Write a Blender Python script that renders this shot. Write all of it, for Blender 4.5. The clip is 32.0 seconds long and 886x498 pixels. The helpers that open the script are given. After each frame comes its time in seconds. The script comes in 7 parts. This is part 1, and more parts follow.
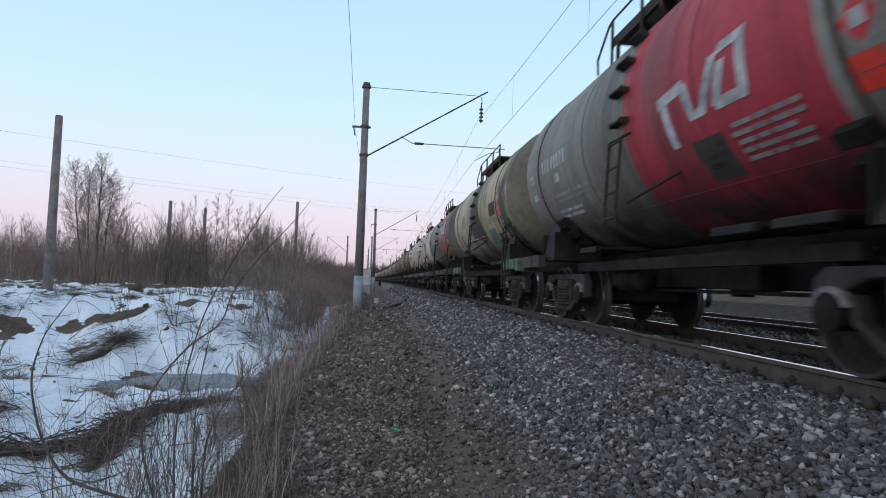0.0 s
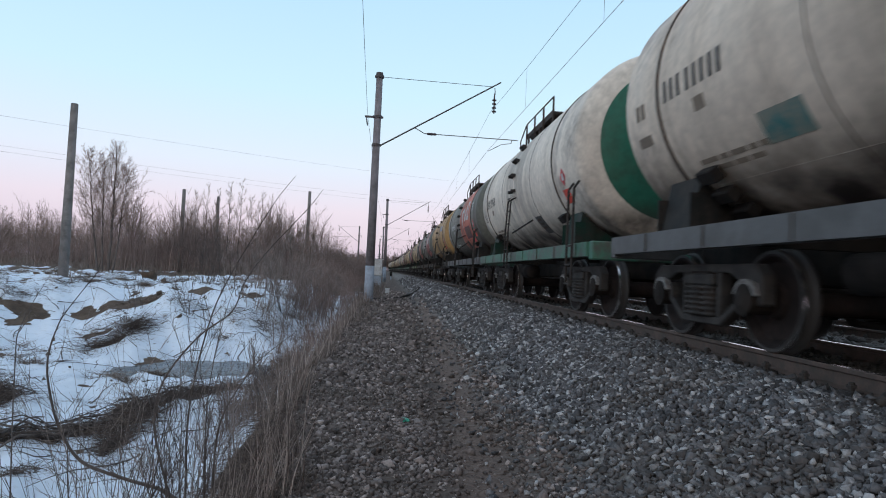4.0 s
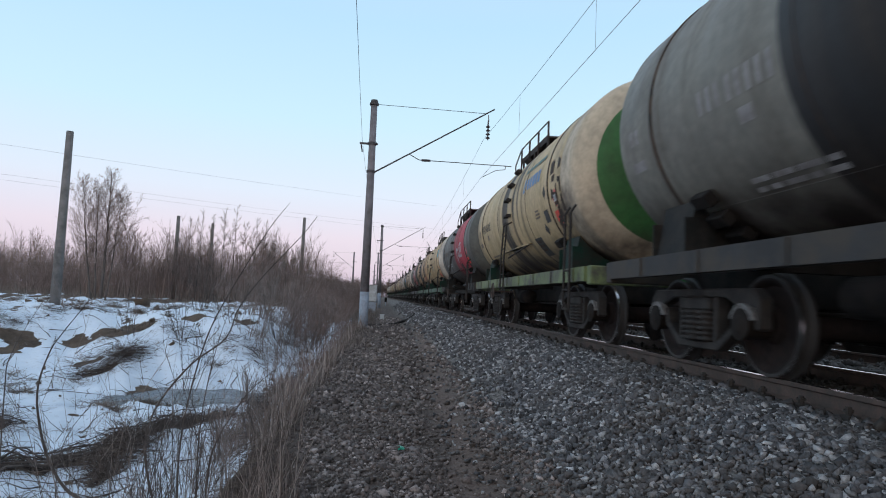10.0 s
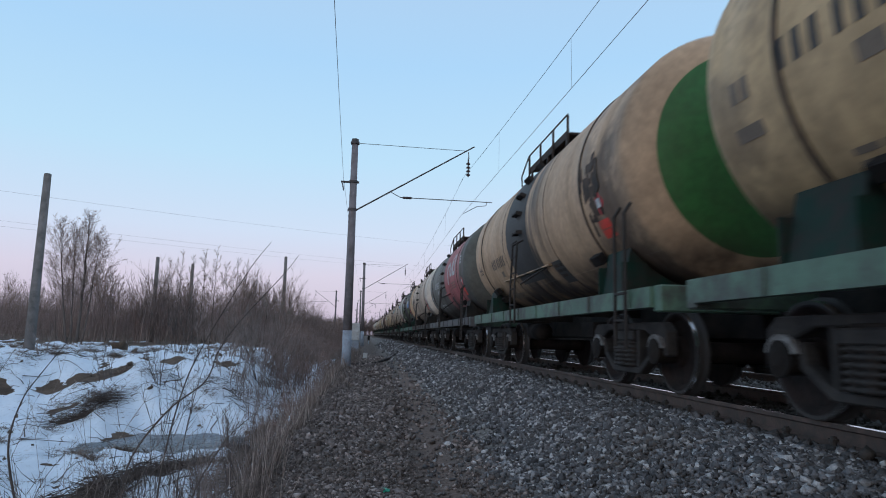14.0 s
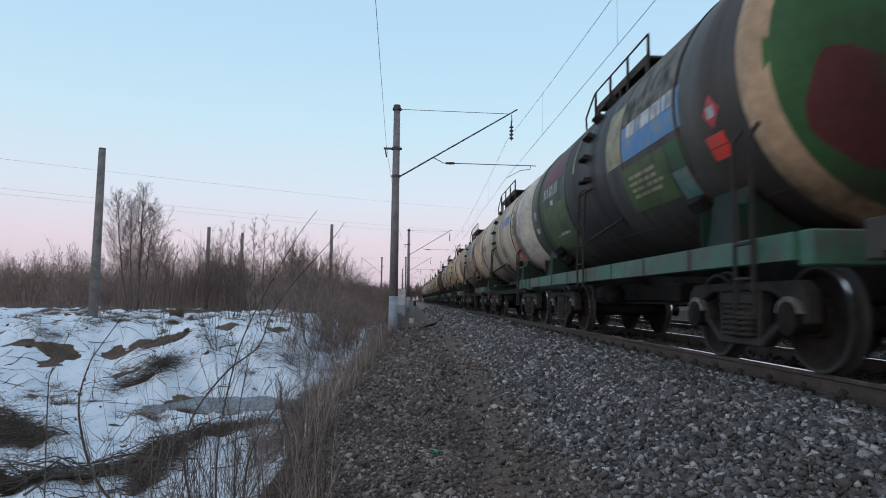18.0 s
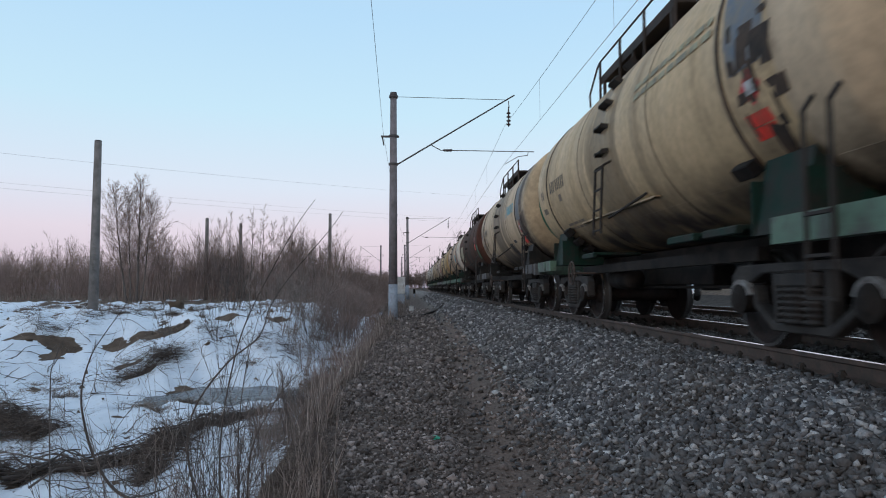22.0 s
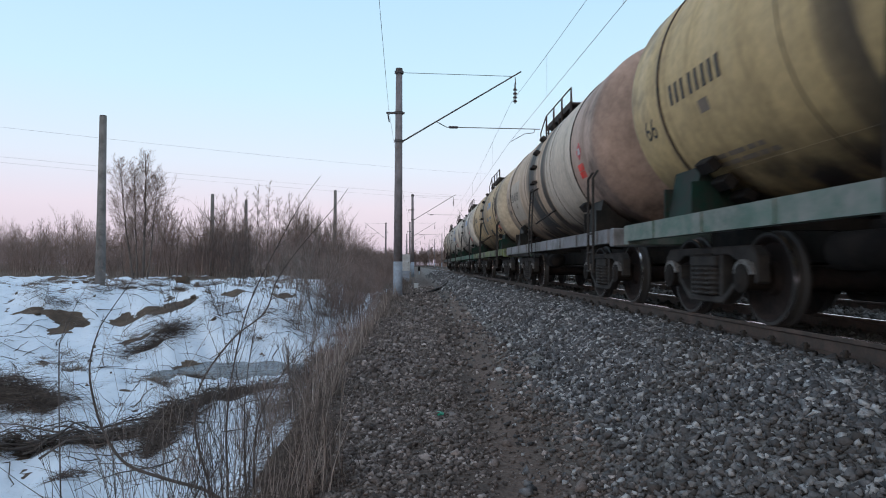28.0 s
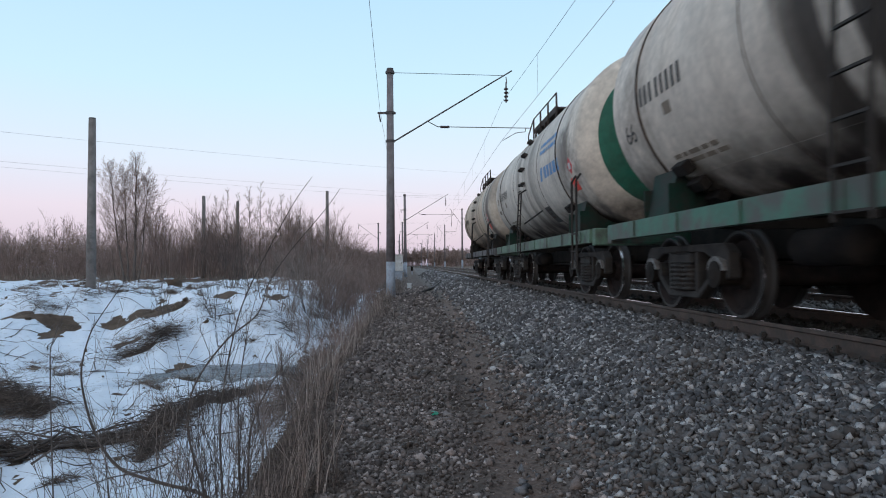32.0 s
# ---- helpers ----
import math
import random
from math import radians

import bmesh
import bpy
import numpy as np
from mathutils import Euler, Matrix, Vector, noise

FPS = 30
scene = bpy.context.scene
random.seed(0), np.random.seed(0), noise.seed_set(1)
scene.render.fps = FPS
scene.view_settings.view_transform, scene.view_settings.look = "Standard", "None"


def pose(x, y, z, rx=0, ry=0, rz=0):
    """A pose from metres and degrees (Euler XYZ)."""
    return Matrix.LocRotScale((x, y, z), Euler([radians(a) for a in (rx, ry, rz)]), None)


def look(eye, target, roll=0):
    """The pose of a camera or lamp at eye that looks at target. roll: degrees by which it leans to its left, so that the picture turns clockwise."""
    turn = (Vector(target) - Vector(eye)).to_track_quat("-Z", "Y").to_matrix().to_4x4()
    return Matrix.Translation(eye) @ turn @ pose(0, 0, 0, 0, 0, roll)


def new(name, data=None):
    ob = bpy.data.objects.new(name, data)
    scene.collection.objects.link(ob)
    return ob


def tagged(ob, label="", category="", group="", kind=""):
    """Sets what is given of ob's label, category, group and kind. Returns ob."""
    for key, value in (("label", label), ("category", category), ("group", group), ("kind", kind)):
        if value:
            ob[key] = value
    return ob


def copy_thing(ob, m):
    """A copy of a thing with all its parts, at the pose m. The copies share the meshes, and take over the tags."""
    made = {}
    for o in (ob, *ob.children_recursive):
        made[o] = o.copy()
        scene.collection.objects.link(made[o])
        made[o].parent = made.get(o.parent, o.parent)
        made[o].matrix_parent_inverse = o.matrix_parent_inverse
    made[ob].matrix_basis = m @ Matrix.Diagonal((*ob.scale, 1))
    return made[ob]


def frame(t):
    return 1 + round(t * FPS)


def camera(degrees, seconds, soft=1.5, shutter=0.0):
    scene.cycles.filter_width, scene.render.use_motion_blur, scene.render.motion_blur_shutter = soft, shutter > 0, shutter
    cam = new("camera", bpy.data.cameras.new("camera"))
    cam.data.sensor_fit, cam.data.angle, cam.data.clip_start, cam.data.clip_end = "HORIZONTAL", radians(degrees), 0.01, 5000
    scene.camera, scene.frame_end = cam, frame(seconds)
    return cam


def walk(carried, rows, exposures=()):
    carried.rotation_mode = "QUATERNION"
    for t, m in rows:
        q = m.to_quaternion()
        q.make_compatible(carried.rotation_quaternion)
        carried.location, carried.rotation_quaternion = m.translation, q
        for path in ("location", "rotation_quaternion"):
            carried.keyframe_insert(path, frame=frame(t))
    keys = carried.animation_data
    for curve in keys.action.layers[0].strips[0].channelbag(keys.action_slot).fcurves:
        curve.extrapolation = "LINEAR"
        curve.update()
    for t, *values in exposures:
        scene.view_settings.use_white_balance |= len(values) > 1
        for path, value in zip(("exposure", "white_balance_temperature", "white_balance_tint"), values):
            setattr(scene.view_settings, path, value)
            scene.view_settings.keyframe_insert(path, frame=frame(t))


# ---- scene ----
# camera: hand-held, standing still beside the line; rows of seconds, tilt, lean, turn
EYE = (0.0, 0.0, 1.45)
cam = camera(69.4, 32.0, soft=1.0, shutter=0.28)
PATH = [
    (0.0, 92.97, -2.05, -5.88),
    (0.5, 92.78, -2.29, -5.72),
    (1.0, 92.62, -2.39, -5.63),
    (1.5, 92.55, -2.27, -5.47),
    (2.0, 92.46, -2.16, -5.26),
    (2.5, 92.31, -2.14, -5.10),
    (3.0, 92.15, -2.55, -5.00),
    (3.5, 92.06, -2.86, -4.93),
    (5.5, 92.59, -1.75, -4.68),
    (6.0, 92.71, -2.04, -4.85),
    (6.5, 92.73, -2.23, -4.89),
    (7.0, 92.70, -2.49, -5.05),
    (7.5, 92.73, -2.77, -5.12),
    (8.0, 92.81, -2.86, -5.02),
    (8.5, 93.06, -2.46, -5.04),
    (9.0, 93.44, -2.55, -5.03),
    (9.5, 93.89, -2.51, -5.13),
    (10.0, 94.43, -2.43, -5.35),
    (10.5, 94.82, -2.11, -5.57),
    (11.0, 95.03, -2.03, -5.77),
    (11.5, 95.08, -2.10, -5.94),
    (12.0, 95.08, -2.05, -6.02),
    (12.5, 94.62, -1.41, -5.98),
    (13.0, 96.24, -1.39, -6.27),
    (13.5, 97.16, -1.46, -6.53),
    (14.0, 97.75, -1.27, -6.81),
    (14.5, 97.51, -1.27, -6.46),
    (15.0, 96.58, -0.97, -5.37),
    (15.5, 96.20, -0.93, -4.54),
    (17.5, 94.81, -0.67, -2.86),
    (18.0, 94.58, -0.75, -2.78),
    (18.5, 94.56, -0.80, -2.82),
    (19.0, 94.53, -0.64, -2.92),
    (19.5, 94.47, -0.56, -2.98),
    (20.0, 94.35, -0.74, -3.01),
    (20.5, 94.18, -0.40, -2.92),
    (21.0, 94.03, -0.12, -2.90),
    (21.5, 93.79, 0.18, -2.80),
    (22.0, 93.46, 0.13, -2.82),
    (22.5, 93.13, 0.14, -2.80),
    (23.0, 92.83, 0.15, -2.79),
    (23.5, 92.52, 0.32, -2.82),
    (24.0, 92.20, 0.61, -2.81),
    (24.5, 91.98, 0.51, -2.76),
    (25.0, 91.88, 0.09, -2.72),
    (25.5, 91.86, -0.17, -2.65),
    (27.5, 91.59, -0.23, -2.34),
    (28.0, 91.45, -0.26, -2.39),
    (28.5, 91.31, -0.04, -2.45),
    (29.0, 91.14, 0.28, -2.35),
    (29.5, 91.06, 0.49, -2.56),
    (30.0, 91.07, 0.42, -2.76),
    (30.5, 91.19, 0.22, -2.84),
    (31.0, 91.27, 0.20, -2.91),
    (31.5, 91.36, 0.31, -3.06),
    (32.0, 91.42, 0.35, -3.03),
]

walk(cam, [(t, pose(*EYE, rx, ry, rz)) for t, rx, ry, rz in PATH],
     [(0, 0.03, 6500, 10), (9, 0.03, 6500, 10), (11, -0.06, 6450, 10), (13, -0.20, 6250, 10), (14, -0.22, 6050, 10), (15, -0.26, 6250, 10), (18, -0.13, 6600, 10), (20, -0.13, 6550, 10), (22, -0.11, 6500, 10), (25, 0.0, 6500, 10), (32, 0.02, 6500, 10)])

# ---- light: clear sky just after sunset, the sun down behind the camera ----
world = bpy.data.worlds.new("dusk_sky")
scene.world = world
world.use_nodes = True
wn, wl = world.node_tree.nodes, world.node_tree.links
wn.clear()
w_out = wn.new("ShaderNodeOutputWorld")
w_bg = wn.new("ShaderNodeBackground")
w_sky = wn.new("ShaderNodeTexSky")
w_sky.sky_type = "NISHITA"
w_sky.sun_disc = False
w_sky.sun_elevation, w_sky.sun_rotation = radians(3.0), radians(200)
w_co = wn.new("ShaderNodeTexCoord")
w_sep = wn.new("ShaderNodeSeparateXYZ")
w_ramp = wn.new("ShaderNodeValToRGB")
wl.new(w_co.outputs["Generated"], w_sep.inputs[0])
wl.new(w_sep.outputs["Z"], w_ramp.inputs[0])
SKY = [(0.0, (0.50, 0.45, 0.58)), (0.03, (0.72, 0.62, 0.74)), (0.085, (0.80, 0.72, 0.84)), (0.15, (0.74, 0.82, 0.96)), (0.26, (0.60, 0.84, 1.0)), (0.40, (0.50, 0.76, 1.0)), (0.60, (0.52, 0.68, 0.88)), (1.0, (0.50, 0.60, 0.74))]
while len(w_ramp.color_ramp.elements) < len(SKY):
    w_ramp.color_ramp.elements.new(0.5)
for e, (p, c) in zip(w_ramp.color_ramp.elements, SKY):
    e.position, e.color = p, (*c, 1)
w_mul = wn.new("ShaderNodeMix")
w_mul.data_type, w_mul.blend_type = "RGBA", "ADD"
w_mul.inputs[0].default_value = 0.02
wl.new(w_ramp.outputs[0], w_mul.inputs[6])
wl.new(w_sky.outputs[0], w_mul.inputs[7])
wl.new(w_mul.outputs[2], w_bg.inputs[0])
w_bg.inputs[1].default_value = 1.0
wl.new(w_bg.outputs[0], w_out.inputs[0])

sun = new("sun", bpy.data.lights.new("sun", "SUN"))
sun.data.energy, sun.data.angle, sun.data.color = 0.55, radians(45), (1.0, 0.84, 0.70)
sun.matrix_world = look((-30, -60, 22), (0, 0, 0))
scene.view_settings.exposure = 0.0


# ---- materials ----
def nodes_of(name):
    m = bpy.data.materials.new(name)
    m.use_nodes = True
    nt = m.node_tree
    return m, nt.nodes, nt.links, nt.nodes["Principled BSDF"]


def noise_node(n, l, scale, detail=4.0, vec=None, rough=0.6):
    t = n.new("ShaderNodeTexNoise")
    t.inputs["Scale"].default_value, t.inputs["Detail"].default_value, t.inputs["Roughness"].default_value = scale, detail, rough
    if vec is not None:
        l.new(vec, t.inputs["Vector"])
    return t


def ramp_node(n, l, fac, stops, mode="LINEAR"):
    r = n.new("ShaderNodeValToRGB")
    r.color_ramp.interpolation = mode
    while len(r.color_ramp.elements) < len(stops):
        r.color_ramp.elements.new(0.5)
    for e, (p, c) in zip(r.color_ramp.elements, stops):
        e.position, e.color = p, (*c, 1) if len(c) == 3 else c
    l.new(fac, r.inputs[0])
    return r


def mix_node(n, l, fac, a, b, blend="MIX"):
    m = n.new("ShaderNodeMix")
    m.data_type, m.blend_type = "RGBA", blend
    for sock, v in ((m.inputs[0], fac), (m.inputs[6], a), (m.inputs[7], b)):
        if isinstance(v, (int, float)):
            sock.default_value = v
        elif isinstance(v, tuple):
            sock.default_value = (*v, 1)
        else:
            l.new(v, sock)
    return m.outputs[2]


def bump(n, l, height, bsdf, strength=0.3, dist=0.02):
    b = n.new("ShaderNodeBump")
    b.inputs["Strength"].default_value, b.inputs["Distance"].default_value = strength, dist
    l.new(height, b.inputs["Height"])
    l.new(b.outputs[0], bsdf.inputs["Normal"])


def plain(name, col, rough=0.7, metal=0.0, var=0.35, scale=6.0, dirt=None, dirt_amount=0.5, bumps=0.15, island=0.0, spec=0.5):
    """A worn surface: base colour with a coarse and a fine variation, and patches of dirt."""
    m, n, l, b = nodes_of(name)
    co = n.new("ShaderNodeTexCoord").outputs["Object"]
    coarse, fine = noise_node(n, l, scale * 0.35, 5, co), noise_node(n, l, scale * 6, 3, co)
    lo, hi = tuple(c * (1 - var) for c in col), tuple(min(1, c * (1 + var)) for c in col)
    c1 = ramp_node(n, l, coarse.outputs[0], [(0.3, lo), (0.7, hi)]).outputs[0]
    out = mix_node(n, l, 0.35, c1, ramp_node(n, l, fine.outputs[0], [(0.3, lo), (0.7, hi)]).outputs[0])
    if dirt:
        mask = ramp_node(n, l, noise_node(n, l, scale * 0.8, 6, co, 0.7).outputs[0], [(0.5 - 0.2 * dirt_amount, (0, 0, 0)), (0.62, (1, 1, 1))])
        out = mix_node(n, l, mask.outputs[0], out, dirt)
    if island:
        g = n.new("ShaderNodeNewGeometry")
        out = mix_node(n, l, 1.0, out, ramp_node(n, l, g.outputs["Random Per Island"], [(0, (1 - island,) * 3), (1, (1 + island,) * 3)]).outputs[0], "MULTIPLY")
    l.new(out, b.inputs["Base Color"])
    b.inputs["Roughness"].default_value, b.inputs["Metallic"].default_value = rough, metal
    b.inputs["Specular IOR Level"].default_value = spec
    if bumps:
        bump(n, l, fine.outputs[0], b, bumps, 0.01)
    return m


M = {
    "black": plain("sooty_black_steel", (0.013, 0.012, 0.012), 0.8, 0.0, 0.5, 4, (0.028, 0.023, 0.02), 0.5, spec=0.12),
    "bogie": plain("bogie_cast_steel", (0.027, 0.026, 0.026), 0.75, 0.0, 0.5, 5, (0.052, 0.047, 0.044), 0.5, spec=0.2),
    "worn": plain("worn_wheel_tread", (0.045, 0.042, 0.04), 0.6, 0.3, 0.2, 8, None, 0, 0.02),
    "tread": plain("polished_wheel_tread", (0.80, 0.80, 0.82), 0.22, 1.0, 0.1, 8, None, 0, 0.02),
    "wheel": plain("wheel_disc_rust", (0.032, 0.024, 0.022), 0.85, 0.0, 0.3, 5, (0.016, 0.014, 0.014), 0.5, spec=0.15),
    "rail": plain("rail_rust", (0.085, 0.058, 0.048), 0.75, 0.0, 0.3, 8, (0.05, 0.04, 0.035), 0.5),
    "railtop": plain("rail_head_polished", (0.72, 0.72, 0.75), 0.2, 1.0, 0.08, 8, None, 0, 0.0),
    "clip": plain("fastening_dark_steel", (0.025, 0.022, 0.02), 0.7, 0.0, 0.3, 8),
    "sleeper": plain("sleeper_concrete", (0.19, 0.18, 0.165), 0.9, 0.0, 0.3, 5, (0.09, 0.075, 0.06), 0.7),
    "mast": plain("mast_concrete", (0.21, 0.19, 0.20), 0.9, 0.0, 0.22, 3, (0.14, 0.125, 0.125), 0.5),
    "mastfoot": plain("mast_foot_grey_paint", (0.31, 0.36, 0.43), 0.8, 0.0, 0.2, 4, (0.22, 0.24, 0.27), 0.4),
    "wire": plain("copper_wire_dark", (0.10, 0.09, 0.10), 0.5, 0.4, 0.1, 4, None, 0, 0),
    "steel": plain("bracket_steel", (0.07, 0.06, 0.06), 0.6, 0.3, 0.3, 6),
    "insulator": plain("insulator_brown_glaze", (0.05, 0.035, 0.035), 0.25, 0.0, 0.2, 6),
    "pole": plain("pole_weathered_concrete", (0.20, 0.18, 0.17), 0.9, 0.0, 0.25, 3, (0.12, 0.11, 0.10), 0.5),
    "white": plain("stencil_white", (0.55, 0.55, 0.54), 0.7, 0.0, 0.2, 6, (0.25, 0.25, 0.25), 0.35, 0),
    "dimwhite": plain("faded_white_stencil", (0.33, 0.31, 0.30), 0.7, 0.0, 0.3, 6, (0.2, 0.18, 0.17), 0.5, 0),
    "ink": plain("stencil_black", (0.045, 0.042, 0.04), 0.7, 0.0, 0.3, 6, None, 0, 0),
    "cabinet": plain("cabinet_light_grey", (0.5, 0.52, 0.53), 0.6, 0.0, 0.12, 3, (0.35, 0.34, 0.33), 0.4),
}


# ---- mesh helpers ----
def finish(bm, name, mat, smooth=False):
    me = bpy.data.meshes.new(name)
    bm.normal_update()
    bm.to_mesh(me)
    bm.free()
    if mat is not None:
        for m in (mat if isinstance(mat, (list, tuple)) else [mat]):
            me.materials.append(m)
    if smooth:
        for p in me.polygons:
            p.use_smooth = True
    return me


def part(name, bm, mat, parent=None, label="", smooth=False):
    ob = new(name, finish(bm, name, mat, smooth))
    ob.parent = parent
    if label:
        tagged(ob, label)
    return ob


def mesh_np(name, verts, faces, mat, smooth=False):
    """A mesh from arrays: verts (n, 3), faces (m, 3 or 4)."""
    me = bpy.data.meshes.new(name)
    k = faces.shape[1]
    me.vertices.add(len(verts))
    me.vertices.foreach_set("co", np.asarray(verts, np.float32).ravel())
    me.loops.add(faces.size)
    me.loops.foreach_set("vertex_index", np.asarray(faces, np.int32).ravel())
    me.polygons.add(len(faces))
    me.polygons.foreach_set("loop_start", np.arange(0, faces.size, k, dtype=np.int32))
    me.polygons.foreach_set("loop_total", np.full(len(faces), k, np.int32))
    me.update(calc_edges=True)
    me.validate()
    me.materials.append(mat)
    if smooth:
        me.polygons.foreach_set("use_smooth", np.ones(len(faces), bool))
    return me


def box(bm, x0, x1, y0, y1, z0, z1, bev=0.0, m=None):
    vs = [bm.verts.new((x, y, z)) for x in (x0, x1) for y in (y0, y1) for z in (z0, z1)]
    fs = [bm.faces.new([vs[i] for i in f]) for f in ((0, 1, 3, 2), (4, 6, 7, 5), (0, 4, 5, 1), (2, 3, 7, 6), (0, 2, 6, 4), (1, 5, 7, 3))]
    if bev:
        es = list({e for f in fs for e in f.edges})
        r = bmesh.ops.bevel(bm, geom=es, offset=bev, segments=1, affect="EDGES")
        vs = list({v for f in r["faces"] for v in f.verts} | {v for v in vs if v.is_valid})
    if m is not None:
        bmesh.ops.transform(bm, matrix=m, verts=vs)
    return vs


def rod(bm, p0, p1, r0, r1=None, seg=8, caps=True):
    """A straight round bar, or a cone, from p0 to p1."""
    p0, p1 = Vector(p0), Vector(p1)
    r1 = r0 if r1 is None else r1
    d = (p1 - p0).normalized()
    a = d.orthogonal().normalized()
    b = d.cross(a)
    rings = []
    for p, r in ((p0, r0), (p1, r1)):
        rings.append([bm.verts.new(p + (a * math.cos(2 * math.pi * i / seg) + b * math.sin(2 * math.pi * i / seg)) * r) for i in range(seg)])
    for i in range(seg):
        bm.faces.new((rings[0][i], rings[0][(i + 1) % seg], rings[1][(i + 1) % seg], rings[1][i]))
    if caps:
        bm.faces.new(rings[0][::-1])
        bm.faces.new(rings[1])


def pipe(bm, pts, r, seg=6):
    for a, b in zip(pts[:-1], pts[1:]):
        rod(bm, a, b, r, r, seg)


def lathe(bm, profile, seg=32, axis="y", centre=(0, 0, 0), mats=None):
    """Turn a profile of (along, radius) round an axis."""
    rings = []
    cx, cy, cz = centre
    for a, r in profile:
        ring = []
        for i in range(seg):
            u, v = r * math.cos(2 * math.pi * i / seg), r * math.sin(2 * math.pi * i / seg)
            p = {"y": (cx + u, cy + a, cz + v), "x": (cx + a, cy + u, cz + v), "z": (cx + u, cy + v, cz + a)}[axis]
            ring.append(bm.verts.new(p))
        rings.append(ring)
    for j in range(len(rings) - 1):
        for i in range(seg):
            f = bm.faces.new((rings[j][i], rings[j][(i + 1) % seg], rings[j + 1][(i + 1) % seg], rings[j + 1][i]))
            if mats:
                f.material_index = mats[j]
    bm.faces.new(rings[0][::-1])
    bm.faces.new(rings[-1])
    bmesh.ops.recalc_face_normals(bm, faces=bm.faces[:])


# ---- the train: places along it, in metres ----
TRACK_X, RAIL_Z, PITCH = 4.45, 0.85, 12.02
TANK_R, TANK_Z = 1.58, 2.80


def travelled(t):
    """How far the train has come at t seconds: it slows down gently."""
    return -1.330 + 10.22408 * t - 0.0071291 * t ** 2 - 0.00106488 * t ** 3 + 0.000018110 * t ** 4


def bend(y):
    """How far the line has swung to the left, far off."""
    return -6.5e-5 * max(0.0, y - 80.0) ** 2


def on_tank(y, s, e=0.004):
    """A point of the shell on the field side, s metres up round it from the middle height."""
    a = s / TANK_R
    return (-(TANK_R + e) * math.cos(a), y, TANK_Z + (TANK_R + e) * math.sin(a))


def patch(bm, c, e=0.004, nu=1):
    """A painted four-cornered patch that follows the shell; corners as (y, s)."""
    nv = 1 + int((max(q[1] for q in c) - min(q[1] for q in c)) / 0.1)
    g = []
    for i in range(nu + 1):
        row = []
        for j in range(nv + 1):
            u, v = i / nu, j / nv
            y = (c[0][0] * (1 - u) + c[1][0] * u) * (1 - v) + (c[3][0] * (1 - u) + c[2][0] * u) * v
            s = (c[0][1] * (1 - u) + c[1][1] * u) * (1 - v) + (c[3][1] * (1 - u) + c[2][1] * u) * v
            row.append(bm.verts.new(on_tank(y, s, e)))
        g.append(row)
    for i in range(nu):
        for j in range(nv):
            bm.faces.new((g[i][j], g[i][j + 1], g[i + 1][j + 1], g[i + 1][j]))


def rect(y0, y1, s0, s1, skew=0.0):
    return [(y0, s0), (y1, s0), (y1 + skew, s1), (y0 + skew, s1)]
def prism(bm, pts, x0, x1):
    """A plate cut to an outline in (y, z), from x0 to x1."""
    a = [bm.verts.new((x0, y, z)) for y, z in pts]
    b = [bm.verts.new((x1, y, z)) for y, z in pts]
    bm.faces.new(a[::-1])
    bm.faces.new(b)
    for i in range(len(pts)):
        j = (i + 1) % len(pts)
        bm.faces.new((a[i], a[j], b[j], b[i]))


def tail(n, l, co, seed):
    m = n.new("ShaderNodeMapping")
    m.inputs["Location"].default_value = (seed * 1.9, seed * 5.3, 0.0)
    l.new(co, m.inputs[0])
    return m.outputs[0]


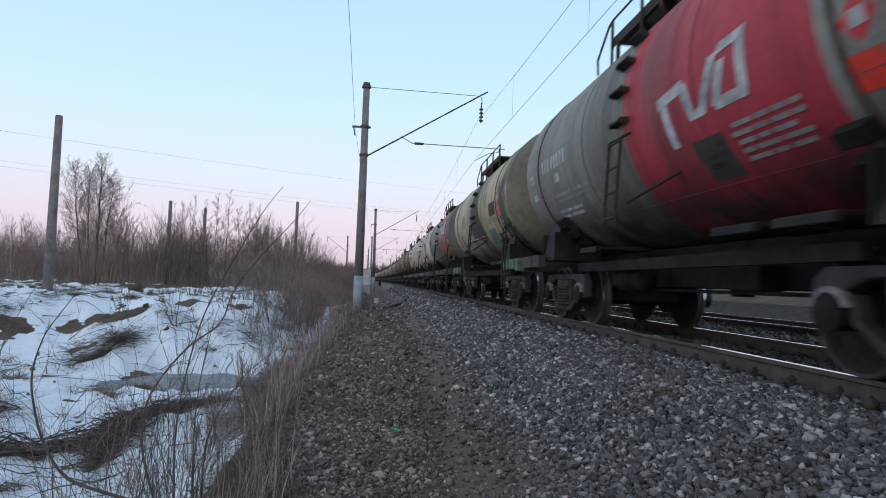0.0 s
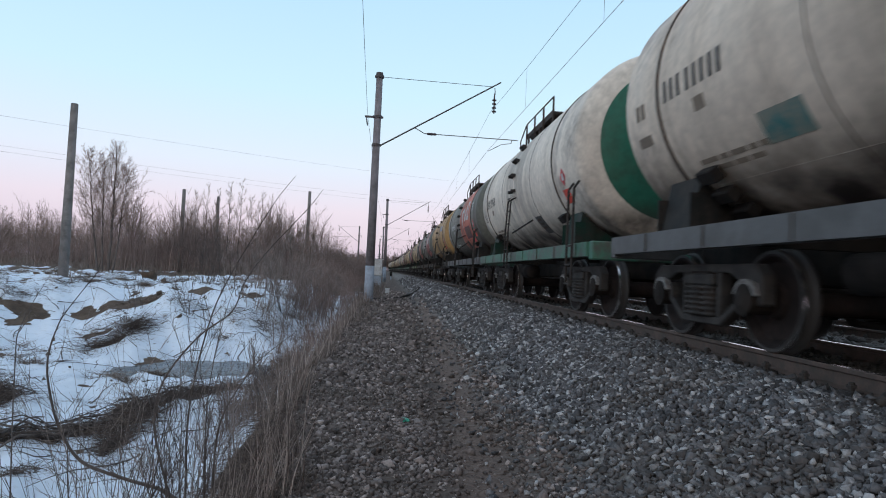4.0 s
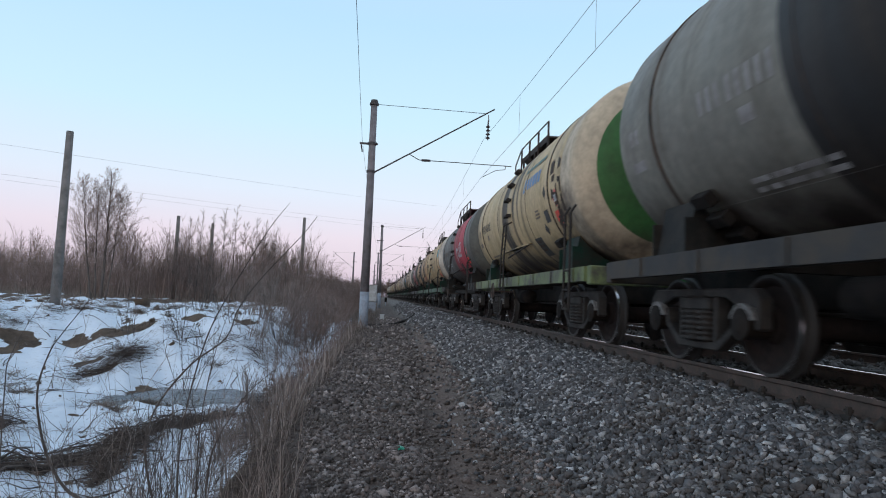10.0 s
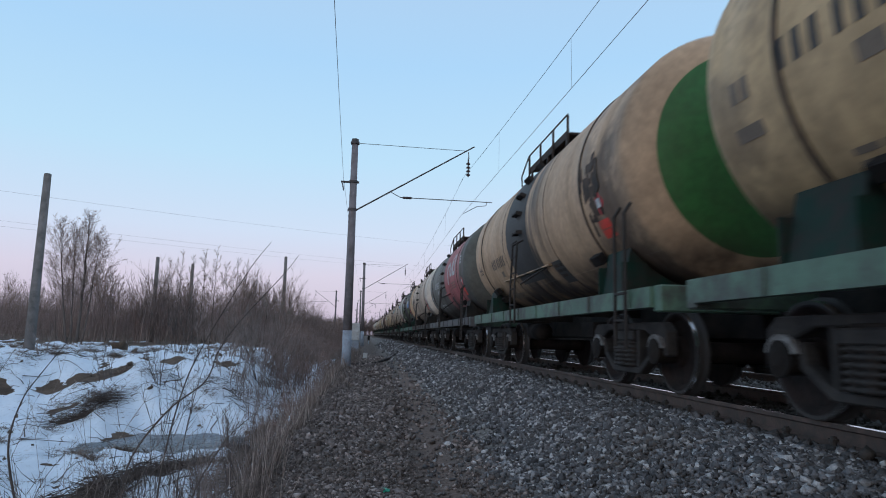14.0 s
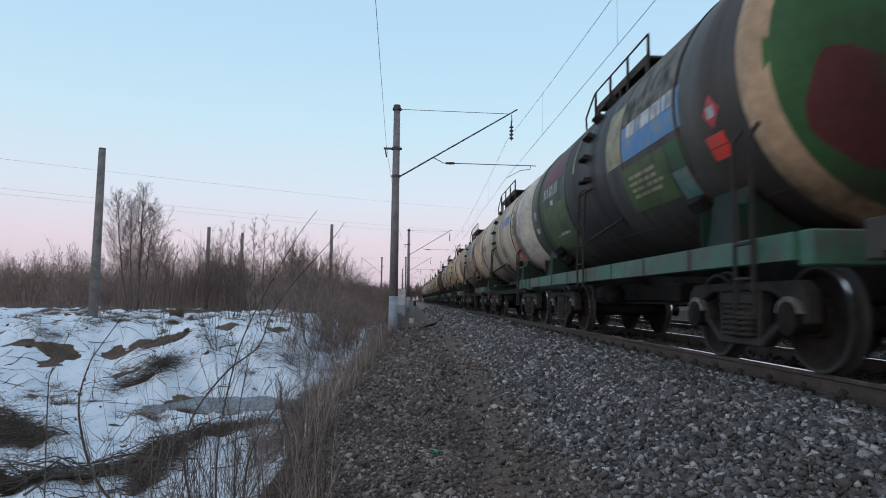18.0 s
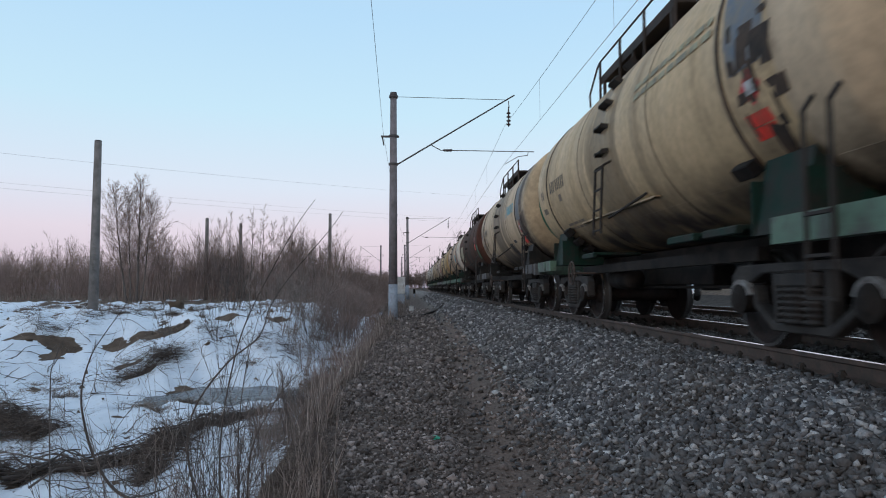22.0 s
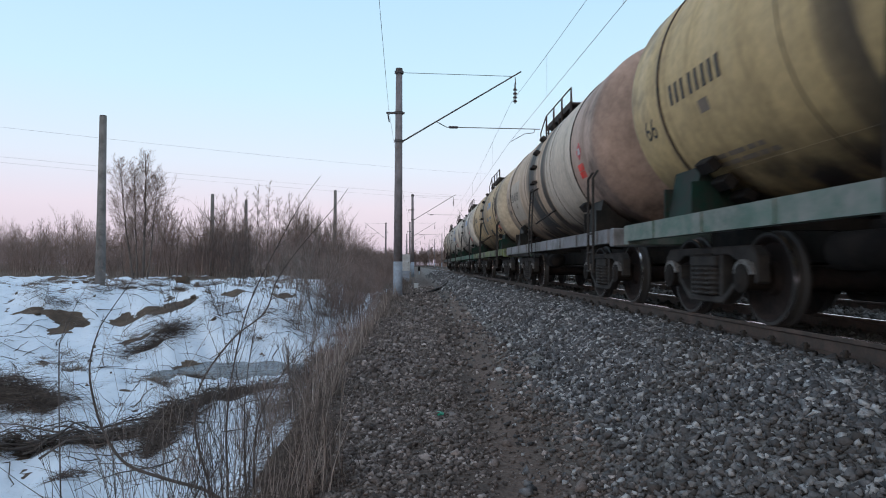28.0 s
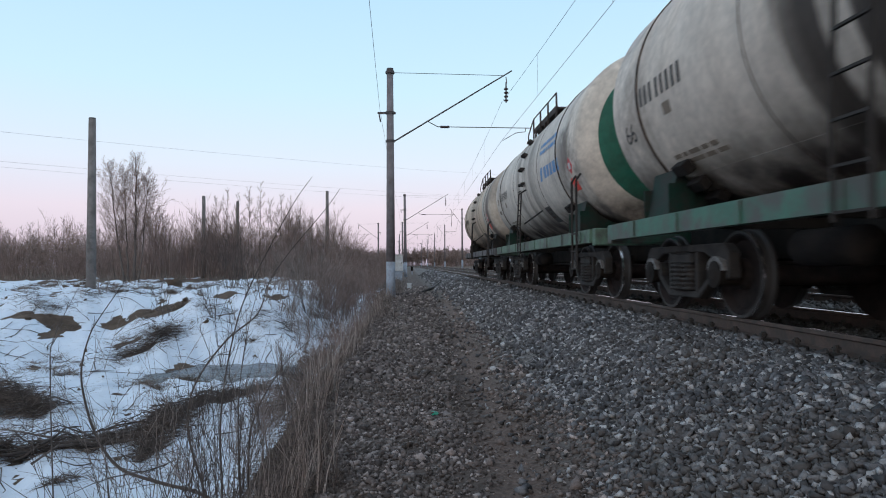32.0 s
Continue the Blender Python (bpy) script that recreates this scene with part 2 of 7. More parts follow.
def tank_paint(name, stops, spill=0.5, grime=0.4, camo=None, camo_y=(-5.4, 5.4), rough=0.5, streak=(0.07, 0.05, 0.036), seed=0, ends=0.55, spec=0.4):
    """Tank paint: bands along the tank as (from y, colour), streaks that ran down, a spill round the filling hatch,
    soot and painted shade on the belly.
    """
    m, n, l, b = nodes_of(name)
    co = n.new("ShaderNodeTexCoord").outputs["Object"]
    sep = n.new("ShaderNodeSeparateXYZ")
    l.new(co, sep.inputs[0])
    mp = n.new("ShaderNodeMapRange")
    mp.inputs["From Min"].default_value, mp.inputs["From Max"].default_value = -5.4, 5.4
    l.new(sep.outputs["Y"], mp.inputs[0])
    col = ramp_node(n, l, mp.outputs[0], [(max(0.0, (y + 5.4) / 10.8), c) for y, c in stops], "CONSTANT").outputs[0]
    if camo:
        blot = noise_node(n, l, 0.55, 1.5, co, 0.4)
        cm = ramp_node(n, l, blot.outputs[0], [(0.0, (*camo[0], 1)), (0.445, (*camo[0], 0)), (0.545, (*camo[1], 1)), (0.64, (*camo[2], 1))], "CONSTANT")
        inside = n.new("ShaderNodeMapRange")
        inside.inputs["From Min"].default_value, inside.inputs["From Max"].default_value = camo_y[0], camo_y[0] + 0.05
        l.new(sep.outputs["Y"], inside.inputs[0])
        before = n.new("ShaderNodeMath")
        before.operation = "LESS_THAN"
        l.new(sep.outputs["Y"], before.inputs[0])
        before.inputs[1].default_value = camo_y[1]
        both = n.new("ShaderNodeMath")
        both.operation = "MULTIPLY"
        l.new(inside.outputs[0], both.inputs[0])
        l.new(before.outputs[0], both.inputs[1])
        both2 = n.new("ShaderNodeMath")
        both2.operation = "MULTIPLY"
        l.new(both.outputs[0], both2.inputs[0])
        l.new(cm.outputs["Alpha"], both2.inputs[1])
        col = mix_node(n, l, both2.outputs[0], col, cm.outputs[0])
    big = noise_node(n, l, 0.7, 5, co)
    col = mix_node(n, l, 1.0, col, ramp_node(n, l, big.outputs[0], [(0.3, (1.02, 1.0, 0.97)), (0.7, (1.38, 1.33, 1.27))]).outputs[0], "MULTIPLY")
    stretch = n.new("ShaderNodeMapping")
    stretch.inputs["Scale"].default_value = (0.5, 3.2, 0.22)
    l.new(co, stretch.inputs[0])
    runs = noise_node(n, l, 1.0, 6, stretch.outputs[0], 0.65)
    mask = ramp_node(n, l, runs.outputs[0], [(0.52, (0, 0, 0)), (0.75, (grime, grime, grime))])
    col = mix_node(n, l, mask.outputs[0], col, streak)
    if spill:
        mid = ramp_node(n, l, mp.outputs[0], [(0.34, (0, 0, 0)), (0.42, (min(1.0, spill * 1.3),) * 3), (0.57, (min(1.0, spill * 1.3),) * 3), (0.66, (0, 0, 0))])
        tongue = n.new("ShaderNodeMapping")
        tongue.inputs["Scale"].default_value = (0.25, 2.1, 0.20)
        tongue.inputs["Location"].default_value = (0.0, seed * 3.7, 0.0)
        l.new(co, tongue.inputs[0])
        drip = noise_node(n, l, 1.0, 4, tongue.outputs[0], 0.5)
        gate = ramp_node(n, l, drip.outputs[0], [(0.43, (0, 0, 0)), (0.52, (1, 1, 1))])
        col = mix_node(n, l, mix_node(n, l, 1.0, mid.outputs[0], gate.outputs[0], "MULTIPLY"), col, (0.045, 0.034, 0.026))
    # rust and oil smeared over the ends
    smear = ramp_node(n, l, noise_node(n, l, 0.8, 6, tail(n, l, co, seed), 0.65).outputs[0], [(0.45, (0, 0, 0)), (0.58, (ends,) * 3)])
    at_end = ramp_node(n, l, mp.outputs[0], [(0.03, (0.3, 0.3, 0.3)), (0.07, (1, 1, 1)), (0.13, (1, 1, 1)), (0.19, (0.12, 0.12, 0.12)), (0.80, (0.12, 0.12, 0.12)), (0.92, (0.6, 0.6, 0.6))])
    col = mix_node(n, l, mix_node(n, l, 1.0, smear.outputs[0], at_end.outputs[0], "MULTIPLY"), col, (0.055, 0.036, 0.026))
    # blotchy soot on the belly, with the underside's shade put into the same colour
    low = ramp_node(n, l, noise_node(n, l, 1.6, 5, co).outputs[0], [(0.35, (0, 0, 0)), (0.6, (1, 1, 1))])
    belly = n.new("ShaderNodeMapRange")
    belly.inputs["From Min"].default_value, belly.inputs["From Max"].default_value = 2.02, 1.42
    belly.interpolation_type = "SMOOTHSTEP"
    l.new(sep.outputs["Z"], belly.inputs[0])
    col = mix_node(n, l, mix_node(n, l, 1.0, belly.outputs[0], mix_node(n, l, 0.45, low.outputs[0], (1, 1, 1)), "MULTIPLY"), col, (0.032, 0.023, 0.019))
    fine = noise_node(n, l, 9, 4, co)
    col = mix_node(n, l, 0.16, col, mix_node(n, l, 1.0, col, ramp_node(n, l, fine.outputs[0], [(0.35, (0.2, 0.2, 0.2)), (0.65, (1.8, 1.8, 1.8))]).outputs[0], "MULTIPLY"))
    l.new(col, b.inputs["Base Color"])
    rr = ramp_node(n, l, runs.outputs[0], [(0.3, (rough - 0.1,) * 3), (0.7, (rough + 0.2,) * 3)])
    l.new(rr.outputs[0], b.inputs["Roughness"])
    b.inputs["Specular IOR Level"].default_value = spec
    bump(n, l, big.outputs[0], b, 0.25, 0.03)
    return m


def build_bogie(parent, y0):
    """Two-axle freight bogie with cast side frames; returns its wheelsets."""
    bg = new("bogie")
    bg.parent = parent
    bg.location = (0, y0, 0)
    for sx in (-1, 1):
        bm = bmesh.new()
        xa, xb = sx * 0.95, sx * 1.09
        top = [(-1.02, 0.82), (1.02, 0.82), (1.15, 0.72), (1.15, 0.44), (1.08, 0.42), (1.07, 0.64), (0.80, 0.64), (0.56, 0.73), (-0.56, 0.73), (-0.80, 0.64), (-1.07, 0.64), (-1.08, 0.42), (-1.15, 0.44), (-1.15, 0.72)]
        prism(bm, top, xa, xb)
        prism(bm, [(-0.42, 0.19), (0.42, 0.19), (0.74, 0.40), (0.79, 0.60), (0.71, 0.62), (0.66, 0.44), (0.39, 0.27), (-0.39, 0.27), (-0.66, 0.44), (-0.71, 0.62), (-0.79, 0.60), (-0.74, 0.40)], xa, xb)
        for s in (-1, 1):
            prism(bm, [(s * 0.40, 0.24), (s * 0.42, 0.74), (s * 0.345, 0.74), (s * 0.33, 0.24)], xa - sx * 0.004, xb - sx * 0.004)
        bmesh.ops.recalc_face_normals(bm, faces=bm.faces[:])
        bmesh.ops.bevel(bm, geom=bm.edges[:], offset=0.014, segments=1, affect="EDGES")
        part("side_frame", bm, M["bogie"], bg)
        bm = bmesh.new()
        box(bm, min(sx * 0.98, sx * 1.12), max(sx * 0.98, sx * 1.12), -0.31, 0.31, 0.60, 0.72, 0.015)
        part("bolster_end", bm, M["bogie"], bg)
        for dy in (-0.17, 0.0, 0.17):
            bm = bmesh.new()
            prof = [(0.27 + 0.33 * i / 18, 0.082 + (0.026 if i % 3 else -0.026)) for i in range(19)]
            lathe(bm, prof, 12, "z", (sx * 1.05 + sx * (0.03 if dy == 0 else 0), dy, 0))
            part("spring", bm, M["bogie"], bg, smooth=True)
        for dy in (-0.925, 0.925):
            bm = bmesh.new()
            lathe(bm, [(-0.13, 0.13), (0.08, 0.135), (0.10, 0.15), (0.125, 0.15), (0.135, 0.10), (0.15, 0.06)] if sx > 0 else [(-0.15, 0.06), (-0.135, 0.10), (-0.125, 0.15), (-0.10, 0.15), (-0.08, 0.135), (0.13, 0.13)], 18, "x", (sx * 1.02, dy, 0.4785))
            part("axle_box", bm, M["black"], bg)
            bm = bmesh.new()
            for k in range(7):
                a0, a1 = math.pi * (0.08 + 0.12 * k), math.pi * (0.08 + 0.12 * (k + 1))
                prism(bm, [(dy + 0.20 * math.cos(a0), 0.4785 + 0.20 * math.sin(a0)), (dy + 0.20 * math.cos(a1), 0.4785 + 0.20 * math.sin(a1)), (dy + 0.15 * math.cos(a1), 0.4785 + 0.15 * math.sin(a1)), (dy + 0.15 * math.cos(a0), 0.4785 + 0.15 * math.sin(a0))], sx * 1.06, sx * 1.13)
            bmesh.ops.recalc_face_normals(bm, faces=bm.faces[:])
            bmesh.ops.remove_doubles(bm, verts=bm.verts[:], dist=0.001)
            part("box_lug", bm, M["lug"], bg, "pale steel arch over the axle box")
    bm = bmesh.new()
    box(bm, -1.10, 1.10, -0.22, 0.22, 0.50, 0.76, 0.02)
    part("bolster", bm, M["black"], bg)
    for s in (-1, 1):
        bm = bmesh.new()
        box(bm, -0.80, 0.80, s * 0.42 - 0.05, s * 0.42 + 0.05, 0.33, 0.43, 0.01)
        part("brake_beam", bm, M["black"], bg)
        for sx in (-1, 1):
            bm = bmesh.new()
            prism(bm, [(s * 0.44, 0.26), (s * 0.40, 0.40), (s * 0.44, 0.58), (s * 0.47, 0.58), (s * 0.452, 0.40), (s * 0.47, 0.26)], sx * 0.73, sx * 0.85)
            bmesh.ops.recalc_face_normals(bm, faces=bm.faces[:])
            part("brake_shoe", bm, M["black"], bg)
    sets = []
    for dy in (-0.925, 0.925):
        bm = bmesh.new()
        prof, mats = [], []
        side = [(-0.72, 0.12, 1), (-0.72, 0.43, 1), (-0.715, 0.506, 0), (-0.745, 0.506, 0), (-0.765, 0.485, 0), (-0.832, 0.479, 0), (-0.86, 0.4765, 1), (-0.86, 0.445, 1), (-0.86, 0.43, 1), (-0.845, 0.41, 1), (-0.80, 0.37, 1), (-0.80, 0.18, 1), (-0.86, 0.16, 1), (-0.87, 0.10, 1), (-0.98, 0.09, 1)]
        left = side[::-1]
        right = [(-a, r, k) for a, r, k in side]
        pts = left + right
        for a, r, k in pts:
            prof.append((a, r))
        for i in range(len(pts) - 1):
            rr = (pts[i][1] + pts[i + 1][1]) / 2
            ax = abs(pts[i][0] + pts[i + 1][0]) / 2
            # outer strip bright, the rest dark: the tread's reflection put into colour
            mats.append((2 if ax > 0.855 and rr > 0.44 else 1) if rr <= 0.472 else (0 if ax > 0.80 else 2))
        lathe(bm, prof, 40, "x", (0, 0, 0), mats)
        # four raised casting marks, so that the turning shows
        w = part("wheelset", bm, [M["tread"], M["wheel"], M["worn"]], bg)
        w.matrix_parent_inverse = Matrix.Translation((0, dy, 0.4785))
        sets.append(w)
    return sets


def build_tank_wagon(kind):
    """A four-axle tank wagon. kind 'sill': side sills run the whole length; 'bare': only end platforms."""
    root = new("tank_wagon")
    bm = bmesh.new()
    prof = [(-4.95 - 0.45 * math.cos(a), max(0.02, TANK_R * math.sin(a))) for a in [math.pi / 2 * i / 14 for i in range(0, 15)]]
    prof += [(-4.95 + 9.9 * i / 18, TANK_R) for i in range(1, 18)]
    prof += [(4.95 + 0.45 * math.sin(a), max(0.02, TANK_R * math.cos(a))) for a in [math.pi / 2 * i / 14 for i in range(0, 15)]]
    lathe(bm, prof, 80, "y", (0, 0, TANK_Z))
    part("tank_shell", bm, M["grey"], root, "", True)
    for y in (-3.55, 4.05):
        bm = bmesh.new()
        lathe(bm, [(-0.026, TANK_R - 0.01), (-0.026, TANK_R + 0.014), (0.026, TANK_R + 0.014), (0.026, TANK_R - 0.01)], 80, "y", (0, y, TANK_Z))
        part("strap", bm, M["strap"], root, "", True)
    for y in (-1.7, 1.55):
        bm = bmesh.new()
        lathe(bm, [(-0.012, TANK_R - 0.01), (-0.006, TANK_R + 0.005), (0.006, TANK_R + 0.005), (0.012, TANK_R - 0.01)], 80, "y", (0, y, TANK_Z))
        part("weld_seam", bm, M["strap"], root, "", True)
    # saddles with their clamp cleats
    for y in (-4.05, 4.05):
        for sx in (-1, 1):
            bm = bmesh.new()
            n = 8
            outer = [(sx * (TANK_R + 0.03) * math.cos(a), TANK_Z - (TANK_R + 0.03) * math.sin(a)) for a in [radians(41 + 32 * i / n) for i in range(n + 1)]]
            vs = []
            for yy in (y - 0.36, y + 0.36):
                vs.append([bm.verts.new((px, yy, pz)) for px, pz in outer] + [bm.verts.new((sx * 0.50, yy, 1.06)), bm.verts.new((sx * 1.34, yy, 1.06))])
            k = len(vs[0])
            bm.faces.new(vs[0])
            bm.faces.new(vs[1][::-1])
            for i in range(k):
                bm.faces.new((vs[0][i], vs[1][i], vs[1][(i + 1) % k], vs[0][(i + 1) % k]))
            bmesh.ops.recalc_face_normals(bm, faces=bm.faces[:])
            part("saddle", bm, M["frame"], root)
            for yy in (y - 0.39, y + 0.39):
                bm = bmesh.new()
                prism(bm, [(yy - 0.012, 1.06), (yy + 0.012, 1.06), (yy + 0.012, 1.56), (yy - 0.012, 1.56)], *sorted((sx * 1.02, sx * 1.35)))
                bmesh.ops.recalc_face_normals(bm, faces=bm.faces[:])
                part("saddle_rib", bm, M["frame"], root)
            for i in range(3):
                a = radians(41 + 9 * i)
                c = Vector((sx * (TANK_R + 0.09) * math.cos(a), y - 0.62 if y > 0 else y + 0.62, TANK_Z - (TANK_R + 0.09) * math.sin(a)))
                bm = bmesh.new()
                box(bm, -0.06, 0.06, -0.16, 0.16, -0.075, 0.075, 0.012, Matrix.Translation(c) @ Matrix.Rotation(sx * a, 4, "Y"))
                part("clamp_cleat", bm, M["black"], root)
    # hatch dome and walkway on top
    bm = bmesh.new()
    lathe(bm, [(TANK_Z + 1.44, 0.36), (TANK_Z + 1.66, 0.36), (TANK_Z + 1.67, 0.40), (TANK_Z + 1.72, 0.40), (TANK_Z + 1.80, 0.24), (TANK_Z + 1.81, 0.05)], 24, "z", (0, 0.35, 0))
    part("hatch", bm, M["hatch"], root)
    bm = bmesh.new()
    lathe(bm, [(TANK_Z + 1.46, 0.10), (TANK_Z + 1.70, 0.10), (TANK_Z + 1.71, 0.13), (TANK_Z + 1.76, 0.12), (TANK_Z + 1.78, 0.04)], 14, "z", (0.15, -0.75, 0))
    part("relief_valve", bm, M["hatch"], root)
    L = 1.6 if kind == "bare" else 1.35
    W = 1.10 if kind == "bare" else 1.0
    for sx in (-1, 1):
        bm = bmesh.new()
        a, b = sorted((sx * 0.44, sx * W))
        box(bm, a, b, -L, L, TANK_Z + 1.40, TANK_Z + 1.44)
        part("walkway", bm, M["walk"], root)
        bm = bmesh.new()
        e0, e1 = sorted((sx * (W + 0.001), sx * (W + 0.013)))
        box(bm, e0, e1, -L, L, TANK_Z + 1.36, TANK_Z + 1.50)
        part("side_plate", bm, M["walk"], root)
        bm = bmesh.new()
        foot = math.sqrt(TANK_R ** 2 - W ** 2)
        for yy in (-L, -L / 3, L / 3, L):
            xx = sx * (W + 0.03)
            rod(bm, (xx, yy, TANK_Z + foot - 0.06), (xx, yy, TANK_Z + 1.76), 0.022, None, 6)
            part("handrail_post", bm, M["walk"], root)
            bm = bmesh.new()
        pipe(bm, [(xx, -L, TANK_Z + 1.76), (xx, L, TANK_Z + 1.76)], 0.017)
        # the rail comes down in a bow beside the shell steps
        pipe(bm, [(xx, L, TANK_Z + 1.76), (xx, L + 0.16, TANK_Z + 1.71), (sx * (W + 0.10), L + 0.42, TANK_Z + foot + 0.16), (sx * (W + 0.08), L + 0.45, TANK_Z + foot - 0.06)], 0.017)
        part("handrail", bm, M["walk"], root)
        for yy in (-L * 0.9, 0.0, L * 0.9):
            bm = bmesh.new()
            prism(bm, [(yy - 0.03, TANK_Z + foot - 0.1), (yy + 0.03, TANK_Z + foot - 0.1), (yy + 0.03, TANK_Z + 1.399), (yy - 0.03, TANK_Z + 1.399)], sx * W - 0.02, sx * W + 0.02)
            bmesh.ops.recalc_face_normals(bm, faces=bm.faces[:])
            part("walkway_bracket", bm, M["walk"], root)
    # ladders on both sides, steps welded up the shell
    z0 = 0.86 if kind == "sill" else 1.38
    for sx in (-1, 1):
        bm = bmesh.new()
        for yy in (-0.18, 0.18):
            pipe(bm, [(sx * 1.70, yy, z0), (sx * 1.70, yy, 1.6), (sx * 1.66, yy, 2.38), (sx * 1.53, yy, 2.45)], 0.019, 6)
        ladder = part("ladder", bm, M["ladder"], root)
        for i in range(6 if kind == "sill" else 4):
            bm = bmesh.new()
            z = z0 + 0.06 + 0.30 * i
            xx = 1.70 if z < 1.6 else 1.70 - 0.04 * (z - 1.6) / 1.25
            box(bm, sx * xx - 0.014, sx * xx + 0.014, -0.18, 0.18, z - 0.010, z + 0.010)
            part("rung", bm, M["ladder"], ladder)
        for i in range(6):
            bm = bmesh.new()
            a = radians(-7 + 13 * i)
            box(bm, -0.02, 0.12, -0.17, 0.17, -0.012, 0.012, 0, Matrix.Translation((0, 0, TANK_Z)) @ Matrix.Rotation(-a if sx > 0 else math.pi + a, 4, "Y") @ Matrix.Translation((TANK_R, 0, 0)))
            for yy in (-0.17, 0.17):
                c = Vector((sx * (TANK_R + 0.05) * math.cos(a), yy, TANK_Z + (TANK_R + 0.05) * math.sin(a)))
                box(bm, -0.06, 0.06, -0.010, 0.010, -0.035, 0.035, 0, Matrix.Translation(c) @ Matrix.Rotation(-sx * a, 4, "Y"))
            part("shell_step", bm, M["ladder"], root)
        bm = bmesh.new()
        pipe(bm, [(sx * 1.60, -0.24, 1.60), (sx * 1.30, -0.95, 1.86)], 0.02)
        part("ladder_brace", bm, M["ladder"], root)
    # underframe
    bm = bmesh.new()
    box(bm, -0.24, 0.24, -5.55, 5.55, 0.64, 1.21, 0.012)
    part("centre_sill", bm, M["black"], root)
    for s in (-1, 1):
        bm = bmesh.new()
        box(bm, -1.45, 1.45, s * 5.62 - 0.09, s * 5.62 + 0.09, 0.90, 1.18, 0.015)
        part("end_beam", bm, M["sill"], root)
        bm = bmesh.new()
        box(bm, -0.17, 0.17, min(s * 5.71, s * 6.0), max(s * 5.71, s * 6.0), 0.88, 1.16, 0.03)
        part("coupler", bm, M["black"], root)
        bm = bmesh.new()
        pipe(bm, [(0.3, s * 5.7, 0.98), (0.32, s * 5.85, 0.72), (0.26, s * 5.98, 0.62)], 0.03)
        part("brake_hose", bm, M["black"], root)
    for sx in (-1, 1):
        spans = [(-5.53, 5.53)] if kind == "sill" else [(-5.53, -4.2), (4.2, 5.53)]
        for a, b in spans:
            bm = bmesh.new()
            x0, x1 = sorted((sx * 1.36, sx * 1.49))
            prism(bm, [(a, 0.95), (b, 0.95), (b, 1.17), (a, 1.17)], x0, x1)
            for yy in np.arange(a + 0.5, b - 0.3, 1.35):
                box(bm, sx * 1.491 if sx > 0 else -1.512, 1.512 if sx > 0 else -1.491, yy, yy + 0.05, 0.96, 1.16)
            bmesh.ops.recalc_face_normals(bm, faces=bm.faces[:])
            part("side_sill", bm, M["sill"], root)
    if kind == "sill":
        for y in (-2.4, 0.9, 2.4):
            bm = bmesh.new()
            box(bm, -1.36, 1.36, y - 0.06, y + 0.06, 0.94, 1.14)
            part("cross_member", bm, M["black"], root)
    else:
        for y in (-2.9, -1.95, 2.0):
            bm = bmesh.new()
            box(bm, -1.28, -0.45, y - 0.36, y + 0.36, 1.16, 1.21, 0.01)
            box(bm, -1.30, -1.22, y - 0.36, y + 0.36, 1.12, 1.20, 0.01)
            part("belly_bracket", bm, M["frame"], root)
        bm = bmesh.new()
        box(bm, -1.05, -0.93, -3.2, 3.2, 0.86, 1.0)
        part("pipe_beam", bm, M["black"], root)
    bm = bmesh.new()
    lathe(bm, [(-0.45, 0.05), (-0.42, 0.17), (0.42, 0.17), (0.45, 0.05)], 16, "y", (-0.75, 1.55, 0.74))
    part("air_reservoir", bm, M["black"], root, "", True)
    bm = bmesh.new()
    lathe(bm, [(0.55, 0.14), (1.05, 0.14), (1.12, 0.20), (1.2, 0.2)], 14, "z", (0, 0.0, 0))
    part("drain_valve", bm, M["black"], root)
    bm = bmesh.new()
    box(bm, -0.55, -0.25, -1.2, -0.6, 0.62, 0.9, 0.02)
    part("brake_cylinder", bm, M["black"], root)
    bm = bmesh.new()
    pipe(bm, [(-0.5, -3.0, 0.60), (-0.5, 3.0, 0.60)], 0.022)
    pipe(bm, [(0.5, -3.0, 0.70), (0.5, 3.0, 0.70)], 0.022)
    part("brake_rod", bm, M["black"], root)
    # grab ladder at the leading end
    bm = bmesh.new()
    for yy in (-5.15, -4.85):
        top = 2.15 if kind == "sill" else 2.0
        pipe(bm, [(-1.52, yy, top), (-1.60, yy, top - 0.12), (-1.60, yy, 0.50)], 0.02)
    end_ladder = part("end_ladder", bm, M["ladder"], root)
    for z in (0.52, 0.82, 1.12):
        bm = bmesh.new()
        box(bm, -1.625, -1.575, -5.15, -4.85, z - 0.012, z + 0.012)
        part("rung", bm, M["ladder"], end_ladder)
    sets = build_bogie(root, -3.9) + build_bogie(root, 3.9)
    return root
# small differences in the wagons' places along the train
SHIFT = {0: 0.07, 2: -0.05, 3: 0.08, 4: 0.28, 5: -0.18, 6: -0.11, 8: -0.13, 9: -0.05, 12: -0.08, 13: 0.21, 14: 0.18, 15: 0.14, 16: -0.07, 17: -0.22, 19: -0.17, 20: -0.20, 22: 0.09, 24: 0.18, 25: -0.05}

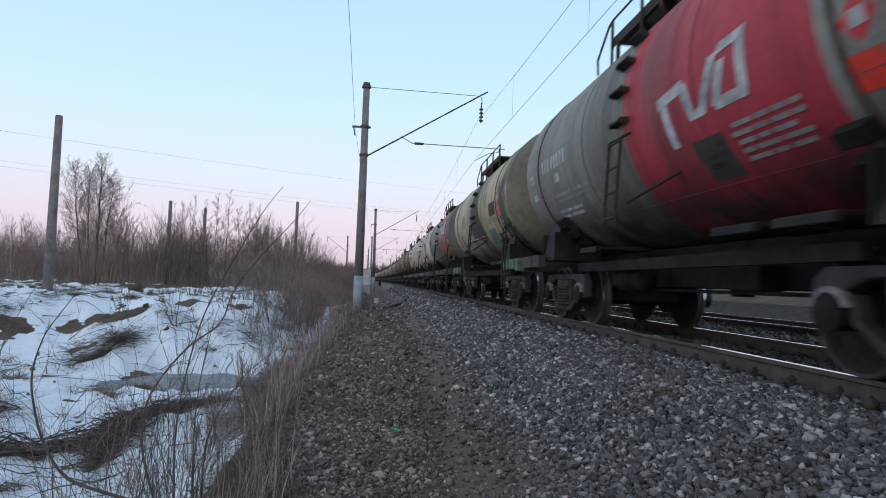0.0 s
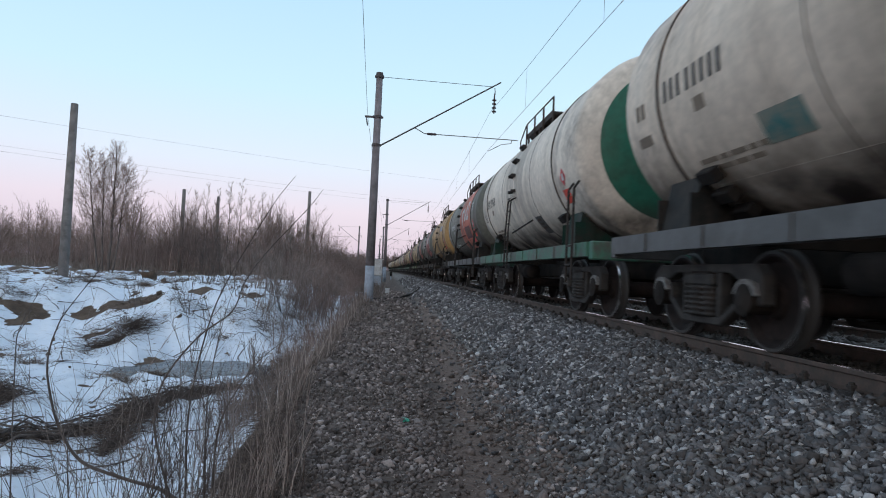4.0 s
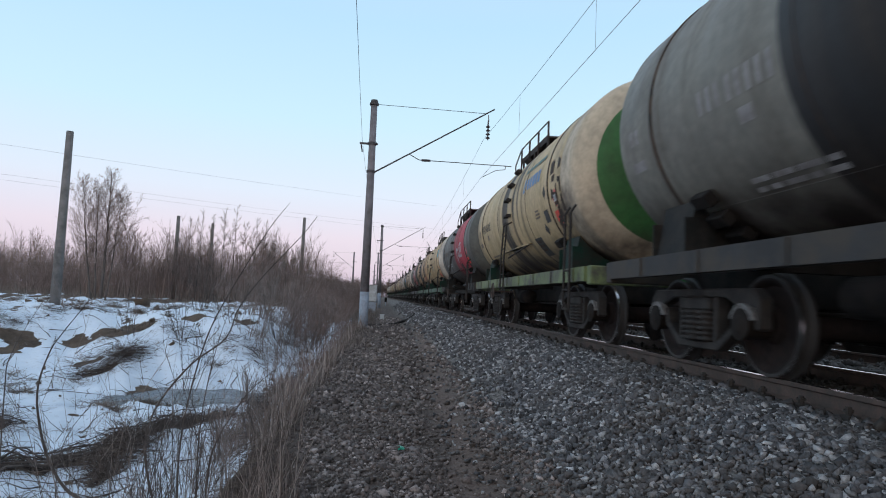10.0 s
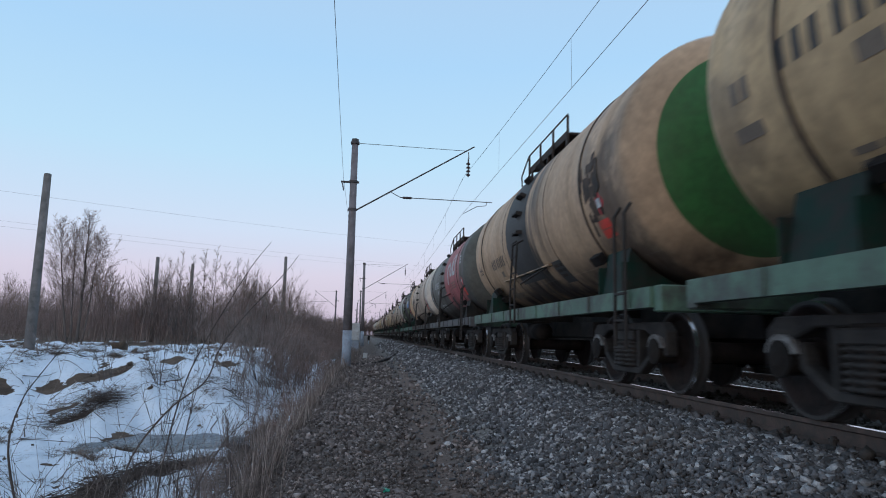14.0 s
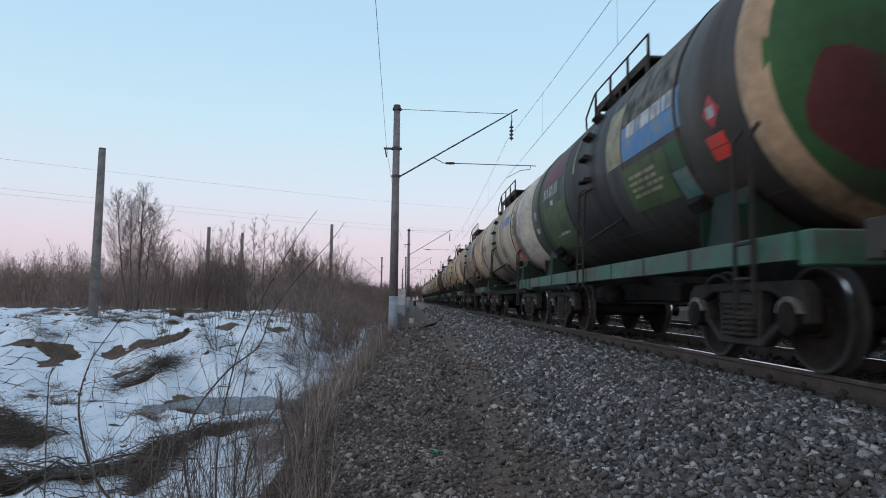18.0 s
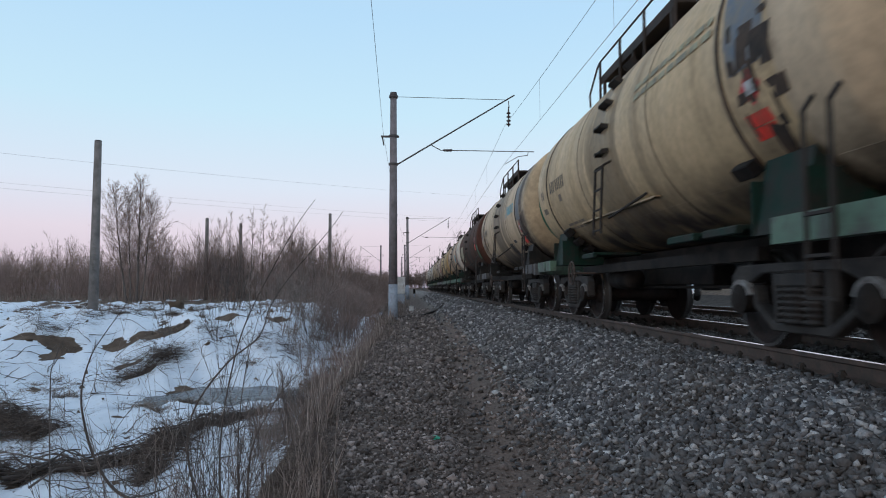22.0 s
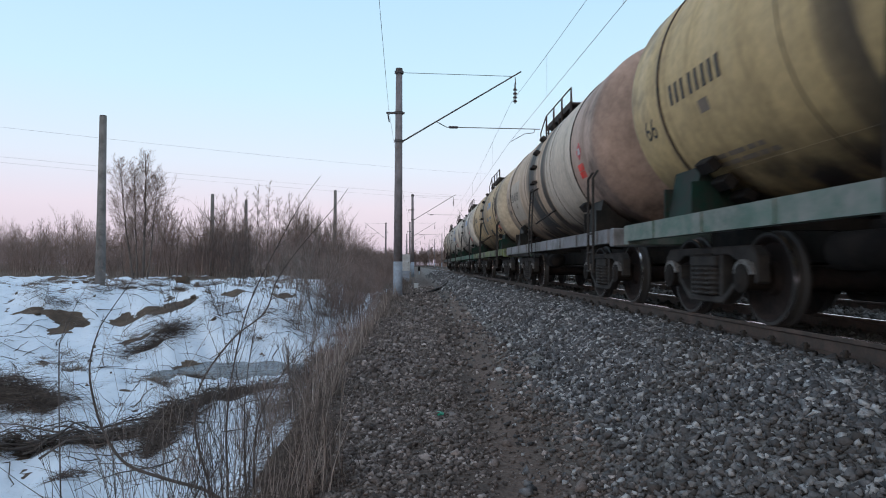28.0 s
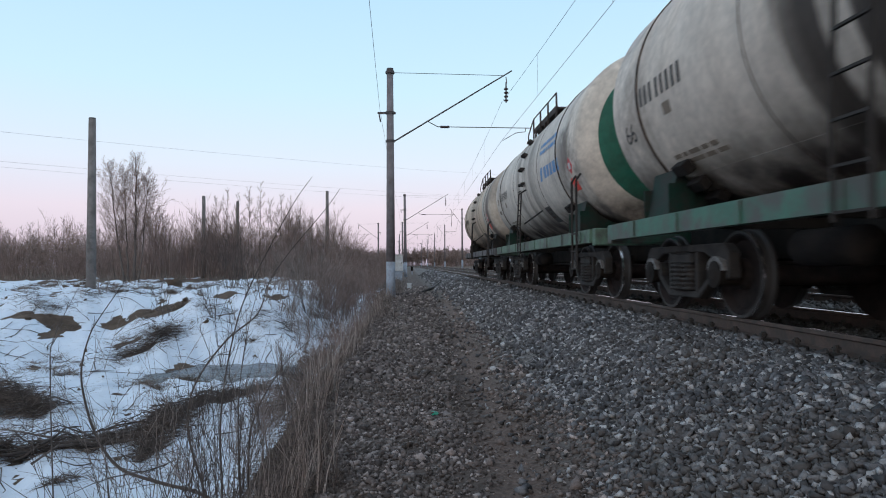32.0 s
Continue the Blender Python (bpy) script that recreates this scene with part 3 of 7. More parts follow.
# arches over the axle boxes, far paler than the side frames
M["lug"] = plain("worn_pale_steel", (0.24, 0.235, 0.23), 0.6, 0.1, 0.35, 6, (0.07, 0.06, 0.055), 0.6)
GREY, DGREY, LGREY = (0.175, 0.17, 0.152), (0.092, 0.093, 0.084), (0.23, 0.225, 0.205)
CRIMSON, BRICK, ROSE = (0.37, 0.026, 0.048), (0.33, 0.10, 0.078), (0.32, 0.095, 0.10)
BEIGE, SAND, OCHRE, WHITE = (0.42, 0.30, 0.20), (0.40, 0.27, 0.13), (0.33, 0.205, 0.085), (0.55, 0.50, 0.44)
TEAL, GREEN, OLIVE = (0.008, 0.10, 0.065), (0.03, 0.12, 0.03), (0.10, 0.13, 0.035)
BROWN, NAVY = (0.055, 0.028, 0.022), (0.01, 0.06, 0.12)
PINK = (0.34, 0.24, 0.195)
for key, col in (("grey", GREY), ("strap", (0.085, 0.056, 0.04)), ("frame", (0.012, 0.013, 0.013)), ("hatch", (0.10, 0.09, 0.08)), ("walk", (0.05, 0.036, 0.03)), ("ladder", (0.035, 0.03, 0.028)), ("sill", (0.10, 0.105, 0.105))):
    M[key] = plain(key + "_worn_paint", col, 0.7, 0.0, 0.3, 4, (0.03, 0.026, 0.023), 0.45, spec=0.2)
M["sill_worn"] = plain("worn_green_grey_sill_paint", (0.085, 0.145, 0.115), 0.65, 0.0, 0.35, 4, (0.20, 0.21, 0.19), 0.5)
M["sill_green"] = plain("green_sill_paint", (0.045, 0.145, 0.10), 0.6, 0.0, 0.3, 3, (0.07, 0.075, 0.065), 0.45)
M["sill_pale"] = plain("pale_green_sill_paint", (0.095, 0.17, 0.12), 0.6, 0.0, 0.3, 3, (0.06, 0.07, 0.06), 0.4)
M["sill_olive"] = plain("olive_sill_paint", (0.15, 0.19, 0.08), 0.6, 0.0, 0.3, 3, (0.06, 0.06, 0.05), 0.4)
M["sill_grey"] = plain("grey_sill_paint", (0.085, 0.087, 0.09), 0.6, 0.0, 0.3, 3, (0.06, 0.06, 0.06), 0.4)
M["sill_light"] = plain("pale_grey_sill_paint", (0.19, 0.19, 0.20), 0.6, 0.0, 0.3, 3, (0.10, 0.10, 0.10), 0.4)
M["sill_dark"] = plain("dark_sill_paint", (0.045, 0.045, 0.046), 0.7, 0.0, 0.3, 3, (0.07, 0.06, 0.05), 0.4, spec=0.2)
M["frame_green"] = plain("dark_green_frame_paint", (0.007, 0.030, 0.022), 0.7, 0.0, 0.3, 4, (0.025, 0.025, 0.022), 0.5, spec=0.2)
M["orange"] = plain("placard_orange", (0.80, 0.035, 0.018), 0.5, 0.0, 0.12, 4, (0.4, 0.06, 0.03), 0.3, 0)
M["faded"] = plain("faded_stencil", (0.17, 0.13, 0.095), 0.7, 0.0, 0.3, 6, None, 0, 0)
M["red"] = plain("placard_red", (0.60, 0.025, 0.035), 0.5, 0.0, 0.15, 4, (0.35, 0.04, 0.04), 0.3, 0)
M["blue"] = plain("lettering_blue", (0.05, 0.22, 0.50), 0.6, 0.0, 0.2, 4, (0.20, 0.25, 0.30), 0.4, 0)
M["cyan"] = plain("lettering_cyan", (0.04, 0.33, 0.42), 0.6, 0.0, 0.2, 4, (0.2, 0.27, 0.26), 0.4, 0)
M["tealpatch"] = plain("teal_patch", (0.035, 0.15, 0.145), 0.6, 0.0, 0.3, 4, (0.2, 0.2, 0.16), 0.35, 0)
M["maroon"] = plain("maroon_panel", (0.10, 0.022, 0.035), 0.6, 0.0, 0.2, 4, None, 0, 0)
M["greenpatch"] = plain("green_patch", (0.02, 0.11, 0.04), 0.6, 0.0, 0.3, 4, (0.05, 0.07, 0.04), 0.4, 0)
M["moss"] = plain("moss_green_patch", (0.07, 0.115, 0.035), 0.6, 0.0, 0.3, 4, (0.05, 0.06, 0.03), 0.4, 0)
M["steelpaint"] = plain("blue_grey_paint", (0.10, 0.13, 0.17), 0.6, 0.0, 0.3, 4, (0.2, 0.17, 0.13), 0.4, 0)
M["palepaint"] = plain("pale_overpaint", (0.44, 0.365, 0.29), 0.6, 0.0, 0.25, 4, (0.36, 0.29, 0.22), 0.4, 0)
M["sand"] = plain("sand_patch", (0.33, 0.30, 0.18), 0.6, 0.0, 0.3, 4, (0.18, 0.16, 0.11), 0.4, 0)

BASE = {k: build_tank_wagon(k) for k in ("sill", "bare")}


def paint(root, name, items, mat, label="", e=0.004):
    bm = bmesh.new()
    for i, c in enumerate(items):
        patch(bm, c, e + 0.0004 * (i % 9))
    ob = part(name, bm, mat, root, label)
    return tagged(ob, kind="stuff") if len(items) > 4 or name == "end_stencil" else ob


def emblem(y0, wide, s0, high):
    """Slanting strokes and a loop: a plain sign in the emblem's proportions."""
    bars = [((0.05, 0.74), (0.25, 0.76), (0.32, 0.0), (0.13, 0.0)), ((0.0, 0.60), (0.74, 0.68), (0.70, 0.84), (0.0, 0.76)),
            ((0.60, 0.82), (0.81, 0.76), (0.93, 0.26), (0.75, 0.26)), ((0.80, 0.26), (1.10, 0.26), (1.14, 0.38), (0.80, 0.38)),
            ((0.92, 0.26), (1.12, 0.26), (1.56, 0.90), (1.36, 0.90)), ((1.28, 0.32), (1.47, 0.26), (1.70, 0.78), (1.52, 0.78)),
            ((1.36, 0.24), (1.98, 0.24), (2.03, 0.38), (1.34, 0.38)), ((1.85, 0.34), (2.03, 0.30), (2.12, 1.0), (1.93, 0.98)), ((1.54, 0.86), (1.98, 0.88), (2.10, 1.0), (1.60, 0.98))]
    return [[(y0 - u / 2.12 * wide, s0 + v * high) for u, v in q] for q in bars]


def digits(y0, s0, length, h=0.23):
    """A row of plain bars in place of painted digits, running from y0 towards the leading end."""
    q, y, w = [], y0, length / 8.6
    for i in range(8):
        if i == 3:
            y -= 0.3 * w
        q.append([(y, s0), (y - 0.46 * w, s0), (y - 0.46 * w, s0 + h), (y, s0 + h)])
        y -= w
    return q


def lines(y0, y1, s0, s1, rows, seed):
    """Rows of small writing as plain bars, from y0 down to y1 along the tank, s1 the top."""
    r = random.Random(seed)
    q, step = [], (s1 - s0) / rows
    for i in range(rows):
        y, top = y0 - r.uniform(0, 0.08), s1 - i * step
        while y > y1 + 0.1:
            w = min(r.uniform(0.10, 0.34), y - y1)
            q.append(rect(y - w, y, top - 0.55 * step, top))
            y -= w + 0.05
    return q


def ragged(y0, y1, s0, s1, count, seed):
    """Blotches of flaked paint and rust in a stretch of the shell."""
    r = random.Random(seed)
    q = []
    for _ in range(count):
        y, s, w, h = r.uniform(y0, y1), r.uniform(s0, s1), r.uniform(0.03, 0.16), r.uniform(0.04, 0.20)
        q.append([(y - w * r.uniform(0.4, 1), s - h * r.uniform(0.4, 1)), (y + w * r.uniform(0.4, 1), s - h * r.uniform(0.4, 1)), (y + w * r.uniform(0.3, 1), s + h * r.uniform(0.4, 1)), (y - w * r.uniform(0.3, 1), s + h * r.uniform(0.4, 1))])
    return q


def lettering(y0, y1, s, h, seed):
    """The owner's mark: a slanting stroke beside bold upright bars."""
    r = random.Random(seed)
    n = 5
    w = (y0 - y1) / (n + 1.6)
    q = [[(y0, s - 0.1 * h), (y0 - 0.7 * w, s - 0.1 * h), (y0 - 1.1 * w, s + 1.1 * h), (y0 - 0.5 * w, s + 1.1 * h)]]
    y = y0 - 1.5 * w
    for i in range(n):
        ww = w * r.uniform(0.62, 0.82)
        q.append([(y, s), (y - ww, s), (y - ww - 0.05 * w, s + h), (y - 0.05 * w, s + h)])
        y -= w
    return q


def figures(root, words, y, s, size, mat):
    """Painted figures that follow the shell, running towards the leading end."""
    cu = bpy.data.curves.new("figures", "FONT")
    cu.body, cu.size = words, size
    tmp = new("tmp", cu)
    me = bpy.data.meshes.new_from_object(tmp)
    bpy.data.objects.remove(tmp)
    for v in me.vertices:
        v.co = on_tank(y - v.co.x, s + v.co.y, 0.005)
    me.materials.append(mat)
    ob = new("figures", me)
    ob.parent = root
    return ob


def hand_wheel(root):
    """The parking brake's spoked wheel beside the far bogie."""
    bm = bmesh.new()
    c, r = Vector((-1.50, 2.35, 0.86)), 0.21
    ring = [c + Vector((0, r * math.cos(2 * math.pi * i / 20), r * math.sin(2 * math.pi * i / 20))) for i in range(21)]
    pipe(bm, ring, 0.014, 6)
    for i in range(5):
        a = 2 * math.pi * i / 5
        rod(bm, c, c + Vector((0, r * math.cos(a), r * math.sin(a))), 0.010, None, 5)
    rod(bm, c, (-0.9, c.y, c.z), 0.02, None, 6)
    part("hand_wheel", bm, M["rail"], root, "rusty spoked brake wheel")


def placards(root, y=-4.1, s=-0.93):
    paint(root, "hazard_plate", [rect(y - 0.19, y + 0.17, s, s + 0.125, 0.02), rect(y - 0.18, y + 0.18, s + 0.135, s + 0.26, 0.02)], M["orange"], "orange hazard plates")
    paint(root, "hazard_diamond", [[(y - 0.02, s + 0.31), (y - 0.20, s + 0.48), (y - 0.04, s + 0.65), (y + 0.14, s + 0.48)]], M["red"], "red hazard diamond")
    bm = bmesh.new()
    patch(bm, rect(y - 0.10, y + 0.04, s + 0.42, s + 0.54), 0.008)
    part("diamond_mark", bm, M["white"], root)


def wagon(k, kind, label, stops, sill="sill_grey", frame="frame", num=("ink", 3.9, 1.32, -0.26), emb=None, text=None, extra=(), spill=0.4, grime=0.35, camo=None, camo_y=(-5.4, 5.4), walk_mat=None, plate=(-4.1, -0.93), block=(-1.75, -1.22, -1.42, -0.95), ledge=None, small=(), rough=0.55, ends=0.8, streak=(0.07, 0.05, 0.036), spec=0.4, seam=-1.30):
    root = copy_thing(BASE[kind], pose(TRACK_X, PITCH * (k + 0.5) + SHIFT.get(k, 0.0), RAIL_Z))
    tagged(root, label, "tank wagon", "wagons of the freight train")
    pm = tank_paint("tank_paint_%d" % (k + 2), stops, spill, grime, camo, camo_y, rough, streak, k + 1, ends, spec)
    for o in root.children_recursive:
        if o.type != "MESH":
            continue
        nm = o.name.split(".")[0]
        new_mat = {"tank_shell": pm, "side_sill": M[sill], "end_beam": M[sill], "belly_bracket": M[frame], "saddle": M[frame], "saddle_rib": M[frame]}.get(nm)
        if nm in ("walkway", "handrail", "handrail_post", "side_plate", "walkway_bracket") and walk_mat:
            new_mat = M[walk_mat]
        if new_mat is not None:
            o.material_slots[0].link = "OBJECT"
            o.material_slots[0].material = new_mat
    # the long weld between the tank's upper and lower plates
    bm = bmesh.new()
    pipe(bm, [on_tank(4.95, seam, 0.0), on_tank(-4.95, seam, 0.0)], 0.003, 5)
    part("long_seam", bm, pm, root)
    if num:
        mat, y, length, s = num
        dim = M["faded" if mat == "ink" else mat]
        paint(root, "wagon_number", digits(y, s, length), M[mat], "bars in place of the painted number")
        paint(root, "stencil_line", [rect(y - 0.62 * length, y - 0.46 * length, s - 0.24, s - 0.10)] + lines(y - 0.3, y - 1.5, s - 0.92, s - 0.72, 2, k + 5), dim, "rows of small stencilled writing")
        if k in (4, 12, 14, 22, 25):
            figures(root, "66", 4.66, -0.62, 0.36, M[mat])
        else:
            paint(root, "end_stencil", [rect(4.42, 4.52, -0.30, -0.12), rect(4.56, 4.66, -0.30, -0.12), rect(4.36, 4.70, -0.62, -0.50)], dim, "small stencil marks beside the strap")
    if plate:
        placards(root, *plate)
    if block:
        a, b, c, d = block
        paint(root, "test_panel", [[(a, c), (b - 0.05, c), (b, d), (a + 0.0, d)]], M["ink"], "dark painted panel")
        paint(root, "test_panel_writing", lines(b - 0.06, a + 0.05, c + 0.10, d - 0.06, 3, k + 60), M["strap"], "", 0.009)
    if emb:
        paint(root, "emblem", emblem(*emb), M["white"], "plain white strokes of the railway emblem")
    if text:
        mat, y, y1, s, h = text
        paint(root, "owner_lettering", lettering(y, y1, s, h, k + 20), M[mat], "owner's mark as plain bars")
    for i, (mat, y, y1, s0, s1, rows) in enumerate(small):
        paint(root, "small_writing", lines(y, y1, s0, s1, rows, k * 7 + i), M[mat], "rows of small writing as bars", 0.010)
    for i, (nm, mat, items) in enumerate(extra):
        paint(root, nm, items, M[mat], "", 0.004 + 0.0012 * (i % 3))
    if k in (1, 6, 7, 9, 10, 16, 17, 18, 19, 24):
        hand_wheel(root)
    if ledge is not None:
        bm = bmesh.new()
        c = on_tank(0, ledge, 0.05)
        prism(bm, [(-1.22, c[2]), (2.36, c[2]), (2.36, c[2] + 0.024), (-1.22, c[2] + 0.024)], c[0] - 0.03, c[0] + 0.14)
        bmesh.ops.recalc_face_normals(bm, faces=bm.faces[:])
        part("shell_ledge", bm, pm, root)
    return root


def TWO_TONE(band, back=GREY, fore=GREY, y0=-3.5, y1=-0.3):
    """Stops of a tank with one coloured band: leading end, band, the rest."""
    return [(-5.4, fore), (y0, band), (y1, back)]


def CAP(disc, rim, body):
    """Stops of a tank with a coloured end and a paler rim."""
    return [(-5.4, disc), (-5.25, rim), (-4.40, body)]


WNUM = ("white", 2.95, 1.58, -0.27)
BIG, SMALL = (-1.05, 2.1, -0.30, 0.84), (-0.95, 1.66, -0.76, 0.74)

TRAIN = [
    wagon(0, "bare", "crimson and grey tank wagon with a white emblem and dark chassis", TWO_TONE(CRIMSON, GREY, LGREY, -3.4, 0.0), "sill_dark", num=("white", 3.8, 1.5, -0.22), emb=SMALL, plate=(-3.72, -0.92), block=(-1.95, -1.38, -1.24, -0.77), small=[("dimwhite", -2.06, -3.05, -1.16, -0.74, 5), ("dimwhite", 3.3, 1.5, -0.85, -0.66, 2)]),
    wagon(1, "bare", "faded sand tank wagon daubed in brown, teal and black patches", [(-5.4, (0.14, 0.13, 0.10)), (-4.9, (0.30, 0.26, 0.18)), (-3.6, (0.36, 0.29, 0.185)), (0.8, (0.40, 0.335, 0.235))], "sill_pale", num=None, plate=(-3.83, -0.52), block=None, ledge=-0.87, ends=1.0, grime=0.5,
          extra=[("dark_band", "ink", [[(-1.25, -0.86), (0.92, -0.86), (0.66, 0.5), (-0.45, 0.5)], rect(-0.45, 0.66, 0.5, 2.0)]), ("brown_panel", "strap", [rect(-3.36, -2.5, -0.42, -0.08, -0.04), rect(-3.2, -2.86, -1.14, -0.92)]), ("teal_panel", "tealpatch", [rect(-2.62, -1.82, -1.2, -0.74, -0.08), rect(3.1, 3.5, -1.0, -0.55, 0.1)]), ("tan_panel", "sand", [rect(-3.5, -1.6, -0.60, -0.44), rect(-2.2, -1.6, -0.12, 0.3), rect(2.0, 2.7, -0.35, 0.1), rect(1.2, 1.9, -0.75, -0.40)]), ("green_blotch", "greenpatch", ragged(-4.5, -4.0, -0.85, -0.25, 22, 1)), ("rust_blotch", "strap", ragged(-4.9, -3.9, -1.35, -0.7, 40, 2))], spill=0.6),
    wagon(2, "sill", "brick red and grey tank wagon with a white emblem", TWO_TONE(BRICK, (0.165, 0.165, 0.15), (0.105, 0.107, 0.10), -3.45, -0.87), "sill_dark", num=("white", 2.8, 1.6, -0.28), emb=(-1.15, 2.08, -0.22, 0.74), plate=(-4.24, -0.92), block=(-1.60, -1.07, -1.31, -0.85), small=[("faded", -2.12, -2.95, -0.55, -0.28, 3)], extra=[("grey_repair", "grey", [rect(-2.62, -2.42, -1.05, -0.85), rect(-2.95, -2.80, -0.90, -0.72), rect(-3.25, -3.02, -1.10, -0.92)])], seam=-0.57),
    wagon(3, "sill", "beige tank wagon with a green end and blue lettering", CAP(TEAL, (0.50, 0.45, 0.385), (0.50, 0.43, 0.36)), "sill_grey", text=("blue", -1.35, -2.95, 0.02, 0.30), small=[("blue", -1.6, -3.1, 0.40, 0.62, 1)], extra=[("teal_patch", "tealpatch", [rect(1.8, 2.4, -1.05, -0.75)]), ("rust_blotch", "strap", ragged(-4.35, -4.0, -0.2, 0.6, 10, 3))], spill=0.25, grime=0.3, plate=(-3.9, -0.8)),
    wagon(4, "sill", "white tank wagon with a green end on a green underframe", CAP(TEAL, WHITE, WHITE), "sill_green", "frame_green", spill=0.3, grime=0.2),
    wagon(5, "sill", "brick red and grey tank wagon with maroon panel and emblem", TWO_TONE((0.42, 0.125, 0.088), (0.13, 0.135, 0.12), (0.10, 0.103, 0.09), -3.3, -0.12), "sill_grey", num=("white", 3.15, 1.62, -0.26), emb=(-0.86, 2.06, -0.38, 0.92), plate=(-3.92, -0.88), block=(-1.26, -0.70, -1.32, -0.92), ledge=-0.67, extra=[("maroon_panel", "maroon", [rect(-2.9, -1.46, -0.87, -0.39)]), ("red_tab", "red", [rect(-3.2, -2.85, -1.12, -0.92)])], small=[("faded", -1.6, -2.8, -0.80, -0.45, 5), ("white", -3.75, -4.25, 0.0, 0.35, 3)]),
    wagon(6, "bare", "ochre tank wagon with a green end, streaked with oil", CAP(TEAL, OCHRE, OCHRE), "sill_dark", num=("faded", 3.78, 1.28, -0.26), text=("blue", -1.6, -3.0, 0.12, 0.30), ledge=-1.05, grime=0.75, extra=[("teal_patch", "tealpatch", [rect(2.94, 3.35, -0.85, -0.60)])], spill=0.95, plate=(-3.9, -0.95)),
    wagon(7, "sill", "red and grey tank wagon with white emblem and ledge", TWO_TONE((0.27, 0.075, 0.075), (0.175, 0.18, 0.163), (0.12, 0.126, 0.117), -3.55, -0.5), "sill_dark", num=WNUM, emb=BIG, ledge=-0.67, plate=(-4.1, -0.9), block=(-1.5, -0.95, -1.31, -0.85), small=[("faded", -2.1, -3.0, -0.58, -0.35, 3), ("faded", -4.3, -4.6, -1.3, -0.85, 3)]),
    wagon(8, "sill", "faded brick and grey tank wagon with a black middle band", [(-5.4, (0.075, 0.08, 0.068)), (-3.55, (0.29, 0.10, 0.075)), (-0.75, (0.016, 0.016, 0.017)), (1.72, (0.165, 0.16, 0.14))], "sill_dark", num=("dimwhite", 3.0, 1.3, -0.38), emb=(-1.05, 2.1, -0.22, 0.78), spill=0.7, plate=(-4.0, -0.86), block=(-1.5, -1.0, -1.31, -0.9), small=[("faded", -2.0, -2.9, -0.6, -0.35, 3), ("faded", -3.8, -4.2, 0.1, 0.5, 3)]),
    wagon(9, "sill", "beige tank wagon with an olive green end and blue lettering", CAP(GREEN, (0.47, 0.39, 0.29), (0.43, 0.325, 0.185)), "sill_olive", "frame_green", text=("blue", -1.45, -3.0, 0.12, 0.24), small=[("tealpatch", -1.4, -3.1, 0.45, 0.62, 1), ("faded", -2.4, -2.8, -0.6, -0.4, 3)], ledge=-0.98, plate=(-3.93, -0.84), block=(-2.15, -1.62, -1.39, -0.92), extra=[("rusty_strip", "strap", ragged(-4.4, -3.75, -0.9, 0.25, 26, 9)), ("grey_diamond", "ink", [[(-3.28, -0.30), (-3.38, -0.16), (-3.28, -0.02), (-3.18, -0.16)], rect(-3.35, -3.05, -0.72, -0.48), [(-2.85, -0.95), (-2.98, -0.83), (-2.85, -0.71), (-2.72, -0.83)]])], spill=0.85),
    wagon(10, "bare", "dark crimson and grey tank wagon with a white emblem", TWO_TONE(CRIMSON, (0.10, 0.104, 0.10), DGREY, -3.4, 0.0), "sill_dark", num=("faded", 3.63, 1.38, -0.29), emb=(-0.87, 1.66, -0.74, 0.74), ledge=-1.05, plate=(-3.8, -0.92), block=(-1.85, -1.32, -1.25, -0.82), small=[("white", 3.3, 1.38, -0.82, -0.66, 2), ("white", 0.94, 0.5, -0.34, -0.12, 2)]),
    wagon(11, "sill", "sand tank wagon with a white ring and green end", [(-5.4, TEAL), (-5.25, WHITE), (-4.78, (0.30, 0.17, 0.075)), (-4.55, (0.42, 0.30, 0.165))], "sill_pale", "frame_green", num=("ink", 4.05, 1.5, -0.25), spill=0.2, grime=0.2, walk_mat="hatch", plate=(-3.9, -1.08), block=(-1.77, -1.25, -1.46, -0.96), small=[("faded", -1.89, -2.6, -0.28, -0.08, 3)], extra=[("teal_patch", "tealpatch", [rect(-0.58, -0.10, -0.55, -0.29), rect(2.28, 2.68, -0.77, -0.47)]), ("dark_scrape", "ink", [rect(-3.10, -2.76, -0.97, -0.82)]), ("teal_panel", "cyan", [rect(-4.42, -3.72, 0.03, 0.46)])]),
    wagon(12, "sill", "beige tank wagon with a green end and a black spill", CAP(GREEN, (0.40, 0.28, 0.18), (0.39, 0.265, 0.165)), "sill_pale", "frame_green", num=("ink", 3.05, 1.42, -0.64), spill=0.95, extra=[("dark_band", "ink", [rect(-0.5, 1.2, -1.2, 2.0)]), ("dark_stain", "strap", ragged(-4.2, -3.55, -0.8, 0.2, 22, 12))], ledge=-0.98),
    wagon(13, "sill", "faded rose and grey tank wagon with a white emblem", TWO_TONE(ROSE, (0.13, 0.133, 0.12), (0.085, 0.088, 0.078), -4.1, -0.27), "sill_grey", num=WNUM, emb=(-1.14, 2.1, -0.36, 0.92), ledge=-0.67, plate=(-4.35, -0.95), block=(-1.52, -1.07, -1.30, -0.84), small=[("faded", -2.0, -3.0, -0.6, -0.35, 3), ("white", -4.2, -4.6, 0.05, 0.35, 3)]),
    wagon(14, "sill", "pale pinkish beige tank wagon with dark stencils", [(-5.4, WHITE), (-4.1, (0.42, 0.33, 0.255))], "sill_dark", spill=0.3, ledge=-0.98),
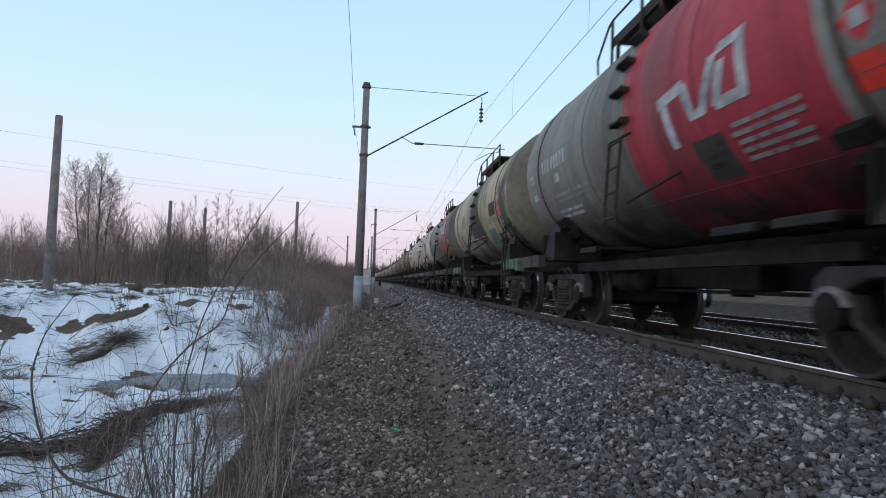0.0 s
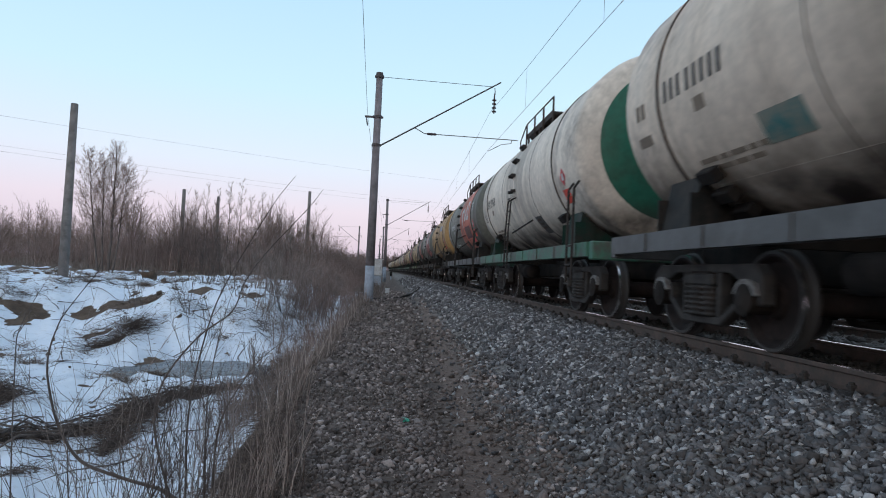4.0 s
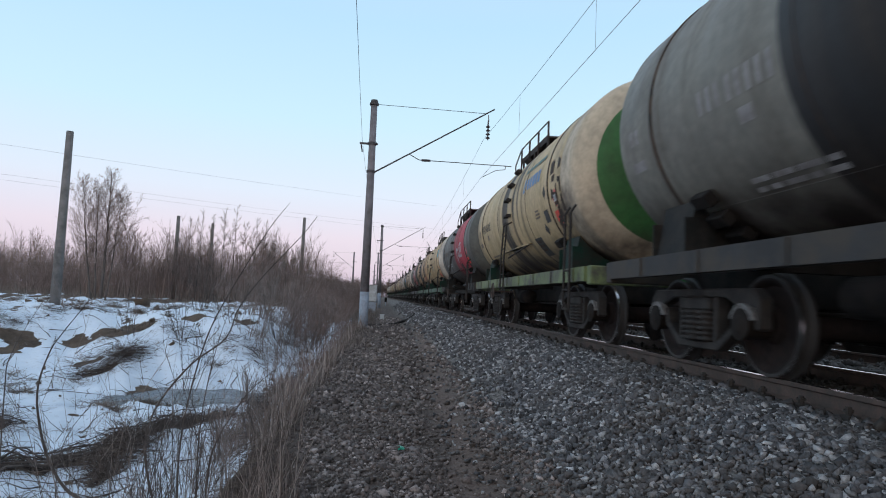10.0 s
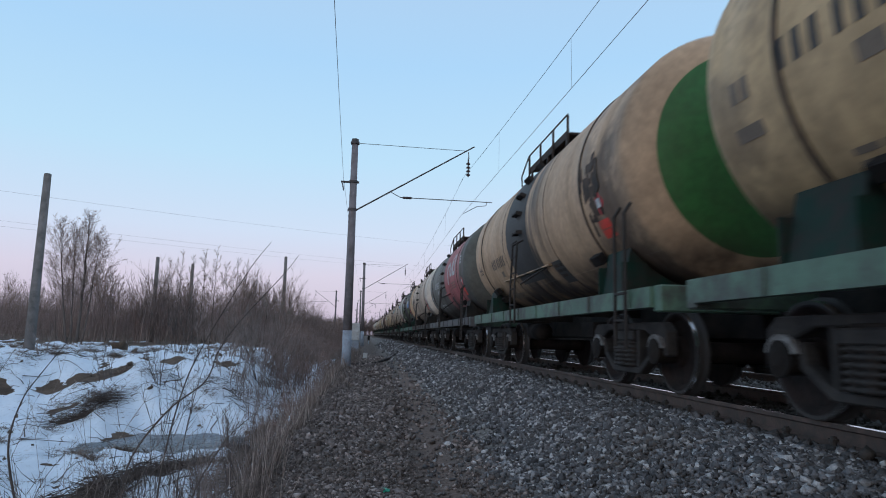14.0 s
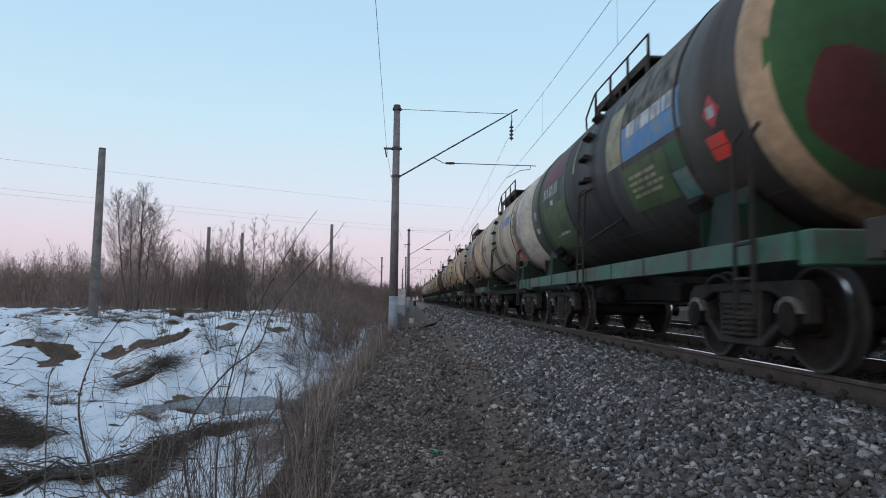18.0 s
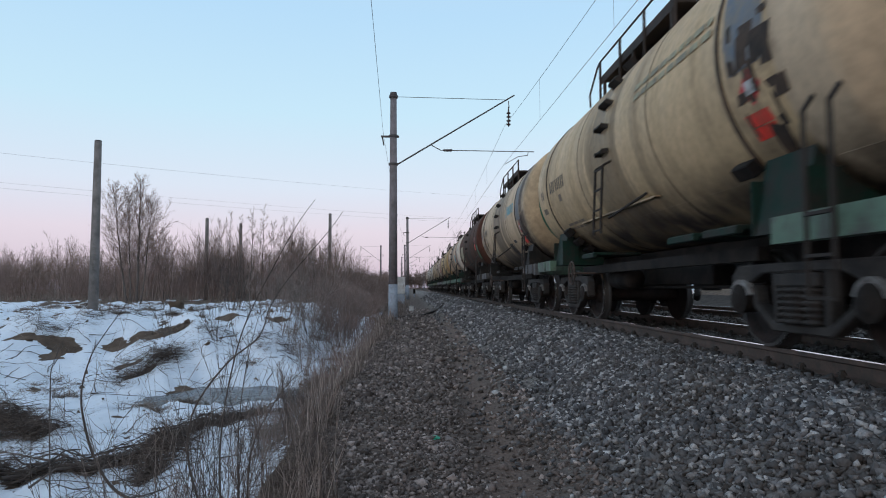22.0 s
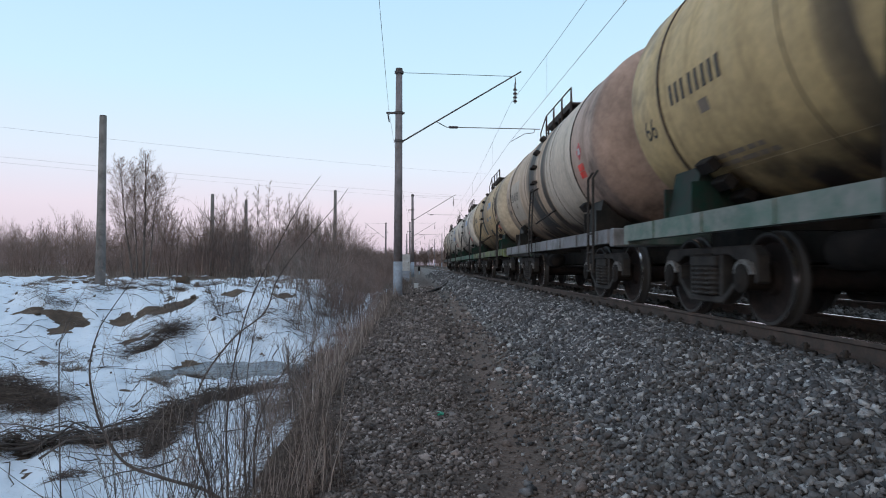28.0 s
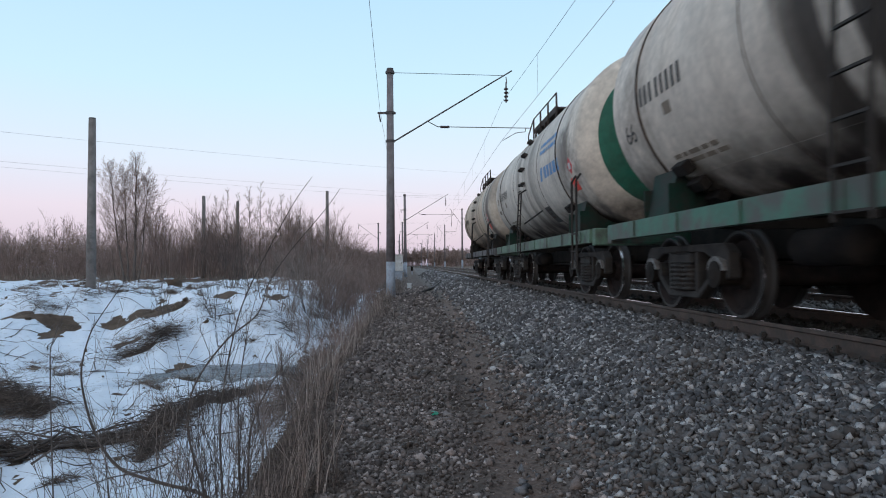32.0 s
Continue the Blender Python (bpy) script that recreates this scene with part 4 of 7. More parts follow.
    wagon(15, "sill", "dark green tank wagon painted over in patches, black in the middle", [(-5.4, (0.025, 0.10, 0.035)), (-5.15, BEIGE), (-4.93, (0.035, 0.030, 0.026)), (-4.1, (0.045, 0.045, 0.042)), (-1.0, (0.012, 0.014, 0.016)), (1.6, (0.022, 0.050, 0.030))], "sill_green", "frame_green", num=("white", 3.48, 1.4, 0.0), camo=((0.10, 0.02, 0.025), (0.03, 0.12, 0.03), (0.03, 0.12, 0.03)), camo_y=(-5.4, -5.12), block=None, plate=(-4.3, -0.8),
          extra=[("grey_panel", "grey", [rect(-3.6, -1.75, 0.20, 1.1)]), ("blue_panel", "blue", [rect(-3.66, -1.75, -0.27, 0.19)]), ("green_panel", "moss", [rect(-3.05, -1.55, -1.0, -0.36, -0.06)]), ("bright_green_panel", "greenpatch", [rect(-3.62, -3.14, -0.69, -0.36)]), ("dark_blue_panel", "tealpatch", [rect(-3.56, -3.10, -1.06, -0.70)]), ("moss_panel", "moss", [rect(1.65, 3.55, -1.2, -0.2)]), ("plum_panel", "maroon", [rect(1.7, 3.6, 0.25, 0.9)]), ("sand_stripe", "sand", [rect(-1.70, -1.06, -0.27, 0.6), rect(0.86, 0.96, 0.1, 1.1)])], small=[("sand", -1.75, -2.85, -0.85, -0.5, 4), ("white", -1.9, -3.5, -0.15, 0.20, 1)], spill=0),
    wagon(16, "bare", "white streaked tank wagon with a green end and long walkway", [(-5.4, TEAL), (-5.25, (0.47, 0.45, 0.42)), (-4.3, (0.43, 0.355, 0.275))], "sill_green", "frame_green", num=("faded", 3.9, 1.3, -0.27), text=("blue", -1.75, -3.35, 0.12, 0.26), ledge=-1.03, grime=0.5, spill=0.6, plate=(-4.05, -1.1), block=(-1.15, -0.58, -1.45, -1.08), small=[("faded", -1.3, -2.0, -0.85, -0.5, 4), ("faded", -3.8, -4.2, -0.4, 0.4, 4)], extra=[("dark_diamond", "faded", [[(-4.56, -1.30), (-4.74, -1.13), (-4.56, -0.96), (-4.38, -1.13)]])]),
    wagon(17, "bare", "weathered beige tank wagon with a dark green end and teal lettering", CAP((0.012, 0.03, 0.022), (0.40, 0.31, 0.235), (0.32, 0.225, 0.165)), "sill_grey", num=("faded", 4.36, 1.46, -0.22), text=("cyan", -1.4, -3.35, 0.06, 0.36), grime=0.6, ledge=-0.97, block=None, plate=(-4.03, -0.98), small=[("faded", 4.05, 3.1, -0.98, -0.70, 2)], extra=[("olive_panel", "moss", [rect(-2.78, -1.95, -0.42, -0.28)]), ("pale_panel", "sand", [rect(-2.70, -1.98, -0.92, -0.36)]), ("green_panel", "greenpatch", [rect(3.08, 4.1, -1.03, -0.65)]), ("green_strip", "moss", [rect(-4.30, -3.66, -0.05, 0.5)]), ("rust_blotch", "strap", ragged(-4.5, -3.7, -1.2, 0.1, 26, 17))], spill=0.7),
    wagon(18, "bare", "sand tank wagon with a green end and a brown walkway", CAP(TEAL, (0.46, 0.36, 0.25), (0.44, 0.325, 0.19)), "sill_pale", "frame_green", num=("ink", 3.78, 1.28, -0.27), small=[("sand", -1.2, -3.5, 0.15, 0.42, 2)], ledge=-1.08, plate=(-3.95, -0.95), block=None, extra=[("grey_strip", "steelpaint", [rect(-4.35, -3.70, -0.30, 0.50, 0.05)]), ("rust_blotch", "strap", ragged(-4.4, -3.75, -1.1, 0.1, 20, 18))]),
    wagon(19, "bare", "beige tank wagon with rust spots and a teal end", CAP(TEAL, (0.44, 0.33, 0.205), (0.45, 0.34, 0.225)), "sill_grey", ends=0.95, num=("steelpaint", 4.08, 1.22, -0.24), text=("cyan", -1.85, -3.25, -0.06, 0.27), grime=0.5, plate=(-3.83, -1.05), block=(-1.62, -1.07, -1.38, -0.88), extra=[("dark_scrape", "ink", [rect(-2.48, -2.10, -0.92, -0.82)]), ("blue_grey_strip", "steelpaint", [rect(-4.20, -3.60, -0.35, 0.6)]), ("rust_blotch", "strap", ragged(-4.5, -3.7, -1.3, -0.4, 24, 19) + ragged(3.2, 4.9, -1.0, 0.3, 16, 20))], spill=0.5),
    wagon(20, "bare", "dark brown oil-soaked tank wagon with green patches", [(-5.4, (0.065, 0.027, 0.020)), (-4.9, (0.058, 0.030, 0.022)), (3.2, (0.075, 0.034, 0.025))], "sill_dark", num=None, grime=0.75, extra=[("green_panel", "sand", [rect(2.5, 3.95, -0.80, 0.07), rect(4.42, 4.86, -0.55, 0.0)]), ("green_square", "greenpatch", [rect(-5.0, -4.45, -0.95, -0.30)])], plate=(-3.95, -0.49), block=None, rough=0.7, streak=(0.17, 0.095, 0.05), spec=0.15, spill=0.8),
    wagon(21, "sill", "pale beige tank wagon with a green end and a dark spill", CAP(TEAL, WHITE, BEIGE), "sill_green", "frame_green", spill=0.9, extra=[("blue_blotch", "cyan", [rect(-3.40, -2.70, -0.55, -0.05, 0.1)]), ("rust_blotch", "maroon", ragged(-4.3, -3.75, -0.9, 0.5, 16, 21)), ("green_mark", "ink", [[(-2.4, -1.45), (-1.75, -1.30), (-1.7, -1.0), (-2.2, -1.1)]])], block=None),
    wagon(22, "sill", "yellow beige tank wagon with dark stencils on a worn grey-green sill", [(-5.4, SAND), (-4.1, (0.43, 0.315, 0.155))], "sill_worn", "frame_green", num=("ink", 3.75, 1.33, -0.37), block=None, spill=0.7, extra=[("dark_patch", "ink", [rect(-2.3, -1.75, -1.20, -0.80), rect(-3.6, -3.2, -0.95, -0.70)])]),
    wagon(23, "sill", "pinkish brown tank wagon with a pale panel and a black spill", [(-5.4, PINK), (-3.6, (0.47, 0.40, 0.33)), (-1.1, (0.42, 0.31, 0.225))], "sill_light", num=("ink", 3.88, 1.28, -0.32), spill=1.0, grime=0.5, plate=(-4.1, -0.65), block=None, extra=[("pale_panel", "palepaint", [rect(2.42, 4.0, -0.92, 0.20)]), ("black_tongue", "ink", [[(0.0, -1.5), (0.98, -1.3), (0.90, -0.1), (0.55, -0.1)], rect(0.55, 0.85, -0.1, 1.8)])]),
    wagon(24, "sill", "yellow beige tank wagon with an olive green end and blue lettering", CAP(GREEN, (0.46, 0.38, 0.28), (0.42, 0.30, 0.165)), "sill_olive", "frame_green", num=("ink", 3.6, 1.18, -0.18), text=("blue", -1.7, -2.9, 0.05, 0.25), ledge=-1.0, grime=0.4, block=(-1.96, -1.42, -1.24, -0.78), small=[("faded", -2.2, -2.8, -0.62, -0.42, 3)], extra=[("dark_band", "ink", [rect(-0.28, 0.32, -0.92, 1.8)]), ("blue_scrape", "steelpaint", [rect(-1.82, -1.36, -0.41, -0.27), rect(-2.72, -2.17, -0.38, -0.28)]), ("dark_scrape", "ink", [rect(-3.05, -2.75, -1.15, -0.93)]), ("rust_blotch", "strap", ragged(-4.6, -3.85, -1.3, 0.3, 34, 24))]),
    wagon(25, "sill", "white tank wagon with a green end on a bright green sill", CAP(TEAL, WHITE, (0.47, 0.42, 0.37)), "sill_green", "frame_green", num=("ink", 3.96, 1.3, -0.26), text=("blue", -1.6, -3.1, 0.08, 0.28), spill=0.9, grime=0.2, block=None),
    wagon(26, "sill", "white tank wagon with a wide green end and blue lettering", CAP(TEAL, WHITE, (0.45, 0.42, 0.38)), "sill_pale", "frame_green", text=("blue", -1.95, -3.8, -0.37, 0.24), spill=0.4, grime=0.3, plate=(-4.4, -0.9), small=[("blue", -2.0, -3.6, 0.1, 0.4, 2)]),
    wagon(27, "sill", "weathered beige tank wagon at the tail of the train", [(-5.4, (0.40, 0.36, 0.31)), (-4.1, WHITE), (-3.4, (0.36, 0.36, 0.33)), (-2.9, (0.42, 0.34, 0.26))], "sill_grey", spill=0.4, grime=0.45),
]
for root in BASE.values():
    for o in (*root.children_recursive, root):
        bpy.data.objects.remove(o)


# ---- the ground ----
def smooth(a, b, v):
    u = np.clip((v - a) / (b - a), 0, 1)
    return u * u * (3 - 2 * u)


def lumps(x, y, seed=0.0):
    """Soft unevenness of the ground, in -1..1."""
    return (np.sin(x * 1.7 + 1.3 * np.sin(y * 0.9 + seed)) * np.cos(y * 1.1 + seed * 1.7) * 0.5 + np.sin(x * 3.9 + y * 2.3 + seed) * 0.28 + np.cos(x * 7.1 - y * 5.7 + seed) * 0.14 + np.sin(x * 13.1 + y * 11.3) * 0.08)


def edge_x(y):
    """Where the shelf beside the line breaks off into the ditch."""
    return -0.52 - 0.36 * smooth(4.2, 7.2, y) - 0.10 * np.sin(y * 0.9) * smooth(6, 9, y) - 0.25 * smooth(20, 40, y)


def ground_z(x, y):
    x, y = np.asarray(x, float), np.asarray(y, float)
    # the railway bank: shelf with the footpath, ballast shoulder, formation of two tracks
    z = 0.655 * smooth(1.15, 2.75, x) - 0.05 * np.exp(-((x - 0.82) / 0.35) ** 2)
    # added rise beyond the second track, blocks low sky under the wagons
    z = z + 1.0 * smooth(11.4, 14.8, x) * (1 - smooth(90, 140, y)) * smooth(40, 20, x)
    edge = edge_x(y)
    deep = 1.52 - 0.75 * smooth(22, 34, y)
    z = z - deep * smooth(0.08, -1.75, x - edge)
    # the field beyond the ditch rises to a low plateau
    front = 18.5 + 1.3 * np.sin(x * 0.45) + 0.8 * np.sin(x * 1.13 + 1)
    rise = smooth(0, 9.0, y - front) * smooth(-3.0, -5.5, x)
    rise = np.maximum(rise, smooth(-12, -18, x))
    z = z + rise * (deep + 0.30)
    out = smooth(-1.0, -3.0, x)
    z = z + out * (0.14 * lumps(x * 0.8, y * 0.8) + 0.09 * lumps(x * 1.7, y * 1.5, 2.0) + 0.03 * lumps(x * 3.7, y * 3.1, 5.0))
    z = z - 0.40 * np.exp(-((x + 5.1) / 2.0) ** 2 - ((y - 19.0) / 1.9) ** 2)
    z = z + (1 - out) * 0.012 * lumps(x * 3, y * 3, 1.0)
    return z


def sheet(name, xs, ys, zf, mat, smooth_faces=True):
    X, Y = np.meshgrid(xs, ys, indexing="ij")
    Z = zf(X, Y)
    v = np.stack([X, Y, Z], -1).reshape(-1, 3)
    i, j = np.meshgrid(np.arange(len(xs) - 1), np.arange(len(ys) - 1), indexing="ij")
    a = (i * len(ys) + j).ravel()
    f = np.stack([a, a + len(ys), a + len(ys) + 1, a + 1], 1)
    return new(name, mesh_np(name, v, f, mat, smooth_faces))


def earth_material():
    m, n, l, b = nodes_of("trodden_earth_and_gravel")
    co = n.new("ShaderNodeTexCoord").outputs["Object"]
    sep = n.new("ShaderNodeSeparateXYZ")
    l.new(co, sep.inputs[0])
    soil = ramp_node(n, l, noise_node(n, l, 2.2, 7, co, 0.7).outputs[0], [(0.3, (0.05, 0.037, 0.031)), (0.55, (0.095, 0.071, 0.059)), (0.75, (0.15, 0.115, 0.097))]).outputs[0]
    vor = n.new("ShaderNodeTexVoronoi")
    vor.inputs["Scale"].default_value = 26
    l.new(co, vor.inputs["Vector"])
    stone = ramp_node(n, l, vor.outputs["Color"], [(0.0, (0.07, 0.064, 0.06)), (0.6, (0.15, 0.14, 0.132)), (1.0, (0.30, 0.285, 0.27))]).outputs[0]
    # stones lie thick on the shoulder, thin on the path
    across = n.new("ShaderNodeMapRange")
    across.inputs["From Min"].default_value, across.inputs["From Max"].default_value = 0.9, 1.7
    l.new(sep.outputs["X"], across.inputs[0])
    thin = ramp_node(n, l, noise_node(n, l, 3.0, 5, co).outputs[0], [(0.55, (0, 0, 0)), (0.75, (0.6, 0.6, 0.6))]).outputs[0]
    keep = n.new("ShaderNodeMath")
    keep.operation = "MAXIMUM"
    l.new(across.outputs[0], keep.inputs[0])
    l.new(thin, keep.inputs[1])
    col = mix_node(n, l, keep.outputs[0], soil, stone)
    # the trodden line wanders beside the ballast
    drift = n.new("ShaderNodeMath")
    drift.operation = "MULTIPLY_ADD"
    l.new(sep.outputs["Y"], drift.inputs[0])
    drift.inputs[1].default_value, drift.inputs[2].default_value = -0.035, -0.58
    off = n.new("ShaderNodeMath")
    l.new(sep.outputs["X"], off.inputs[0])
    l.new(drift.outputs[0], off.inputs[1])
    wob = n.new("ShaderNodeMath")
    wob.operation = "MULTIPLY_ADD"
    l.new(noise_node(n, l, 1.1, 4, co).outputs[0], wob.inputs[0])
    wob.inputs[1].default_value = 0.5
    l.new(off.outputs[0], wob.inputs[2])
    trod = ramp_node(n, l, wob.outputs[0], [(0.0, (0, 0, 0)), (0.2, (0.8, 0.8, 0.8)), (0.36, (0.8, 0.8, 0.8)), (0.62, (0, 0, 0))]).outputs[0]
    col = mix_node(n, l, trod, col, ramp_node(n, l, noise_node(n, l, 30, 5, co, 0.8).outputs[0], [(0.35, (0.075, 0.050, 0.040)), (0.65, (0.185, 0.132, 0.108))]).outputs[0])
    l.new(col, b.inputs["Base Color"])
    b.inputs["Roughness"].default_value = 0.95
    bump(n, l, vor.outputs["Distance"], b, 0.6, 0.03)
    return m


M["earth"] = earth_material()


def field_material():
    m, n, l, b = nodes_of("dead_grass_and_soil")
    co = n.new("ShaderNodeTexCoord").outputs["Object"]
    c = ramp_node(n, l, noise_node(n, l, 1.3, 8, co, 0.75).outputs[0], [(0.3, (0.042, 0.029, 0.021)), (0.5, (0.105, 0.072, 0.050)), (0.72, (0.18, 0.13, 0.092))]).outputs[0]
    l.new(c, b.inputs["Base Color"])
    b.inputs["Roughness"].default_value = 0.95
    bump(n, l, noise_node(n, l, 22, 6, co, 0.8).outputs[0], b, 0.8, 0.05)
    return m


M["field"] = field_material()
# oil-dark, and deepened in colour to cut light bounced under the train
M["dark_bed"] = plain("oil_stained_ballast_bed", (0.032, 0.026, 0.022), 0.95, 0.0, 0.5, 5, (0.055, 0.046, 0.04), 0.5, 0.6, spec=0.2)

near_y = np.concatenate([np.arange(-14, 0, 0.5), np.arange(0, 14, 0.12), np.arange(14, 34, 0.22), np.arange(34, 70, 0.8), np.arange(70, 260, 6), np.array([260, 400, 700, 1200, 2500])])
near_x = np.concatenate([np.array([-2500, -1200, -700, -400, -260, -180, -130]), np.arange(-100, -30, 4), np.arange(-30, -12, 0.6), np.arange(-12, -0.9, 0.14), np.arange(-0.9, 3.4, 0.1), np.arange(3.4, 16, 0.6), np.array([18, 22, 30, 45, 70, 120, 250, 500, 1200, 2500])])


def split_ground():
    ob = sheet("ground", near_x, np.concatenate([np.array([-2500, -600, -200, -80, -40, -22]), near_y]), ground_z, M["field"])
    ob.data.materials.append(M["earth"])
    cx = np.empty(len(ob.data.polygons) * 3, np.float32)
    ob.data.polygons.foreach_get("center", cx)
    cx = cx.reshape(-1, 3)
    ob.data.materials.append(M["dark_bed"])
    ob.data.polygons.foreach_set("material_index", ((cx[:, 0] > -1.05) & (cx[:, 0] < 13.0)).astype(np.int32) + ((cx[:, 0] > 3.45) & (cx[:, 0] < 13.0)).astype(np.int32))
    return tagged(ob, "railway bank of trodden earth and gravel above a grassy ditch", "ground", kind="structure")


ground = split_ground()


def snow_material():
    m, n, l, b = nodes_of("old_wet_snow")
    co = n.new("ShaderNodeTexCoord").outputs["Object"]
    a = ramp_node(n, l, noise_node(n, l, 0.9, 6, co).outputs[0], [(0.3, (0.66, 0.74, 0.84)), (0.65, (0.80, 0.86, 0.94))]).outputs[0]
    dirt = ramp_node(n, l, noise_node(n, l, 7, 7, co, 0.75).outputs[0], [(0.56, (0, 0, 0)), (0.80, (0.8, 0.8, 0.8))]).outputs[0]
    l.new(mix_node(n, l, dirt, a, (0.28, 0.25, 0.22)), b.inputs["Base Color"])
    b.inputs["Roughness"].default_value = 0.6
    bump(n, l, noise_node(n, l, 5, 8, co, 0.75).outputs[0], b, 0.7, 0.09)
    return m


M["snow"] = snow_material()


def snow_z(x, y):
    """The snow's top: it sinks under the ground where it has melted away."""
    d = 0.105 + 0.11 * lumps(x * 0.75 + 3, y * 0.6, 4.0) + 0.08 * lumps(x * 1.9, y * 1.5, 7.0) + 0.05 * lumps(x * 4.3, y * 3.9, 1.0)
    d = d - 0.5 * smooth(-1.95, -1.05, x - 0.45 * np.exp(-((y - 8.2) / 3.6) ** 2) + 0.42 * lumps(x, y * 1.7, 6.0)) - 0.5 * smooth(40, 54, y) * (0.6 + 0.4 * np.sin(x * 0.7)) - 0.02 * np.maximum(0, y - 60)
    for cx, cy, w, k in ((-13.7, 23.5, 0.55, 0.5), (-12.4, 23.7, 0.5, 0.5), (-11.0, 24.6, 0.35, 0.4), (-9.7, 25.3, 0.85, 0.65), (-8.4, 20.9, 0.5, 0.3), (-9.6, 22.6, 0.5, 0.4), (-7.2, 26.5, 0.8, 0.4), (-16.5, 31.0, 1.0, 0.35), (-12.0, 34.0, 1.6, 0.35), (-9.5, 36.0, 1.2, 0.35), (-6.5, 30.5, 0.7, 0.35), (-8.0, 33.0, 0.7, 0.3), (-15.5, 28.0, 0.5, 0.3), (-5.6, 26.0, 0.5, 0.3)):
        d = d - k * np.exp(-((x - cx) / w) ** 2 - ((y - cy) / (0.7 * w)) ** 2)
    d = d - 0.30 * np.exp(-((x + 5.0) / 1.8) ** 2 - ((y - 18.5) / 1.3) ** 2)
    return ground_z(x, y) + np.clip(d, -0.12, 0.16)


snow = sheet("snow", np.arange(-32, -1.2, 0.13), np.concatenate([np.arange(2, 20, 0.13), np.arange(20, 40, 0.2), np.arange(40, 62, 0.6)]), snow_z, M["snow"])
tagged(snow, "patchy old wet snow over the ditch and field", "snow", kind="structure")


def ice_material():
    m, n, l, b = nodes_of("meltwater_over_ice")
    co = n.new("ShaderNodeTexCoord").outputs["Object"]
    l.new(ramp_node(n, l, noise_node(n, l, 1.5, 6, co).outputs[0], [(0.3, (0.05, 0.06, 0.07)), (0.7, (0.13, 0.145, 0.16))]).outputs[0], b.inputs["Base Color"])
    l.new(ramp_node(n, l, noise_node(n, l, 3.0, 5, co).outputs[0], [(0.35, (0.12,) * 3), (0.65, (0.45,) * 3)]).outputs[0], b.inputs["Roughness"])
    bump(n, l, noise_node(n, l, 6, 4, co).outputs[0], b, 0.08, 0.02)
    return m


pond = sheet("pond", np.arange(-7.6, -3.0, 0.4), np.arange(16.6, 21.2, 0.4), lambda x, y: -1.57 + 0 * x, ice_material())
tagged(pond, "grey meltwater pool on ice in the ditch", "water", kind="structure")


# ---- the two tracks ----
RAIL_PROFILE = [(-0.075, -0.18), (0.075, -0.18), (0.075, -0.165), (0.012, -0.145), (0.012, -0.05), (0.0365, -0.038), (0.0365, -0.008), (0.030, 0.0), (-0.030, 0.0), (-0.0365, -0.008), (-0.0365, -0.038), (-0.012, -0.05), (-0.012, -0.145), (-0.075, -0.165)]
RAIL_Y0, RAIL_Y1 = -60.0, 620.0


def rail(x):
    bm = bmesh.new()
    rings = [[bm.verts.new((x + bend(y) + u, y, RAIL_Z + w)) for u, w in RAIL_PROFILE] for y in (RAIL_Y0, 80.0, *range(110, int(RAIL_Y1) + 1, 30))]
    for a, b in zip(rings[:-1], rings[1:]):
        for i in range(len(a)):
            j = (i + 1) % len(a)
            f = bm.faces.new((a[i], a[j], b[j], b[i]))
            f.material_index = 1 if i == 7 else 0
    bm.faces.new(rings[0][::-1])
    bm.faces.new(rings[-1])
    bmesh.ops.recalc_face_normals(bm, faces=bm.faces[:])
    return part("rail", bm, [M["rail"], M["railtop"]])


def sleeper_mesh():
    bm = bmesh.new()
    prism(bm, [(-0.14, -0.36), (0.14, -0.36), (0.11, -0.185), (-0.11, -0.185)], -1.35, 1.35)
    bmesh.ops.recalc_face_normals(bm, faces=bm.faces[:])
    return finish(bm, "sleeper", M["sleeper"])


def clip_mesh():
    bm = bmesh.new()
    box(bm, -0.055, 0.055, -0.07, 0.07, -0.184, -0.15, 0.006)
    rod(bm, (0.0, 0.0, -0.15), (0.0, 0.0, -0.085), 0.026, 0.022, 8)
    rod(bm, (0.0, 0.0, -0.125), (0.0, 0.0, -0.105), 0.04, 0.04, 6)
    return finish(bm, "fastening", M["clip"])


SLEEPER_ME, CLIP_ME = sleeper_mesh(), clip_mesh()
for tx, label, y_a, count in ((TRACK_X, "railway track on concrete sleepers", -2.0, 150), (TRACK_X + 4.3, "second railway track on concrete sleepers", 0.0, 90)):
    track = tagged(new("railway_track"), label, "railway track", kind="structure")
    for s in (-0.7965, 0.7965):
        rail(tx + s).parent = track
    for i in range(count):
        y = y_a + 0.55 * i
        so = new("sleeper", SLEEPER_ME)
        so.parent, so.location = track, (tx + bend(y), y, RAIL_Z)
        if i < 75:
            for s in (-0.7965, 0.7965):
                for d in (-0.115, 0.115):
                    if tx > TRACK_X and s > 0:
                        continue
                    co = new("fastening", CLIP_ME)
                    co.parent, co.location = so, (s + d, 0, 0)
    ys = y_a + 0.55 * (count + np.arange(260))
    v0 = np.array([v.co[:] for v in SLEEPER_ME.vertices])
    fq = np.array([[p.vertices[i] for i in range(4)] for p in SLEEPER_ME.polygons])
    vv = np.concatenate([v0 + np.array((tx + bend(y), y, RAIL_Z)) for y in ys])
    ff = np.concatenate([fq + len(v0) * i for i in range(len(ys))])
    far = new("far_sleepers", mesh_np("far_sleepers", vv, ff, M["sleeper"]))
    far.parent = track
    tagged(far, kind="stuff")


